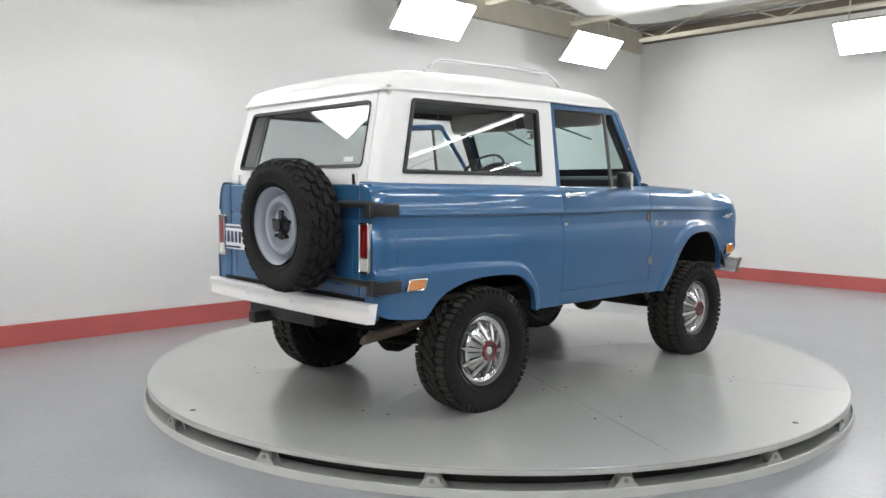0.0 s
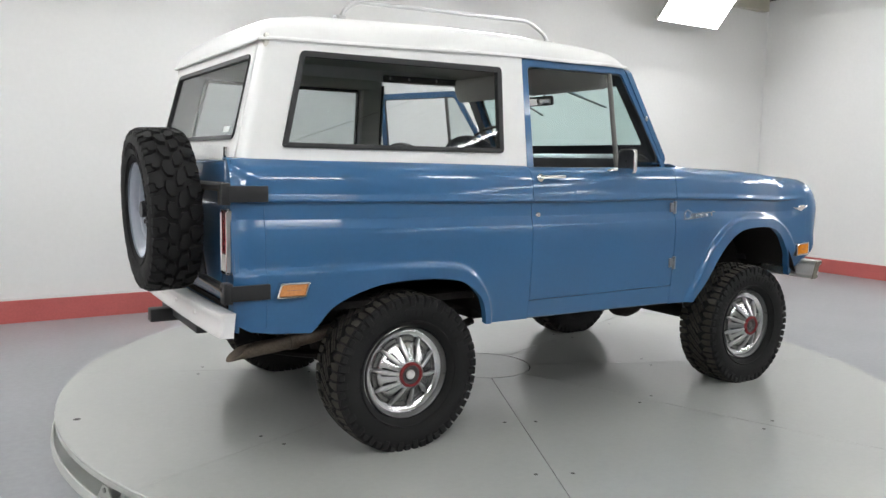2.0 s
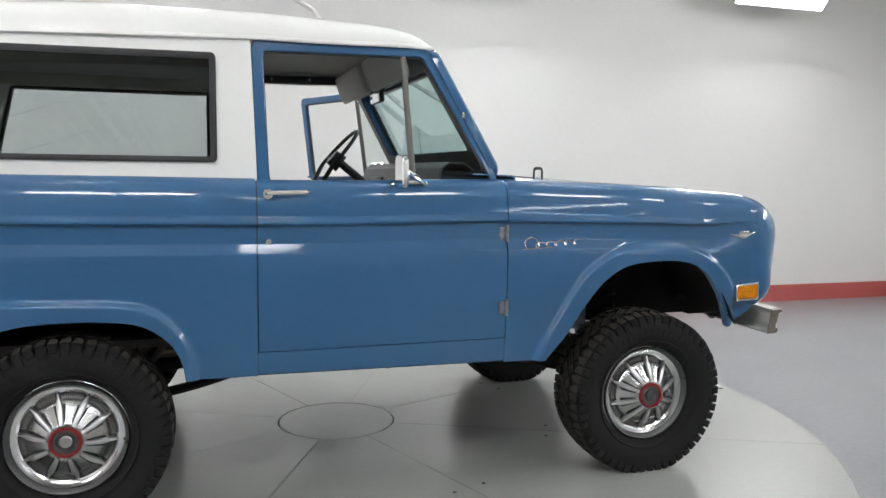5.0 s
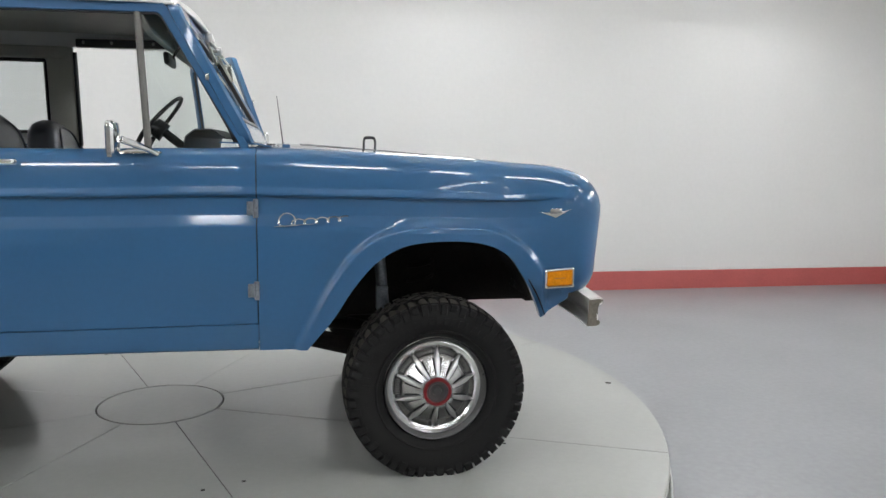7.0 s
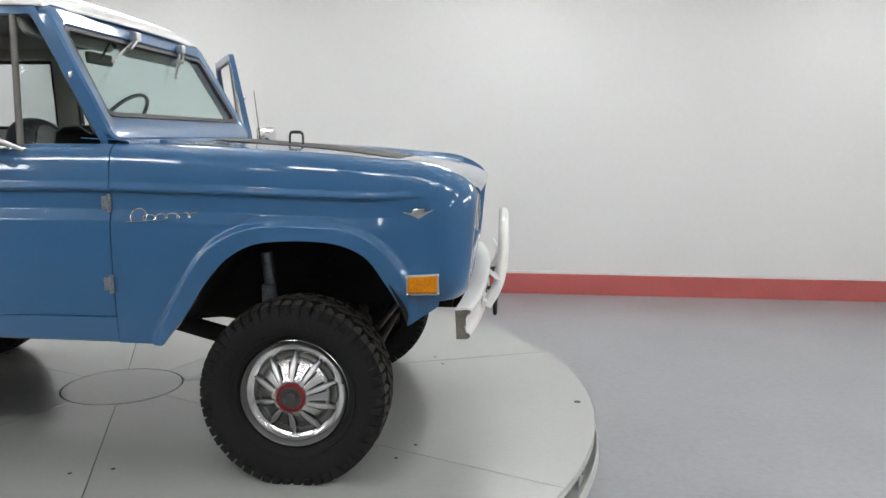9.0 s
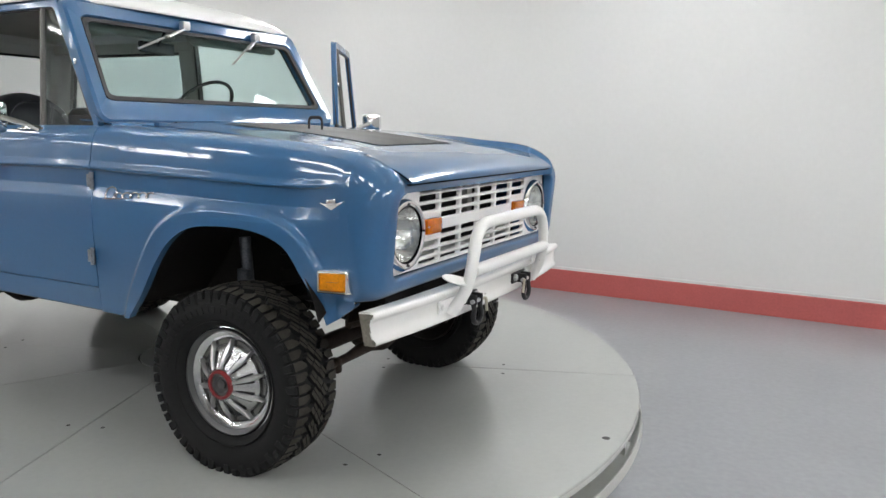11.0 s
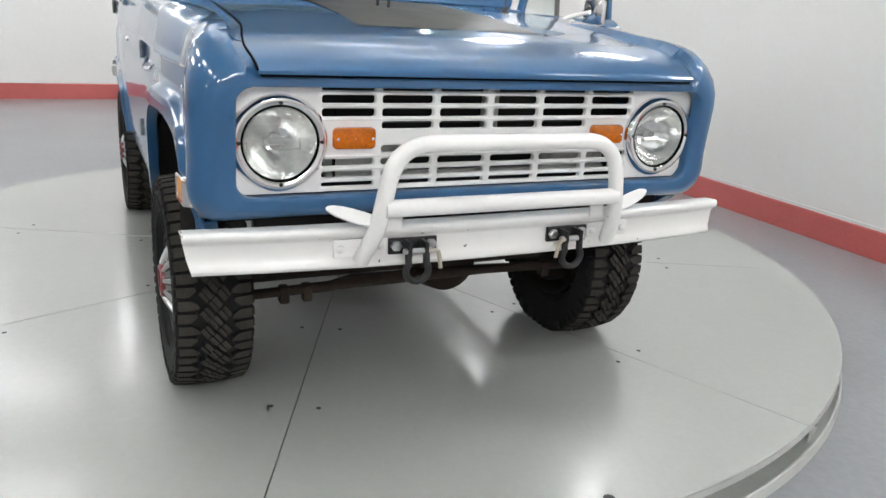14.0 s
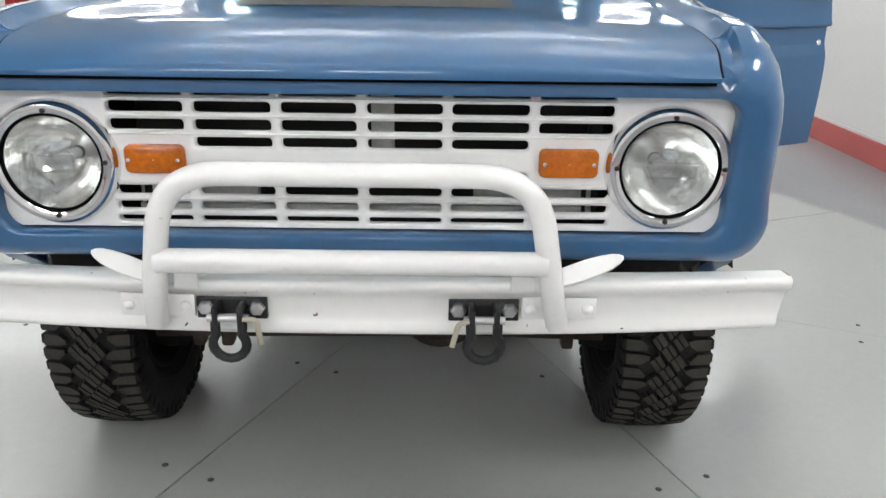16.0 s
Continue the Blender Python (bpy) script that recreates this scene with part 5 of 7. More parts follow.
bmesh.ops.recalc_face_normals(bm, faces=bm.faces[:])
wsf = part("windshield_frame", bm, BLUE, car, "blue folding windshield frame", angle=40)
bm = bmesh.new()
add_grid(bm, [ws_loop(0.728, 0.684, 1.370, 1.768, 0.03, 0.022), ws_loop(0.726, 0.682, 1.372, 1.766, 0.03, 0.030), ws_loop(0.704, 0.660, 1.392, 1.748, 0.03, 0.026), ws_loop(0.703, 0.659, 1.393, 1.747, 0.03, 0.008)], close_u=True)
bmesh.ops.recalc_face_normals(bm, faces=bm.faces[:])
part("windshield_seal", bm, SEAL, wsf)
bm = bmesh.new()
lp = ws_loop(0.710, 0.666, 1.386, 1.754, 0.03, 0.014)
add_prism(bm, lp, (-0.004, 0, 0))
g = part("windshield_glass", bm, GLASS_GREEN, wsf, "green tinted windshield glass")
g.visible_shadow = False
bm = bmesh.new()
add_grid(bm, [ws_loop(0.792, 0.744, 1.296, 1.818, 0.03, -0.008), ws_loop(0.792, 0.744, 1.296, 1.818, 0.03, -0.036), ws_loop(0.716, 0.672, 1.382, 1.756, 0.03, -0.036), ws_loop(0.716, 0.672, 1.382, 1.756, 0.03, -0.028)], close_u=True)
bmesh.ops.recalc_face_normals(bm, faces=bm.faces[:])
part("inner_trim", bm, VINYL, wsf, "dark trim inside the windshield frame", angle=40)
for y0, y1, z1 in ((-0.123, -0.492, 1.621), (0.386, 0.098, 1.592)):
    bm = bmesh.new()
    a = ws(y0, 1.775, 0.055)
    add_box(bm, ws(y0, 1.785, 0.05), (0.035, 0.045, 0.035), bev=0.006)
    m = ws((y0 * 0.6 + y1 * 0.4), (1.775 * 0.6 + z1 * 0.4), 0.065)
    add_tube(bm, [a, m], 0.005, 8)
    wp = part("wiper_arm", bm, BRUSHED, wsf, "satin wiper arm")
    bm = bmesh.new()
    d = (ws(y1, z1, 0) - ws(y0, 1.775, 0)) * 0.42
    p = ws((y0 * 0.6 + y1 * 0.4), (1.775 * 0.6 + z1 * 0.4), 0.038)
    add_tube(bm, [p - d * 0.75, p + d * 1.25], 0.0065, 6)
    add_box(bm, p + Vector((0.012, 0, 0)), (0.03, 0.014, 0.014), bev=0.003)
    part("wiper_blade", bm, DULL, wp)
for y in (-0.37, 0.40):
    bm = bmesh.new()
    tip = Matrix.Translation((0.085, y, 1.790)) @ Matrix.Rotation(radians(-24), 4, "Y")
    rows = []
    for d, k in ((-0.014, 0.02), (-0.014, 0.0), (-0.009, -0.008), (0.009, -0.008), (0.014, 0.0), (0.014, 0.02)):
        rows.append([tip @ Vector((d, u, v)) for u, v in rrect(-0.33 + k, 0.33 - k, -0.062 + k, 0.062 - k, 0.035 - k * 0.5)])
    add_grid(bm, rows, close_u=True)
    for r in (rows[0], rows[-1]):
        bm.faces.new([bm.verts.new(v) for v in r])
    bmesh.ops.remove_doubles(bm, verts=bm.verts, dist=1e-5)
    bmesh.ops.recalc_face_normals(bm, faces=bm.faces[:])
    part("sun_visor", bm, VISOR, car, "grey vinyl sun visor")
bm = bmesh.new()
add_tube(bm, [(0.16, -0.14, 1.775), (0.115, -0.15, 1.69)], 0.006, 8)
add_box(bm, (0.105, -0.15, 1.682), (0.022, 0.215, 0.062), Matrix.Rotation(radians(-6), 4, "Y"), bev=0.010)
mr = part("rear_view_mirror", bm, BLACK, car, "black framed rear view mirror")
bm = bmesh.new()
add_box(bm, (0.0935, -0.15, 1.6805), (0.003, 0.200, 0.048), Matrix.Rotation(radians(-6), 4, "Y"), bev=0.001)
part("mirror_glass", bm, CHROME, mr, "silvered mirror glass")

# ---- white hardtop ----


def top_y(z):
    """Half width of the hardtop's side."""
    return lerp_table([(1.28, 0.800), (1.83, 0.752)], z)


def rear_x(z):
    return lerp_table([(1.28, -1.893), (1.80, -1.775), (1.85, -1.765)], z)


QW = round_poly([(-1.718, 1.335), (-0.642, 1.335), (-0.642, 1.777), (-1.624, 1.772)], 0.022, 6)
for s in (-1, 1):
    bm = bmesh.new()
    n = len(QW)
    outer = []
    cx, cz = -1.17, 1.55
    # outer loop of equal count, cast from the middle of the pane
    box = [(-0.496, 1.284), (-0.512, 1.833), (rear_x(1.822) + 0.045, 1.822), (rear_x(1.284) + 0.045, 1.284)]
    for qx, qz in QW:
        dx, dz = qx - cx, qz - cz
        best = 9
        for (ax, az), (bx, bz) in zip(box, box[1:] + box[:1]):
            ex, ez = bx - ax, bz - az
            det = dx * (-ez) + ex * dz
            if abs(det) < 1e-9:
                continue
            t = ((ax - cx) * (-ez) + ex * (az - cz)) / det
            u = (dx * (az - cz) - dz * (ax - cx)) / det
            if t > 0 and -1e-6 <= u <= 1 + 1e-6:
                best = min(best, t)
        outer.append((cx + dx * best, cz + dz * best))
    for bxz in box:
        kk = min(range(n), key=lambda i: (outer[i][0] - bxz[0]) ** 2 + (outer[i][1] - bxz[1]) ** 2)
        outer[kk] = bxz
    P = lambda x, z, d=0.0: Vector((x, s * (top_y(z) + d), z))
    rows = [[P(*q) for q in outer], [P(*(0.5 * (a + b) for a, b in zip(o, q))) for o, q in zip(outer, QW)], [P(*q) for q in QW], [P(x, z, -0.03) for x, z in QW]]
    add_grid(bm, rows, close_u=True)
    face_out(bm, (0, s, 0))
    part("hardtop_side", bm, WHITE_TOP, car, "white hardtop side", thick=0.004, angle=40)
    bm = bmesh.new()
    add_box(bm, (-0.572, s * 0.740, 1.555), (0.130, 0.03, 0.54), Matrix.Rotation(radians(s * 5.4), 4, "X"), bev=0.01)
    part("hardtop_pillar", bm, LINER, car, "grey inner door pillar")
    bm = bmesh.new()
    add_box(bm, (-0.498, s * 0.742, 1.545), (0.016, 0.034, 0.52), Matrix.Rotation(radians(s * 5.4), 4, "X"), bev=0.005)
    part("door_weatherstrip", bm, SEAL, car, "black rubber weatherstrip")
    # seal and pane
    q1 = round_poly([(-1.723, 1.331), (-0.638, 1.331), (-0.638, 1.781), (-1.627, 1.776)], 0.022, 6)
    q2 = shrink(QW, 0.020)
    bm = bmesh.new()
    rows = [[P(x, z, 0.002) for x, z in q1], [P(x, z, 0.010) for x, z in q1], [P(x, z, 0.012) for x, z in shrink(q1, 0.006)], [P(x, z, 0.008) for x, z in q2], [P(x, z, -0.02) for x, z in q2]]
    add_grid(bm, rows, close_u=True)
    bmesh.ops.recalc_face_normals(bm, faces=bm.faces[:])
    sl = part("quarter_window_seal", bm, SEAL, car, "black rubber window seal", angle=50)
    bm = bmesh.new()
    add_prism(bm, [P(x, z, 0.0) for x, z in shrink(QW, 0.016)], (0, -s * 0.004, 0))
    g = part("quarter_glass", bm, GLASS_SMOKE, sl, "clear quarter window glass")
    g.visible_shadow = False
    # rear corner posts of the top
    bm = bmesh.new()
    rows = []
    for z in (1.284, 1.45, 1.62, 1.75, 1.822):
        x0 = rear_x(z)
        rows.append([Vector((x, s * y, z)) for x, y in ((x0 + 0.047, top_y(z)), (x0 + 0.03, top_y(z) - 0.001), (x0 + 0.014, top_y(z) - 0.008), (x0 + 0.004, top_y(z) - 0.022), (x0, top_y(z) - 0.045), (x0 + 0.001, top_y(z) - 0.085), (x0 + 0.03, top_y(z) - 0.088))])
    add_grid(bm, rows)
    face_out(bm, (-1, s, 0))
    part("rear_post", bm, WHITE_TOP, car, thick=0.004, angle=40)

# rear hatch with its window
HB, HT = 0.700, 0.655
hat_out = [(-HB - 0.008, 1.290), (HB + 0.008, 1.290), (HT + 0.008, 1.815), (-HT - 0.008, 1.815)]
hat_in = [(-HB + 0.045, 1.368), (HB - 0.045, 1.368), (HT - 0.030, 1.760), (-HT + 0.030, 1.760)]
HP = lambda y, z, d=0.0: Vector((rear_x(z) - 0.004 - d, y, z))
bm = bmesh.new()
ho, hi = round_poly(hat_out, 0.02), round_poly(hat_in, 0.04)
add_grid(bm, [[HP(y, z, -0.03) for y, z in ho], [HP(y, z) for y, z in ho], [HP(y, z) for y, z in hi], [HP(y, z, -0.03) for y, z in hi]], close_u=True, close_v=True)
bmesh.ops.recalc_face_normals(bm, faces=bm.faces[:])
hatch = part("rear_hatch", bm, WHITE_TOP, car, "white rear hatch", angle=40, bevel=0.003)
bm = bmesh.new()
h1, h2 = round_poly(shrink(hat_in, -0.004), 0.042), round_poly(shrink(hat_in, 0.018), 0.03)
add_grid(bm, [[HP(y, z, 0.0) for y, z in h1], [HP(y, z, 0.008) for y, z in h1], [HP(y, z, 0.006) for y, z in h2], [HP(y, z, -0.02) for y, z in h2]], close_u=True)
bmesh.ops.recalc_face_normals(bm, faces=bm.faces[:])
part("hatch_seal", bm, SEAL, hatch, angle=50)
bm = bmesh.new()
add_prism(bm, [HP(y, z, -0.004) for y, z in round_poly(shrink(hat_in, 0.012), 0.03)], (0.004, 0, 0))
g = part("hatch_glass", bm, GLASS_SMOKE, hatch, "clear rear window glass")
g.visible_shadow = False
bm = bmesh.new()
add_box(bm, HP(-0.52, 1.415, 0.0015), (0.001, 0.085, 0.028), Matrix.Rotation(radians(12), 4, "Y"))
st = part("window_sticker", bm, PLATE, hatch, "small pale sticker")
for s in (-1, 1):
    bm = bmesh.new()
    add_box(bm, HP(s * 0.62, 1.31, 0.008), (0.02, 0.03, 0.04), bev=0.003)
    part("hatch_latch", bm, CHROME, hatch)

# roof with a rolled edge and drip lip
bm = bmesh.new()
EDGE_Z = [(-1.80, 1.806), (-0.5, 1.833), (0.05, 1.830), (0.25, 1.826)]


def roof_point(u, v):
    """u along (0 rear, 1 front), v across (-1 to 1)."""
    x = -1.795 + (0.250 + 1.795) * u
    w = 0.762 - 0.006 * u
    ez = lerp_table(EDGE_Z, x)
    rise = lerp_table([(-1.795, 0.0), (-1.785, 0.045), (-1.76, 0.080), (-1.70, 0.108), (-1.55, 0.134), (-1.0, 0.146), (-0.4, 0.134), (-0.05, 0.114), (0.10, 0.088), (0.19, 0.054), (0.235, 0.026), (0.250, 0.0)], x)
    a = abs(v)
    side = lerp_table([(0.0, 1.0), (0.5, 0.96), (0.75, 0.89), (0.86, 0.80), (0.93, 0.66), (0.97, 0.46), (0.99, 0.27), (1.0, 0.0)], a)
    # the roof is narrower at its very ends, for round corners
    pull = 0.02 * sstep((u - 0.93) / 0.07) + 0.03 * sstep((0.03 - u) / 0.03)
    xx = x - 0.05 * sstep((u - 0.9) / 0.1) * a ** 3
    return Vector((xx, v * (w - pull), ez + rise * side))


us = [0, 0.002, 0.005, 0.01, 0.018, 0.03, 0.05, 0.08] + [0.12 + 0.76 * k / 20 for k in range(21)] + [0.91, 0.935, 0.955, 0.97, 0.985, 0.993, 1.0]
vs_ = [-1, -0.995, -0.985, -0.97, -0.95, -0.93, -0.9, -0.86, -0.8] + [-0.7 + 1.4 * k / 14 for k in range(15)] + [0.8, 0.86, 0.9, 0.93, 0.95, 0.97, 0.985, 0.995, 1]
add_grid(bm, [[roof_point(u, v) for v in vs_] for u in us])
face_out(bm, (0, 0, 1))
roof = part("roof", bm, WHITE_TOP, car, "white hardtop roof", thick=0.012, angle=50)
# drip lip round the roof
bm = bmesh.new()
edge = [roof_point(u, -1) for u in us] + [roof_point(1, v) for v in vs_[1:]] + [roof_point(u, 1) for u in us[::-1][1:]] + [roof_point(0, v) for v in vs_[::-1][1:-1]]
cen = Vector((-0.8, 0, 0))
rows = []
for p in edge:
    o = Vector((p.x - cen.x, p.y * 2.4, 0)).normalized()
    rows.append([p + Vector((0, 0, 0.006)), p + o * 0.004 + Vector((0, 0, 0.003)), p + o * 0.005 - Vector((0, 0, 0.004)), p + o * 0.002 - Vector((0, 0, 0.007)), p - o * 0.012 - Vector((0, 0, 0.006))])
add_grid(bm, rows, close_v=True)
bmesh.ops.recalc_face_normals(bm, faces=bm.faces[:])
part("drip_rail", bm, WHITE_TOP, roof, angle=50)
bm = bmesh.new()
add_grid(bm, [[roof_point(0.02 + 0.95 * i / 12, -0.93 + 1.86 * j / 12) - Vector((0, 0, 0.03)) for j in range(13)] for i in range(13)])
part("headliner", bm, LINER, roof, "grey headliner", thick=0.004)
for s in (-1, 1):
    bm = bmesh.new()
    add_box(bm, (-1.15, s * 0.725, 1.80), (1.25, 0.05, 0.05), bev=0.01)
    part("inner_rail", bm, LINER, roof)
    bm = bmesh.new()
    add_box(bm, (-0.195, s * 0.716, 1.843), (0.59, 0.026, 0.038), bev=0.006)
    hd_ = part("door_header", bm, VINYL, roof, "dark strip over the door opening")
    for x in (-0.45, -0.31, -0.10, 0.06):
        bm = bmesh.new()
        add_lathe(bm, [(0.0005, 0.0), (0.006, 0.0), (0.008, 0.004)], 10, "y")
        for v in bm.verts:
            v.co = Vector((x + v.co.x, s * (0.700 + v.co.y), 1.845 + v.co.z))
        part("screw", bm, BRUSHED, hd_)
bm = bmesh.new()
add_box(bm, (0.200, 0, 1.808), (0.05, 1.42, 0.036), bev=0.006)
part("windshield_header", bm, BLUE, roof, "blue strip over the windshield")
# roof rack of bent chrome tube
bm = bmesh.new()
for y in (-0.60,):
    add_tube(bm, rounded([(-1.385, y, 1.935), (-1.365, y, 1.978), (-1.30, y, 2.018), (-0.36, y, 2.034), (-0.255, y, 1.978), (-0.235, y, 1.940)], 0.03), 0.010, 10)
rk = part("roof_rack_rail", bm, BRUSHED, roof, "satin tube roof rack")
for x in (-1.388, -0.235):
    for y in (-0.60,):
        bm = bmesh.new()
        add_box(bm, (x, y, 1.938), (0.05, 0.03, 0.02), bev=0.005)
        part("rack_foot", bm, BRUSHED, rk)

# ---- rear: tailgate, lamps, bumper, spare wheel ----
RX = -1.925
bm = bmesh.new()
rows = []
for z in (0.655, 0.668, 0.72, 0.80, 0.95, 1.06, 1.10, 1.112, 1.13, 1.20, 1.26, 1.284, 1.290):
    d = 0.0 if 0.66 < z < 1.285 else -0.012
    d += -0.008 if abs(z - 1.112) < 0.004 else 0
    rows.append([Vector((RX - d, -0.690 + 1.38 * j / 20, z)) for j in range(21)])
add_grid(bm, rows)
face_out(bm, (-1, 0, 0))
tg = part("tailgate", bm, BLUE, car, "blue tailgate", thick=0.03, angle=40)
for s in (-1, 1):
    bm = bmesh.new()
    add_ring(bm, [Vector((RX - 0.003, s * 0.34 + u, v)) for u, v in rrect(-0.30, 0.30, 0.72, 1.04, 0.04)], [Vector((RX - 0.003, s * 0.34 + u, v)) for u, v in rrect(-0.285, 0.285, 0.735, 1.025, 0.03)], (0.002, 0, 0))
    part("stamped_rib", bm, BLUE, tg, bevel=0.001)
bm = bmesh.new()
add_box(bm, (RX - 0.015, 0.05, 1.19), (0.02, 0.16, 0.02), bev=0.006)
part("tailgate_handle", bm, CHROME, tg)
for s in (-1, 1):
    bm = bmesh.new()
    rows = []
    for z in (0.60, 0.66, 0.8, 1.0, 1.1, 1.2, 1.27, 1.292):
        rows.append([Vector((x, s * y, z)) for x, y in ((-1.90, 0.694), (RX, 0.696), (RX - 0.006, 0.71), (RX - 0.008, 0.76), (RX - 0.006, 0.80), (-1.932, half_width(-1.932, z) - 0.004), (-1.92, half_width(-1.92, z) - 0.004))])
    add_grid(bm, rows)
    face_out(bm, (-1, 0, 0))
    part("rear_corner", bm, BLUE, car, "blue rear corner panel", thick=0.004, angle=50)
    # tail lamp
    bm = bmesh.new()
    rows = []
    cy = s * 0.772
    for d, k in ((-0.004, 0.0), (0.016, 0.0), (0.026, -0.003), (0.028, -0.007), (0.024, -0.012), (0.014, -0.013)):
        rows.append([Vector((RX - 0.004 - d, cy + u, 0.972 + v)) for u, v in rrect(-0.045 - k, 0.045 + k, -0.132 - k, 0.132 + k, 0.012)])
    add_grid(bm, rows, close_u=True)
    bmesh.ops.recalc_face_normals(bm, faces=bm.faces[:])
    tlm = part("tail_lamp", bm, CHROME, car, "tall chrome tail lamp")
    for z0, z1, mt, nm in ((-0.118, -0.052, CLEAR_LENS, "reverse_lens"), (-0.050, 0.118, RED_LENS, "red_lens")):
        bm = bmesh.new()
        rows = []
        for d, k in ((0.008, 0.0), (0.022, 0.0), (0.026, -0.004), (0.026, -0.03)):
            rows.append([Vector((RX - 0.004 - d, cy + u, 0.972 + v)) for u, v in rrect(-0.031 - k, 0.031 + k, z0 - k, z1 + k, 0.003 if k > -0.02 else 0.0005)])
        add_grid(bm, rows, close_u=True)
        bmesh.ops.recalc_face_normals(bm, faces=bm.faces[:])
        part(nm, bm, mt, tlm, "red lens" if mt is RED_LENS else "clear lens")
RB = [(-0.05, 0.690, 0), (0.0, 0.692, 0), (0.010, 0.686, 0), (0.012, 0.672, 0), (0.002, 0.660, 0.004), (0.000, 0.640, 0.008), (0.003, 0.612, 0.012), (0.012, 0.596, 0.016), (0.008, 0.584, 0.018), (-0.045, 0.580, 0.02)]
rb = bumper(RB, -1.985, -2.005, 0.865, "rear_bumper", "white painted steel rear bumper", 3.0)
for s in (-1, 1):
    bm = bmesh.new()
    loop = [Vector((-1.985 - d, s * 0.865 * (1 - k), z)) for d, z, k in RB]
    add_prism(bm, loop, (0, -s * 0.005, 0))
    part("bumper_end", bm, WHITE, rb, "white closed bumper end", bevel=0.002)
for y in (0.35, 0.12, -0.15, -0.5):
    bm = bmesh.new()
    add_lathe(bm, [(0.0005, -2.012), (0.010, -2.010), (0.012, -2.004)], 12, "x", (0, y, 0.638))
    part("bumper_bolt", bm, WHITE, rb)
bm = bmesh.new()
add_box(bm, (-1.86, 0, 0.70), (0.16, 1.5, 0.02))
part("rear_crossmember", bm, UNDER, car)
# number plate with plain bars
bm = bmesh.new()
add_box(bm, (RX - 0.016, 0.64, 0.965), (0.008, 0.305, 0.155), bev=0.002)
np_ = part("number_plate", bm, PLATE, car, "white number plate")
for y in (0.545, 0.595, 0.645, 0.695, 0.745):
    bm = bmesh.new()
    add_box(bm, (RX - 0.0215, y, 0.965), (0.003, 0.028, 0.070))
    part("plate_bar", bm, BARS, np_)
for z in (1.025, 0.902):
    bm = bmesh.new()
    add_box(bm, (RX - 0.0215, 0.64, z), (0.003, 0.20, 0.012))
    part("plate_line", bm, BARS, np_)

# ---- wheels ----


def tyre_bm():
    bm = bmesh.new()
    prof = [(0.209, -0.074), (0.215, -0.086), (0.230, -0.103), (0.262, -0.119), (0.296, -0.122), (0.322, -0.117), (0.338, -0.108), (0.343, -0.096), (0.344, -0.05), (0.345, 0.0)]
    prof = prof + [(r, -h) for r, h in prof[::-1][1:]]
    prof.append(prof[0])
    add_lathe(bm, [(r, h * 0.90) for r, h in prof], 72, "y")
    # raised rings on the wall
    for sg in (-1, 1):
        add_lathe(bm, [(0.236, sg * 0.099), (0.238, sg * 0.1040), (0.242, sg * 0.1050), (0.244, sg * 0.1008)], 72, "y")
        for k in range(22):
            a = 2 * math.pi * k / 60 + 0.55
            m = Matrix.Rotation(-a, 4, "Y")
            c = m @ Vector((0.282, sg * 0.1105, 0))
            add_box(bm, c, (0.026, 0.003, 0.014), m)
    bmesh.ops.recalc_face_normals(bm, faces=bm.faces[:])
    return bm


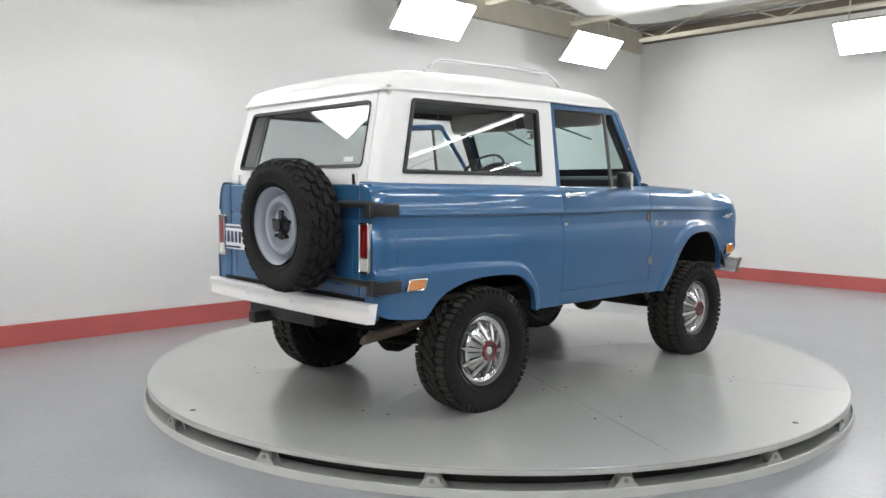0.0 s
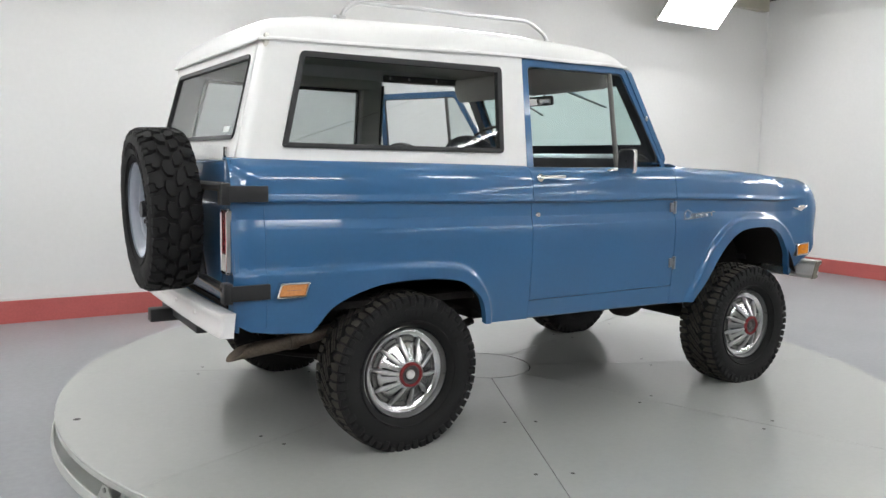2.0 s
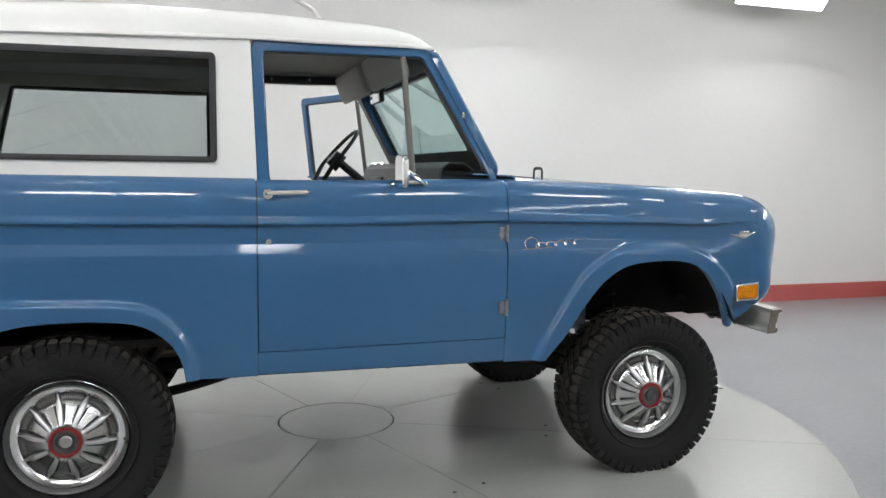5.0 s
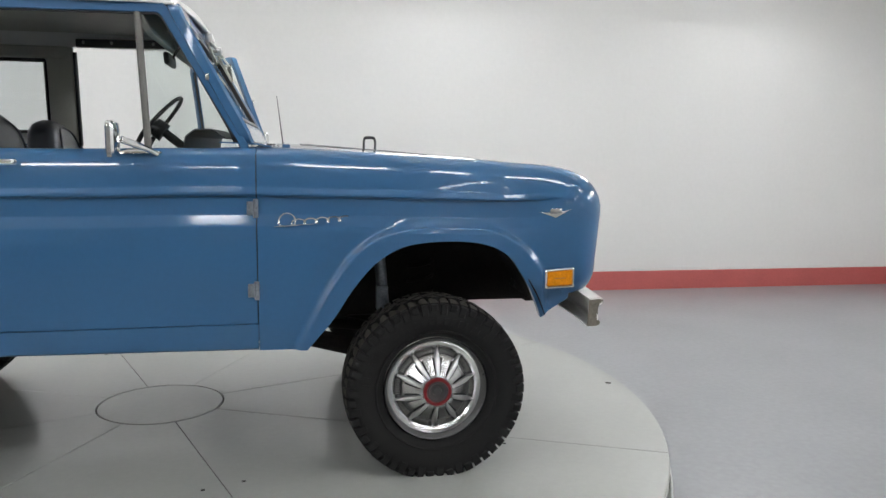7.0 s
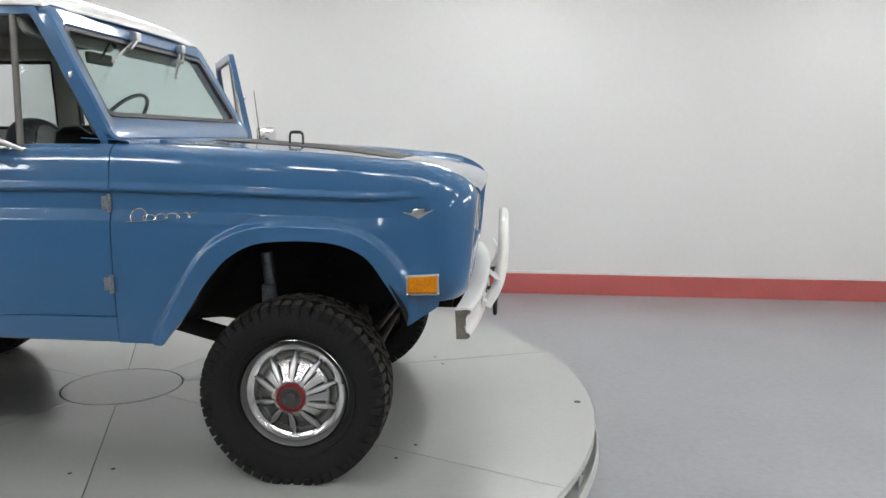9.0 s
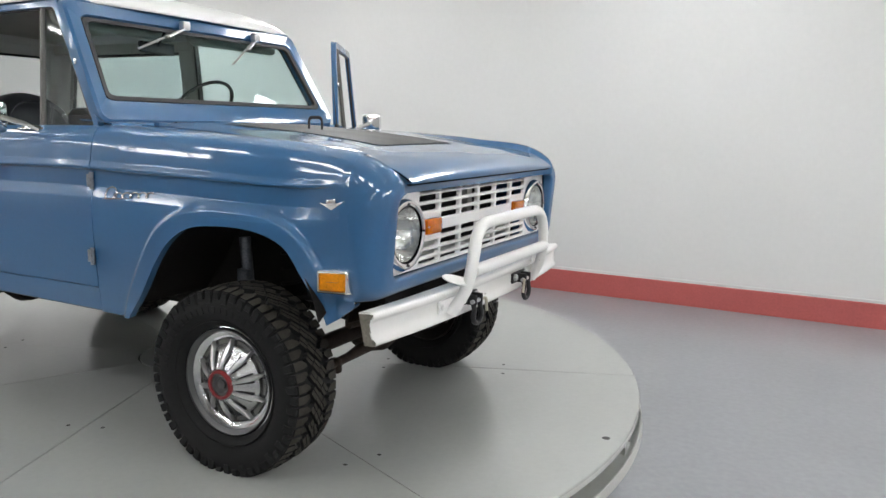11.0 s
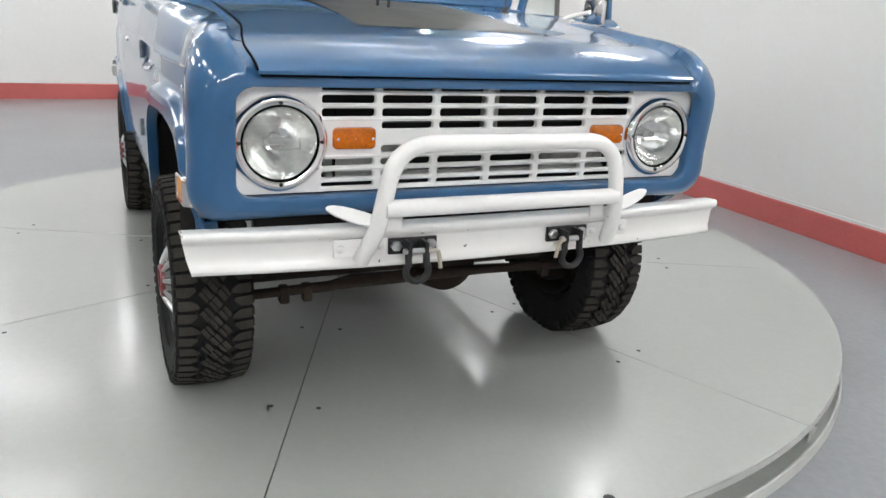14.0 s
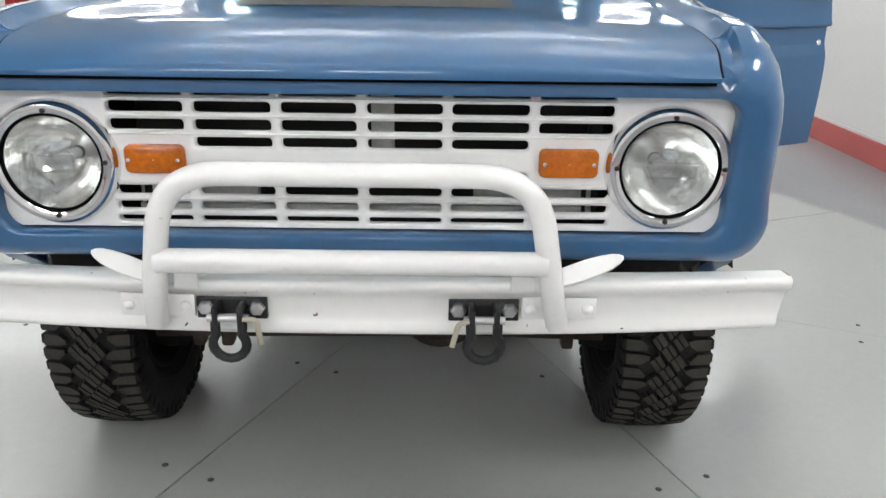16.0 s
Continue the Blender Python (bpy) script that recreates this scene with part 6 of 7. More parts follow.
def tread_bm():
    """A slanted lattice of blocks, each split by a thin sipe, and forked lugs on the shoulders."""
    bm = bmesh.new()
    R = 0.355
    rnd = random.Random(4)
    tops = set()

    def block(poly, r0, r1):
        """A tapered block over a polygon of (along, across) points."""
        cs = sum(p[0] for p in poly) / len(poly)
        cy = sum(p[1] for p in poly) / len(poly)
        loops = []
        for r, k in ((r0, 1.03), (r1, 0.95)):
            lp = []
            for u, v in poly:
                uu, vv = cs + (u - cs) * k, cy + (v - cy) * k
                rr = r - 0.14 * max(0.0, abs(vv) - 0.045)
                lp.append(bm.verts.new((rr * math.cos(uu / R), vv, rr * math.sin(uu / R))))
            loops.append(lp)
        lo, hi = loops
        tops.add(bm.faces.new(hi))
        m = len(poly)
        for i in range(m):
            bm.faces.new((lo[i], lo[(i + 1) % m], hi[(i + 1) % m], hi[i]))

    n = 36
    pitch = 2 * math.pi * R / n
    q = 0.0245
    for k in range(n):
        for j in (-1, 0, 1):
            c = (k + (0.5 if j % 2 else 0.0) + rnd.uniform(-0.03, 0.03)) * pitch
            du, dv = pitch * 0.5 * 0.86, q * rnd.uniform(0.82, 0.88)
            p = [Vector((c - du, j * q)), Vector((c + 0.006, j * q - dv)), Vector((c + du, j * q)), Vector((c - 0.006, j * q + dv))]
            cut_at = rnd.choice((0.42, 0.5, 0.58))
            gap = (p[2] - p[1]).normalized() * 0.0016
            a, b = p[1].lerp(p[2], cut_at), p[0].lerp(p[3], cut_at)
            h = 0.3630 + rnd.uniform(-0.0005, 0.0005)
            block([p[0], p[1], a - gap, b - gap], 0.341, h)
            block([b + gap, a + gap, p[2], p[3]], 0.341, h)
    n = 27
    pitch = 2 * math.pi * R / n
    for k in range(n):
        for sg in (-1, 1):
            o = (k + (0.5 if sg > 0 else 0.0)) * pitch
            for t, tip, out in ((-0.25, 0.050, 0.105), (0.25, 0.043, 0.102)):
                c = o + t * pitch
                d = -math.copysign(0.007, t)
                w = 0.198 * pitch
                poly = [(c - w * 0.25 + d, sg * tip), (c + w * 0.45 + d, sg * (tip + 0.003)), (c + w * 0.95, sg * (tip + 0.022)), (c + w, sg * out), (c - w, sg * out), (c - w * 0.95, sg * (tip + 0.019))]
                block(poly, 0.336, 0.3625)
                m = Matrix.Rotation(-c / R, 4, "Y")
                long = 0.044 if t > 0 else 0.028
                add_box(bm, m @ Vector((0.349 - long / 2, sg * 0.1035, 0)), (long, 0.013, w * 1.75), m, bev=0.003, seg=1)
    for f in bm.faces:
        f.material_index = 0 if f in tops else 1
    bmesh.ops.recalc_face_normals(bm, faces=bm.faces[:])
    return bm


def mud_tread_bm():
    """Large hooked blocks of the spare's mud tyre."""
    bm = bmesh.new()
    n, R = 25, 0.350
    pitch = 2 * math.pi * R / n
    rnd = random.Random(11)

    def block(poly, r1):
        cu, cv = sum(p[0] for p in poly) / len(poly), sum(p[1] for p in poly) / len(poly)
        loops = []
        for r, k in ((0.334, 1.04), (r1, 0.93)):
            lp = []
            for u, v in poly:
                uu, vv = cu + (u - cu) * k, cv + (v - cv) * k
                rr = r - 0.9 * max(0.0, abs(vv) - 0.072) ** 1.15
                lp.append(bm.verts.new((rr * math.cos(uu / R), vv, rr * math.sin(uu / R))))
            loops.append(lp)
        lo, hi = loops
        bm.faces.new(hi)
        for i in range(len(poly)):
            bm.faces.new((lo[i], lo[(i + 1) % len(poly)], hi[(i + 1) % len(poly)], hi[i]))

    for k in range(n):
        for sg in (-1, 1):
            o = (k + (0.5 if sg > 0 else 0.0)) * pitch
            w = pitch * 0.41
            h = 0.352 + rnd.uniform(-0.0008, 0.0008)
            block([(o - w, sg * 0.006), (o - w * 0.1, sg * 0.002), (o + w * 0.85, sg * 0.012), (o + w, sg * 0.036), (o + w * 0.3, sg * 0.044), (o - w * 0.5, sg * 0.038), (o - w * 0.95, sg * 0.026)], h)
            block([(o + w * 0.1, sg * 0.050), (o + w * 1.45, sg * 0.043), (o + w * 1.75, sg * 0.060), (o + w * 1.6, sg * 0.100), (o + w * 0.75, sg * 0.102), (o + w * 0.62, sg * 0.080), (o + w * 0.15, sg * 0.078), (o - w * 0.05, sg * 0.066)], h)
            block([(o - w * 0.25, sg * 0.070), (o + w * 0.05, sg * 0.084), (o + w * 0.45, sg * 0.086), (o + w * 0.5, sg * 0.101), (o - w * 0.35, sg * 0.100)], h - 0.002)
    bmesh.ops.recalc_face_normals(bm, faces=bm.faces[:])
    return bm


def cap_bm():
    bm = bmesh.new()
    # dished cap with a cone in the middle; -y is outside
    add_lathe(bm, [(0.131, -0.074), (0.130, -0.090), (0.124, -0.096), (0.100, -0.112), (0.075, -0.130), (0.062, -0.141), (0.055, -0.144), (0.046, -0.144)], 60, "y")
    bmesh.ops.recalc_face_normals(bm, faces=bm.faces[:])
    return bm


def ring_bm():
    bm = bmesh.new()
    add_lathe(bm, [(0.206, -0.086), (0.207, -0.096), (0.203, -0.104), (0.197, -0.107), (0.192, -0.103), (0.190, -0.096), (0.184, -0.094), (0.174, -0.097), (0.164, -0.094), (0.157, -0.088), (0.152, -0.084), (0.151, -0.070)], 72, "y")
    bmesh.ops.recalc_face_normals(bm, faces=bm.faces[:])
    return bm


def fin_bm():
    """A wide raised petal of the cap."""
    bm = bmesh.new()
    loop = []
    for r, h, w in ((0.058, -0.143, 0.0070), (0.075, -0.136, 0.0080), (0.10, -0.122, 0.0095), (0.118, -0.1085, 0.0100), (0.128, -0.1015, 0.0085), (0.134, -0.097, 0.0055), (0.145, -0.092, 0.0035), (0.153, -0.088, 0.0030)):
        loop.append([Vector((r, h + 0.016, -w * 1.08)), Vector((r, h - 0.001, -w)), Vector((r, h - 0.006, -w * 0.72)), Vector((r, h - 0.008, 0)), Vector((r, h - 0.006, w * 0.72)), Vector((r, h - 0.001, w)), Vector((r, h + 0.016, w * 1.08))])
    add_grid(bm, loop)
    face_out(bm, (0, -1, 0))
    return bm


def slot_bm():
    """The dark joint along both edges of a petal."""
    bm = bmesh.new()
    for sg in (-1, 1):
        pts = []
        for r, h, w in ((0.066, -0.1375, 0.0075), (0.085, -0.1235, 0.0088), (0.10, -0.1125, 0.0097), (0.118, -0.1003, 0.0102)):
            pts.append([Vector((r, h - 0.0035, sg * (w - 0.002))), Vector((r, h - 0.0035, sg * (w + 0.0025 + (r - 0.066) * 0.11)))])
        add_grid(bm, pts)
    face_out(bm, (0, -1, 0))
    return bm


def comb_bm():
    """Fine grilles between the fins near the rim."""
    bm = bmesh.new()
    for k in range(9):
        a = radians(-11 + 22 * k / 8)
        m = Matrix.Rotation(-a, 4, "Y")
        add_box(bm, m @ Vector((0.141, -0.073, 0)), (0.018, 0.006, 0.0022), m)
    return bm


def rim_bm(disc):
    bm = bmesh.new()
    add_lathe(bm, [(0.203, -0.092), (0.205, -0.084), (0.196, -0.078), (0.186, -0.060), (0.180, -0.02), (0.170, 0.0), (0.165, 0.04), (0.196, 0.080), (0.205, 0.088), (0.200, 0.094)], 60, "y")
    if disc:
        add_lathe(bm, [(0.187, -0.060), (0.178, -0.030), (0.170, -0.014), (0.163, -0.012), (0.158, -0.020), (0.152, -0.048), (0.147, -0.056), (0.128, -0.060), (0.120, -0.056), (0.112, -0.030), (0.106, -0.022), (0.096, -0.024), (0.090, -0.034), (0.060, -0.036), (0.052, -0.030), (0.050, 0.02), (0.0005, 0.02)], 60, "y")
    bmesh.ops.recalc_face_normals(bm, faces=bm.faces[:])
    return bm


made = {}
TYRE_WIDE = 1.10
SINK = Matrix.Translation((0, 0.025, 0)) @ Matrix.Diagonal((1.065, 1.0, 1.065, 1.0))    # the cap sits back in the wheel


def wheel(loc, turn, spin, kind, name="wheel", label="chrome capped wheel with an all-terrain tyre"):
    m = Matrix.Translation(loc) @ turn @ Matrix.Rotation(radians(spin), 4, "Y")
    if not made:
        made["rim"] = part("wheel", rim_bm(False), COMB_DARK, car, label, matrix=m)
        w = made["rim"]
        tb, db = tyre_bm(), tread_bm()
        for v in list(tb.verts) + list(db.verts):
            v.co.y *= TYRE_WIDE
        made["tyre"] = part("tyre", tb, RUBBER, w, "black all-terrain tyre", angle=50)
        made["tread"] = part("tread", db, TREAD, w, "dusty chunky tread", angle=25)
        made["tread"].data.materials.append(RUBBER)
        made["ring"] = part("trim_ring", ring_bm(), RING_METAL, w, "polished trim ring", matrix=SINK)
        made["cap"] = part("hubcap", cap_bm(), CAP_METAL, w, "satin hubcap", matrix=SINK)
        bm = bmesh.new()
        add_lathe(bm, [(0.153, -0.078), (0.145, -0.070), (0.138, -0.070), (0.129, -0.076)], 60, "y")
        bmesh.ops.recalc_face_normals(bm, faces=bm.faces[:])
        made["band"] = part("cap_band", bm, COMB_DARK, w, "dark grey cap band", matrix=SINK)
        for k in range(10):
            mm = SINK @ Matrix.Rotation(radians(36 * k), 4, "Y")
            if k == 0:
                made["fin"] = part("fin", fin_bm(), BRUSHED, w, "satin raised petal", matrix=mm)
                made["slot"] = part("slot", slot_bm(), BLACK, w, matrix=mm)
                made["comb"] = part("comb", comb_bm(), DULL, w, matrix=SINK @ Matrix.Rotation(radians(18), 4, "Y"))
            else:
                twin(made["fin"], "fin", w, mm)
                twin(made["slot"], "slot", w, mm)
                twin(made["comb"], "comb", w, SINK @ Matrix.Rotation(radians(36 * k + 18), 4, "Y"))
        bm = bmesh.new()
        add_lathe(bm, [(0.053, -0.140), (0.053, -0.150), (0.050, -0.155), (0.042, -0.155), (0.040, -0.148)], 40, "y")
        bmesh.ops.recalc_face_normals(bm, faces=bm.faces[:])
        made["red"] = part("cap_ring", bm, RED_CAP, w, "red cap ring", matrix=SINK)
        bm = bmesh.new()
        add_lathe(bm, [(0.041, -0.1465), (0.032, -0.146), (0.027, -0.138), (0.018, -0.136), (0.016, -0.144), (0.0005, -0.146)], 32, "y")
        bmesh.ops.recalc_face_normals(bm, faces=bm.faces[:])
        made["emblem"] = part("cap_centre", bm, COMB_DARK, w, "dark hollow hub centre", matrix=SINK)
        bm = bmesh.new()
        add_lathe(bm, [(0.207, 0.084), (0.2065, 0.096), (0.199, 0.0965), (0.190, 0.082), (0.163, 0.040), (0.160, 0.03), (0.0005, 0.03)], 48, "y")
        bmesh.ops.recalc_face_normals(bm, faces=bm.faces[:])
        made["barrel"] = part("inner_barrel", bm, UNDER, w, "grimy inner side of the wheel")
        bm = bmesh.new()
        add_tube(bm, [(0.188, -0.098, 0), (0.186, -0.118, 0)], 0.0045, 8)
        made["valve"] = part("valve", bm, BLACK, w, matrix=SINK)
        return w
    w = twin(made["rim"], name, car, m, label) if kind == "capped" else part(name, rim_bm(True), RIM_GREY, car, label, matrix=m)
    twin(made["barrel"], "inner_barrel", w, Matrix.Identity(4))
    if kind == "bare":
        tb = tyre_bm()
        for v in tb.verts:
            v.co *= 0.975
        part("tyre", tb, RUBBER, w, "black mud-terrain tyre", angle=50)
        part("tread", mud_tread_bm(), RUBBER, w, "worn black hooked tread blocks", angle=25)
        return w
    for k, nm in (("tyre", "tyre"), ("tread", "tread")):
        twin(made[k], nm, w, Matrix.Identity(4))
    if kind == "capped":
        for k, nm in (("ring", "trim_ring"), ("cap", "hubcap"), ("band", "cap_band"), ("red", "cap_ring"), ("emblem", "cap_centre"), ("valve", "valve")):
            twin(made[k], nm, w, SINK)
        for k in range(10):
            mm = SINK @ Matrix.Rotation(radians(36 * k), 4, "Y")
            twin(made["fin"], "fin", w, mm)
            twin(made["slot"], "slot", w, mm)
            twin(made["comb"], "comb", w, SINK @ Matrix.Rotation(radians(36 * k + 18), 4, "Y"))
    return w


WY = 0.752
I4 = Matrix.Identity(4)
FLIP = Matrix.Rotation(math.pi, 4, "Z")
wheel((AXR, -WY, HUBZ), I4, 8, "capped")
wheel((AXF, -0.770, HUBZ), I4, -16, "capped")
wheel((AXR, WY, HUBZ), FLIP, 20, "capped")
wheel((AXF, 0.765, HUBZ), FLIP, 3, "capped")


def settle(w):
    """The car's weight flattens the foot of a tyre and spreads it."""
    centre, m = w.matrix_basis.translation, w.matrix_basis
    for c in w.children:
        if c.name.split(".")[0] not in ("tyre", "tread"):
            continue
        me = c.data.copy()
        for v in me.vertices:
            p = m @ v.co - centre
            r = math.hypot(p.x, p.z)
            down = math.atan2(p.x, -p.z)
            grow = 1 + (0.024 if centre.x > 0 else 0.008) * sstep((r - 0.24) / 0.11) * math.exp(-(down / 0.60) ** 2)
            p.x, p.z = p.x * grow, p.z * grow
            if p.z < -HUBZ:
                p.z = -HUBZ + 0.02 * (p.z + HUBZ)
            v.co = m.inverted() @ (p + centre)
        c.data = me


for ob in [o for o in car.children if o.name.split(".")[0] == "wheel"]:
    settle(ob)
    if ob.matrix_basis.translation.x < 0:
        # the rear caps keep their silver emblem discs
        bm = bmesh.new()
        add_lathe(bm, [(0.0005, -0.1475), (0.017, -0.1475), (0.020, -0.145), (0.020, -0.139)], 28, "y")
        bmesh.ops.recalc_face_normals(bm, faces=bm.faces[:])
        part("cap_emblem", bm, BRUSHED, ob, "silver emblem disc", matrix=SINK)
spare = wheel((-2.100, -0.285, 1.060), Matrix.Rotation(radians(-90), 4, "Z") @ Matrix.Rotation(radians(2.0), 4, "X"), 40, "bare", "spare_wheel", "spare wheel with a pale grey rim and chunky tyre")
bm = bmesh.new()
add_tube(bm, [(-2.10, -0.285, 1.060), (-2.178, -0.285, 1.060)], 0.034, 16)
add_box(bm, (-2.150, -0.285, 1.060), (0.014, 0.15, 0.035), bev=0.004)
add_box(bm, (-2.150, -0.285, 1.060), (0.014, 0.035, 0.15), bev=0.004)
part("spare_hub", bm, BLACK, car, "black spare wheel clamp")
for k in range(5):
    a = radians(72 * k + 20)
    bm = bmesh.new()
    add_tube(bm, [(-2.11, -0.285 + 0.07 * math.cos(a), 1.060 + 0.07 * math.sin(a)), (-2.158, -0.285 + 0.07 * math.cos(a), 1.060 + 0.07 * math.sin(a))], 0.010, 8)
    part("spare_lug", bm, BLACK, car)
# swing carrier: two black arms, an upright and hinge straps on the body side
carrier = bmesh.new()
add_box(carrier, (-1.985, -0.30, 1.068), (0.03, 0.34, 0.10), bev=0.006)
add_tube(carrier, [(-2.0, -0.285, 1.068), (-2.10, -0.285, 1.068)], 0.04, 14)
add_tube(carrier, [(-1.985, -0.42, 1.068), (-1.975, -0.52, 1.19), (-1.975, -0.86, 1.192)], 0.019, 10)
add_tube(carrier, [(-1.985, -0.42, 1.068), (-1.975, -0.52, 0.80), (-1.975, -0.86, 0.793)], 0.019, 10)
add_tube(carrier, [(-1.985, -0.18, 1.068), (-1.978, 0.02, 0.92), (-1.978, 0.22, 0.80)], 0.017, 10)
cr = part("spare_carrier", carrier, BLACK, car, "black tubular spare wheel carrier")
for z, dz in ((1.165, 0.032), (0.777, 0.032)):
    bm = bmesh.new()
    y = half_width(-1.85, z)
    add_box(bm, (-1.885, -(y + 0.006), z), (0.16, 0.014, 0.064), bev=0.003)
    add_box(bm, (-1.972, -(y - 0.02), z), (0.036, 0.060, 0.085), bev=0.005)
    part("hinge_strap", bm, BLACK, cr, "black hinge strap")

# ---- under the car ----
bm = bmesh.new()
for s in (-1, 1):
    rows = []
    for x, z, k in ((-1.80, 0.58, 0.02), (-1.80, 0.58, 1), (0.62, 0.58, 1), (0.80, 0.60, 1), (0.98, 0.655, 1), (1.15, 0.672, 1), (1.72, 0.672, 1), (1.72, 0.672, 0.02)):
        rows.append([Vector((x, s * 0.40 + 0.035 * k * a, z + 0.055 * k * b)) for a, b in ((-1, -1), (1, -1), (1, 1), (-1, 1))])
    add_grid(bm, rows, close_u=True)
bmesh.ops.recalc_face_normals(bm, faces=bm.faces[:])
for x in (-1.75, -0.9, -0.1, 0.7, 1.6):
    add_box(bm, (x, 0, 0.575 if x < 1 else 0.665), (0.08, 0.8, 0.08), bev=0.008)
part("chassis_frame", bm, UNDER, car, "black chassis frame")
bm = bmesh.new()
add_box(bm, (-0.62, 0, 0.665), (2.5, 1.56, 0.03))
part("floor_pan", bm, UNDER, car)
bm = bmesh.new()
add_box(bm, (0.60, 0, 0.95), (0.02, 1.5, 0.62))
part("firewall", bm, UNDER, car)
bm = bmesh.new()
add_box(bm, (1.15, 0, 0.92), (0.80, 0.56, 0.42), bev=0.05)
part("engine_block", bm, UNDER, car)
for x, nm in ((AXF, "front_axle"), (AXR, "rear_axle")):
    bm = bmesh.new()
    add_tube(bm, [(x, -0.66, HUBZ), (x, 0.66, HUBZ)], 0.038, 14)
    add_lathe(bm, [(0.0005, -0.13), (0.07, -0.12), (0.12, -0.07), (0.135, 0), (0.12, 0.07), (0.07, 0.12), (0.0005, 0.13)], 24, "x", (x, 0.16 if x > 0 else -0.05, HUBZ))
    bmesh.ops.recalc_face_normals(bm, faces=bm.faces[:])
    ax = part(nm, bm, RUSTY if x > 0 else UNDER, car, "rusty axle housing")
    for s in (-1, 1):
        bm = bmesh.new()
        add_lathe(bm, [(0.0005, -0.05), (0.13, -0.05), (0.145, 0.0), (0.14, 0.05), (0.0005, 0.05)], 28, "y", (x, s * 0.665, HUBZ))
        bmesh.ops.recalc_face_normals(bm, faces=bm.faces[:])
        part("brake_drum", bm, UNDER, ax)
bm = bmesh.new()
add_tube(bm, [(1.37, -0.64, 0.338), (1.375, -0.36, 0.345), (1.38, -0.28, 0.357), (1.38, 0.25, 0.355), (1.37, 0.62, 0.338)], [0.017, 0.019, 0.026, 0.019, 0.017], 12)
tr = part("tie_rod", bm, RUSTY, car, "rusty steering tie rod")
for y in (-0.52, -0.44, 0.52):
    bm = bmesh.new()
    add_box(bm, (1.37, y, 0.330), (0.045, 0.034, 0.062), bev=0.008)
    part("rod_clamp", bm, RUSTY, tr)
bm = bmesh.new()
add_tube(bm, [(1.42, -0.42, 0.50), (1.40, 0.42, 0.43)], 0.013, 10)
part("drag_link", bm, RUSTY, car)
for s in (-1, 1):
    bm = bmesh.new()
    add_tube(bm, [(0.45, s * 0.38, 0.52), (1.10, s * 0.42, 0.36)], 0.028, 10, squash=1.5)
    part("radius_arm", bm, UNDER, car)
    bm = bmesh.new()
    pts = [Vector((1.17 + 0.055 * math.cos(k * 0.55), s * 0.44 + 0.055 * math.sin(k * 0.55), 0.42 + 0.0056 * k)) for k in range(70)]
    add_tube(bm, pts, 0.008, 6)
    part("coil_spring", bm, UNDER, car)
    bm = bmesh.new()
    add_tube(bm, [(1.02, s * 0.53, 0.40), (0.98, s * 0.53, 0.84)], 0.024, 12)
    add_box(bm, (0.99, s * 0.55, 0.66), (0.05, 0.03, 0.10), bev=0.004)
    part("front_shock", bm, HINGE if s < 0 else UNDER, car, "grey front shock absorber")
    bm = bmesh.new()
    pts = [Vector((-1.168 + d, s * 0.46, 0.36 + 0.10 * (d / 0.6) ** 2)) for d in [-0.6 + 1.2 * k / 16 for k in range(17)]]
    add_tube(bm, pts, 0.026, 8, squash=0.8)
    add_box(bm, (-1.168, s * 0.46, 0.36), (0.16, 0.09, 0.09), bev=0.006)
    part("leaf_spring", bm, UNDER, car)
    bm = bmesh.new()
    add_tube(bm, [(-1.05, s * 0.55, 0.34), (-0.82, s * 0.50, 0.66)], 0.024, 10)
    part("rear_shock", bm, BLACK, car)
bm = bmesh.new()
add_tube(bm, [(-1.05, -0.05, HUBZ + 0.02), (-0.25, 0.02, 0.50)], 0.03, 12)
add_tube(bm, [(1.05, 0.16, HUBZ + 0.02), (0.05, 0.12, 0.48)], 0.026, 12)
part("drive_shaft", bm, UNDER, car)
bm = bmesh.new()
add_box(bm, (0.95, 0.0, 0.60), (0.55, 0.34, 0.22), bev=0.05)
part("oil_pan", bm, UNDER, car)
bm = bmesh.new()
add_box(bm, (-0.05, 0.02, 0.50), (0.62, 0.34, 0.24), bev=0.04)
part("transmission", bm, UNDER, car)
bm = bmesh.new()
add_box(bm, (-0.12, 0.36, 0.47), (0.5, 0.34, 0.13), bev=0.05)
part("fuel_tank", bm, UNDER, car)
bm = bmesh.new()
add_tube(bm, rounded([(-0.6, -0.30, 0.53), (-1.0, -0.52, 0.58), (-1.40, -0.60, 0.525), (-1.62, -0.655, 0.505), (-1.90, -0.70, 0.488)], 0.1), 0.031, 14)
add_tube(bm, [(-1.62, -0.655, 0.505), (-1.66, -0.66, 0.503)], 0.037, 14)
for v in bm.verts:
    if v.co.x < -1.80:
        v.co.x += 1.3 * (v.co.z - 0.488)
        v.co.y += (v.co.y + 0.70) * 0.35
part("exhaust_pipe", bm, PIPE, car, "tarnished exhaust tail pipe")
bm = bmesh.new()
add_box(bm, (-1.93, 0.05, 0.53), (0.05, 0.72, 0.07), bev=0.006)
add_box(bm, (-1.99, 0.20, 0.505), (0.14, 0.075, 0.065), bev=0.005)
add_box(bm, (-1.90, -0.28, 0.55), (0.10, 0.02, 0.10), bev=0.003)
add_box(bm, (-1.90, 0.38, 0.55), (0.10, 0.02, 0.10), bev=0.003)
part("tow_hitch", bm, BLACK, car, "black tow hitch receiver")

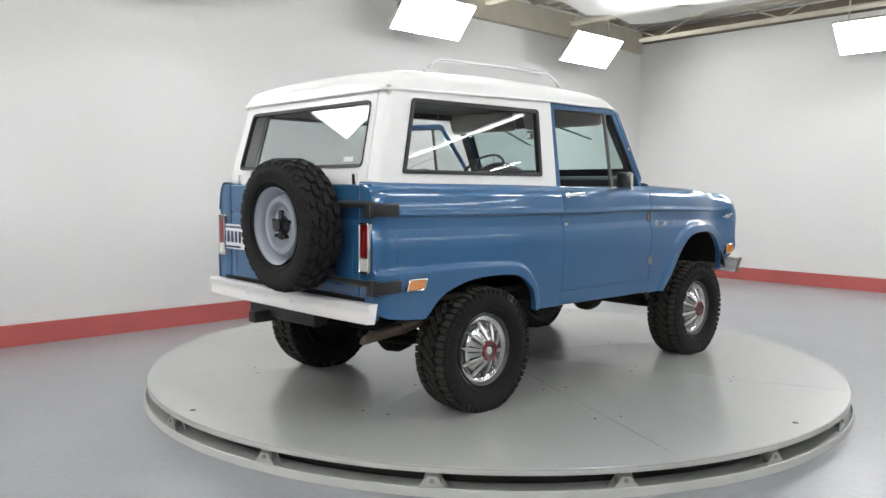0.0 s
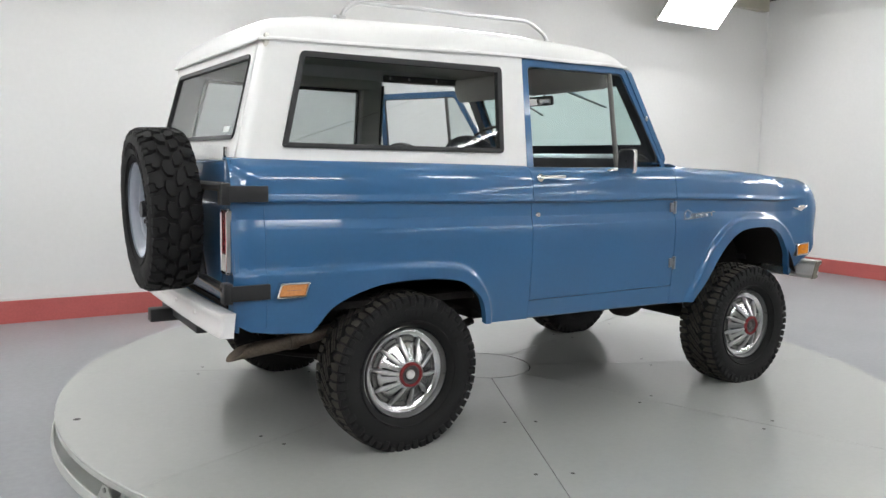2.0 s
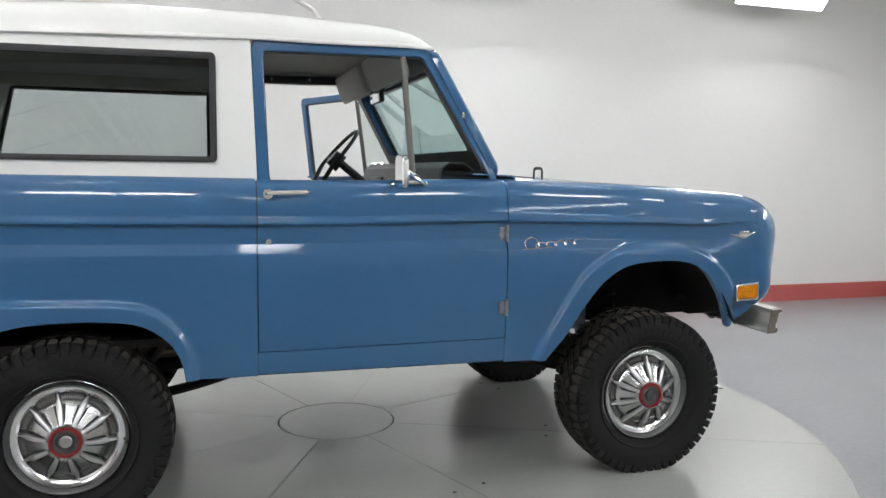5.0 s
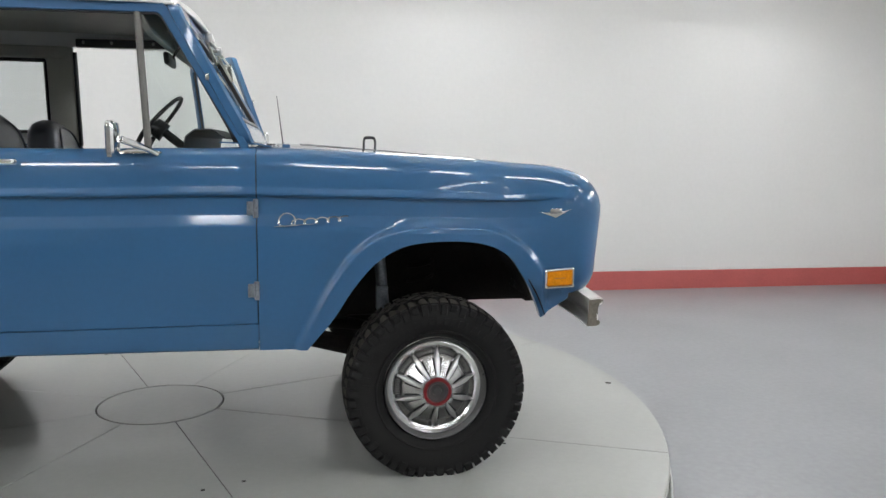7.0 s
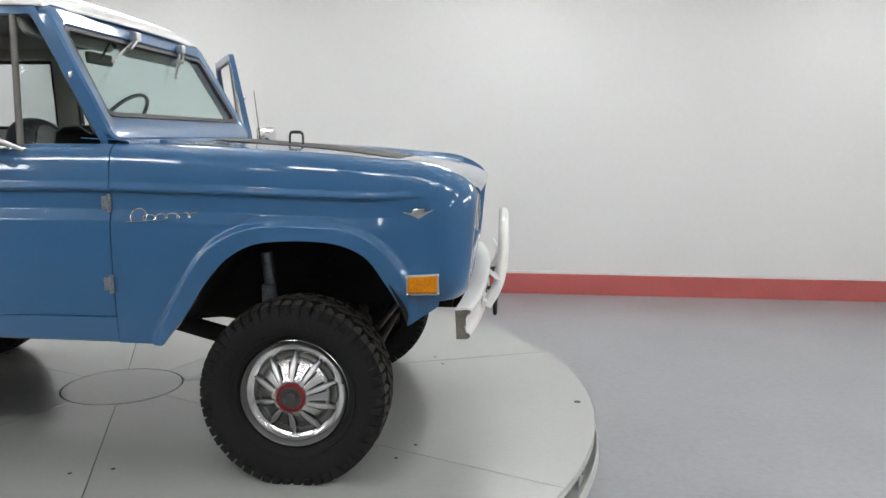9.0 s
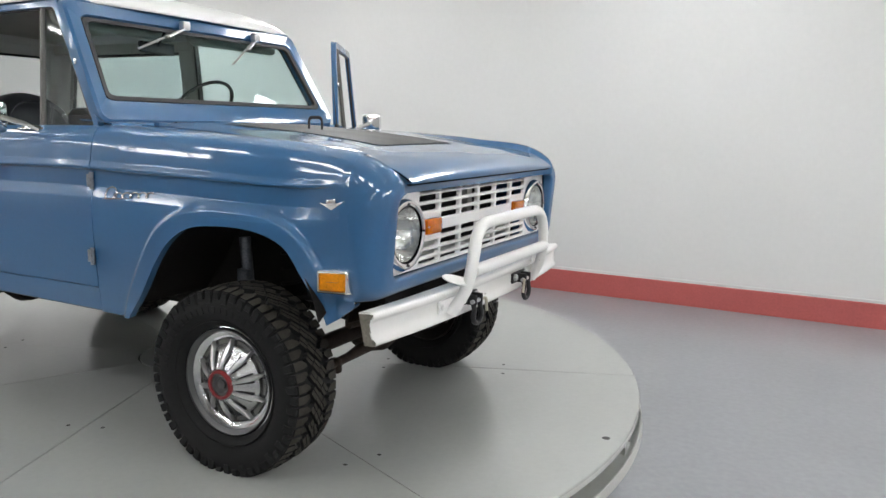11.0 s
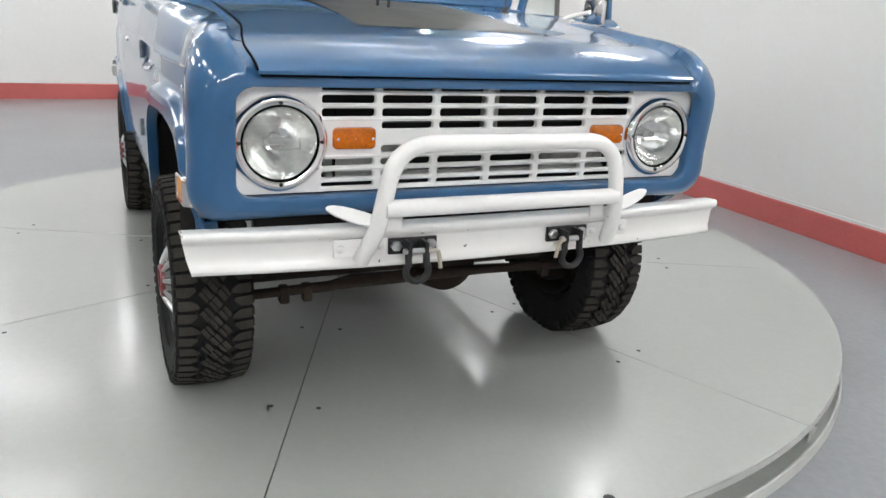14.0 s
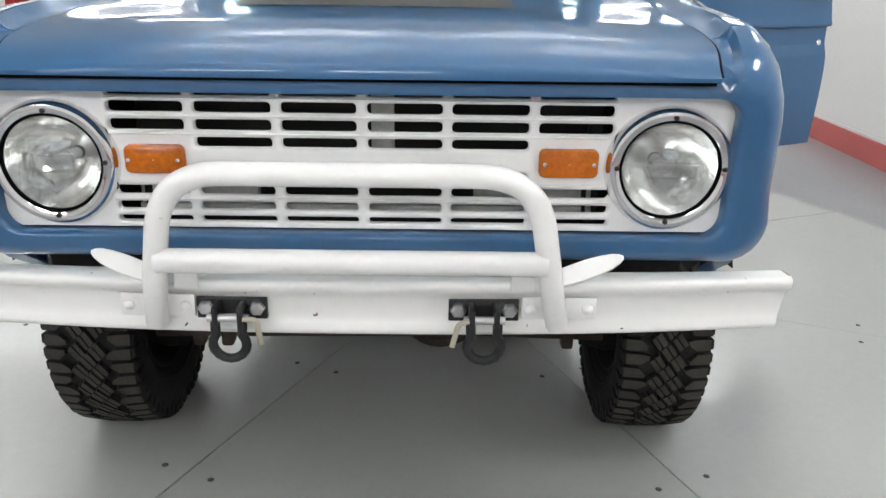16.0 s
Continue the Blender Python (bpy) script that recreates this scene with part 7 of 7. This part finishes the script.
# ---- inside the cab ----


def seat(y, name="front_seat"):
    bm = bmesh.new()
    add_box(bm, (-0.20, y, 0.98), (0.50, 0.50, 0.14), bev=0.045, seg=3)
    st = part(name, bm, VINYL, car, "black vinyl bucket seat")
    bm = bmesh.new()
    rows = []
    top = 1.437 if y < 0 else 1.405
    foot = -0.485 if y < 0 else -0.455
    for k in range(17):
        f = math.sin(math.pi / 2 * k / 16)
        z = 1.00 + (top - 1.00) * f
        x = foot - 0.10 * f
        w = 0.250 * math.sqrt(max(0.0004, 1 - max(0.0, (f - 0.40) / 0.60) ** 2))
        d = 0.080 * math.sqrt(max(0.004, 1 - max(0.0, (f - 0.70) / 0.30) ** 2))
        rows.append([Vector((x + v * d, y + u * w, z)) for u, v in rrect(-1, 1, -1, 1, 0.6, 5)])
    bm.faces.new([bm.verts.new(v) for v in rows[-1]])
    add_grid(bm, rows, close_u=True)
    bmesh.ops.recalc_face_normals(bm, faces=bm.faces[:])
    bk = part("seat_back", bm, VINYL, st, "black ribbed vinyl seat back", angle=60)
    # a raised piping runs round the padded middle
    b2 = bmesh.new()
    rim = []
    for k in range(25):
        a = math.pi * k / 24
        z = 1.10 + (top - 1.10) * 0.86 * math.sin(a) ** 0.7
        f = (z - 1.0) / (top - 1.0)
        d = 0.080 * math.sqrt(max(0.004, 1 - max(0.0, (f - 0.70) / 0.30) ** 2))
        rim.append((foot - 0.10 * f + d + 0.001, y - 0.19 * math.cos(a), z))
    add_tube(b2, rim, 0.005, 8)
    part("seat_piping", b2, VINYL, bk)
    b3 = bmesh.new()
    add_box(b3, (-0.20, y, 0.81), (0.40, 0.40, 0.24), bev=0.02)
    part("seat_base", b3, BLACK, st)


seat(-0.40)
seat(0.36)
bm = bmesh.new()
rows = []
for j in range(15):
    y = -0.76 + 1.52 * j / 14
    rows.append([Vector((x, y, z)) for x, z in ((0.38, 1.310), (0.33, 1.335), (0.27, 1.335), (0.235, 1.315), (0.225, 1.27), (0.24, 1.16), (0.30, 1.10), (0.42, 1.08))])
add_grid(bm, rows)
face_out(bm, (-1, 0, 0.5))
dash = part("dashboard", bm, VINYL, car, "black dashboard", thick=0.006)
bm = bmesh.new()
add_box(bm, (0.222, 0.38, 1.235), (0.02, 0.26, 0.10), bev=0.01)
part("gauge_cluster", bm, BLACK, dash)
# steering wheel
tiltm = Matrix.Translation((-0.033, 0.285, 1.372)) @ Matrix.Rotation(radians(-52), 4, "Y")
bm = bmesh.new()
ringp = [tiltm @ Vector((0.195 * math.cos(2 * math.pi * k / 48), 0.195 * math.sin(2 * math.pi * k / 48), 0)) for k in range(48)]
add_tube(bm, ringp, 0.0105, 10, closed=True)
sw = part("steering_wheel", bm, BLACK, car, "thin black steering wheel")
bm = bmesh.new()
for a in (0, 180):
    add_tube(bm, [tiltm @ Vector((0.03 * math.sin(radians(a)), 0.03 * math.cos(radians(a)), -0.02)), tiltm @ Vector((0.19 * math.sin(radians(a)), 0.19 * math.cos(radians(a)), 0))], 0.008, 8)
add_tube(bm, [tiltm @ Vector((0, 0, 0.012)), tiltm @ Vector((0, 0, -0.05))], 0.045, 20)
add_tube(bm, [tiltm @ Vector((0, 0, -0.04)), tiltm @ Vector((0, 0, -0.40))], 0.022, 12)
part("steering_hub", bm, BLACK, sw)
bm = bmesh.new()
add_box(bm, (-1.05, 0, 0.92), (0.22, 1.0, 0.42), bev=0.04)
rs = part("rear_seat", bm, VINYL, car, "black vinyl rear bench")
bm = bmesh.new()
add_box(bm, (-1.22, 0, 1.14), (0.10, 1.0, 0.34), Matrix.Rotation(radians(-10), 4, "Y"), bev=0.04)
part("bench_back", bm, VINYL, rs)

# ---- a red open cabinet with a yellow case far back in the shop ----
X0, X1, Y0, Y1 = WALL_W + 0.02, WALL_W + 0.42, -5.22, -4.43
cab = empty("tool_cabinet", "tall red open steel tool cabinet against the white wall", "cabinet", loc=(0, 0, 0))
for nm, c, d in (("side_panel", ((X0 + X1) / 2, Y1 - 0.06, FLOOR + 0.86), (X1 - X0, 0.12, 1.66)), ("side_panel", ((X0 + X1) / 2, Y0 + 0.06, FLOOR + 0.86), (X1 - X0, 0.12, 1.66)),
                 ("back_panel", (X0 + 0.006, (Y0 + Y1) / 2, FLOOR + 0.86), (0.012, Y1 - Y0 - 0.26, 1.60)), ("base", ((X0 + X1) / 2, (Y0 + Y1) / 2, FLOOR + 0.06), (X1 - X0 - 0.02, Y1 - Y0 - 0.25, 0.08)),
                 ("shelf", ((X0 + X1) / 2, (Y0 + Y1) / 2, FLOOR + 1.10), (X1 - X0 - 0.02, Y1 - Y0 - 0.25, 0.03)), ("top", ((X0 + X1) / 2, (Y0 + Y1) / 2, FLOOR + 1.67), (X1 - X0 - 0.02, Y1 - Y0 - 0.25, 0.04))):
    bm = bmesh.new()
    add_box(bm, c, d, bev=0.008)
    part(nm, bm, RED_SHELF, cab)
for dy in (-0.20, 0.05):
    bm = bmesh.new()
    add_tube(bm, [(X1 + 0.004, Y1 - 0.06, FLOOR + 0.7 + dy), (X1 + 0.010, Y1 - 0.06, FLOOR + 0.7 + dy)], 0.014, 10)
    part("bolt", bm, BRUSHED, cab)
bm = bmesh.new()
yx, yy, yz = X1 - 0.16, Y1 - 0.31, FLOOR + 0.10
rows = []
for z, k in ((0.0, 0.90), (0.02, 0.96), (0.40, 1.0), (0.43, 0.97), (0.44, 0.80), (0.44, 0.02)):
    rows.append([Vector((yx + u * k, yy + v * k, yz + z)) for u, v in rrect(-0.14, 0.14, -0.17, 0.17, 0.035)])
add_grid(bm, rows, close_u=True)
bmesh.ops.recalc_face_normals(bm, faces=bm.faces[:])
yc = tagged(part("yellow_case", bm, YELLOW), "yellow plastic equipment case in the red cabinet", "case")
bm = bmesh.new()
add_box(bm, (yx + 0.143, yy, yz + 0.30), (0.008, 0.12, 0.07), bev=0.003)
part("latch", bm, BLACK, yc, "black latch")
bm = bmesh.new()
add_box(bm, (yx, yy - 0.02, yz + 0.44 + 0.11), (0.24, 0.28, 0.21), bev=0.02)
bk_ = tagged(part("dark_box", bm, BARS), "dark blue box standing on the yellow case", "box")
bm = bmesh.new()
add_tube(bm, [(yx, yy - 0.09, yz + 0.655), (yx, yy - 0.09, yz + 0.69), (yx, yy + 0.05, yz + 0.69), (yx, yy + 0.05, yz + 0.655)], 0.010, 8)
part("carry_handle", bm, BLACK, bk_)
bm = bmesh.new()
ringp = [(X1 + 0.022, Y1 - 0.11 + 0.085 * math.cos(2 * math.pi * k / 32), FLOOR + 0.93 + 0.085 * math.sin(2 * math.pi * k / 32)) for k in range(32)]
add_tube(bm, ringp, 0.022, 10, closed=True)
tagged(part("cable_coil", bm, PLATE), "coil of white cable hung on the red cabinet", "cable")

# ---- the body's stance: a low roof, a slight rake and a full nose ----
RUNNING_GEAR = ("wheel", "spare_wheel", "spare_hub", "spare_lug", "chassis_frame", "floor_pan", "front_axle", "rear_axle", "tie_rod", "drag_link", "radius_arm", "coil_spring", "front_shock", "leaf_spring",
                "rear_shock", "drive_shaft", "oil_pan", "transmission", "fuel_tank", "exhaust_pipe")
ROOF_MAP = [(1.285, 1.285), (1.331, 1.350), (1.768, 1.737), (1.822, 1.803), (1.85, 1.838), (2.10, 2.080)]
RISE = [(0.58, 0.012), (0.71, 0.006), (0.78, 0.017), (0.88, 0.028), (1.12, 0.030), (1.25, 0.012)]


def stance(p, nose=True):
    x, y, z = p
    z = lerp_table(ROOF_MAP, z) if z > 1.285 else z
    z -= 0.016 * sstep((0.5 - x) / 0.9) * sstep((p.z - 0.5) / 0.35)
    w = sstep((x - 1.42) / 0.36)
    z += w * lerp_table(RISE, p.z)
    bow = 0.022 * max(0.0, 1 - (y / 0.85) ** 2) * sstep((0.98 - p.z) / 0.2) * sstep((x - 1.79) / 0.04)
    if nose:
        y = y * (1 + 0.009 * w) - 0.006 * w
    return Vector((x + 0.021 * w + bow, y * (1 + 0.056 * w - 0.045 * sstep((-0.7 - x) / 1.1)), z))


def set_stance(ob, nose):
    for v in ob.data.vertices:
        v.co = stance(v.co, nose)
    for c in ob.children:
        if c.matrix_basis == I4 and c.data.users == 1:
            set_stance(c, nose)


for ob in list(car.children):
    if ob.name.split(".")[0] not in RUNNING_GEAR and (ob.matrix_basis == I4 or ob == left_door):
        set_stance(ob, ob.name not in ("front_bumper", "push_bar"))

# ---- sheet metal gets its thickness and crisp rims ----
dg = bpy.context.evaluated_depsgraph_get()
sheets = [o for o in bpy.data.objects if o.type == "MESH" and any(m.type == "SOLIDIFY" for m in o.modifiers)]
solid = [(o, bpy.data.meshes.new_from_object(o.evaluated_get(dg))) for o in sheets]
for o, me in solid:
    o.modifiers.clear()
    bm = bmesh.new()
    bm.from_mesh(me)
    for e in bm.edges:
        if e.calc_face_angle(0.0) > radians(62):
            e.smooth = False
    bm.to_mesh(me)
    bm.free()
    o.data = me
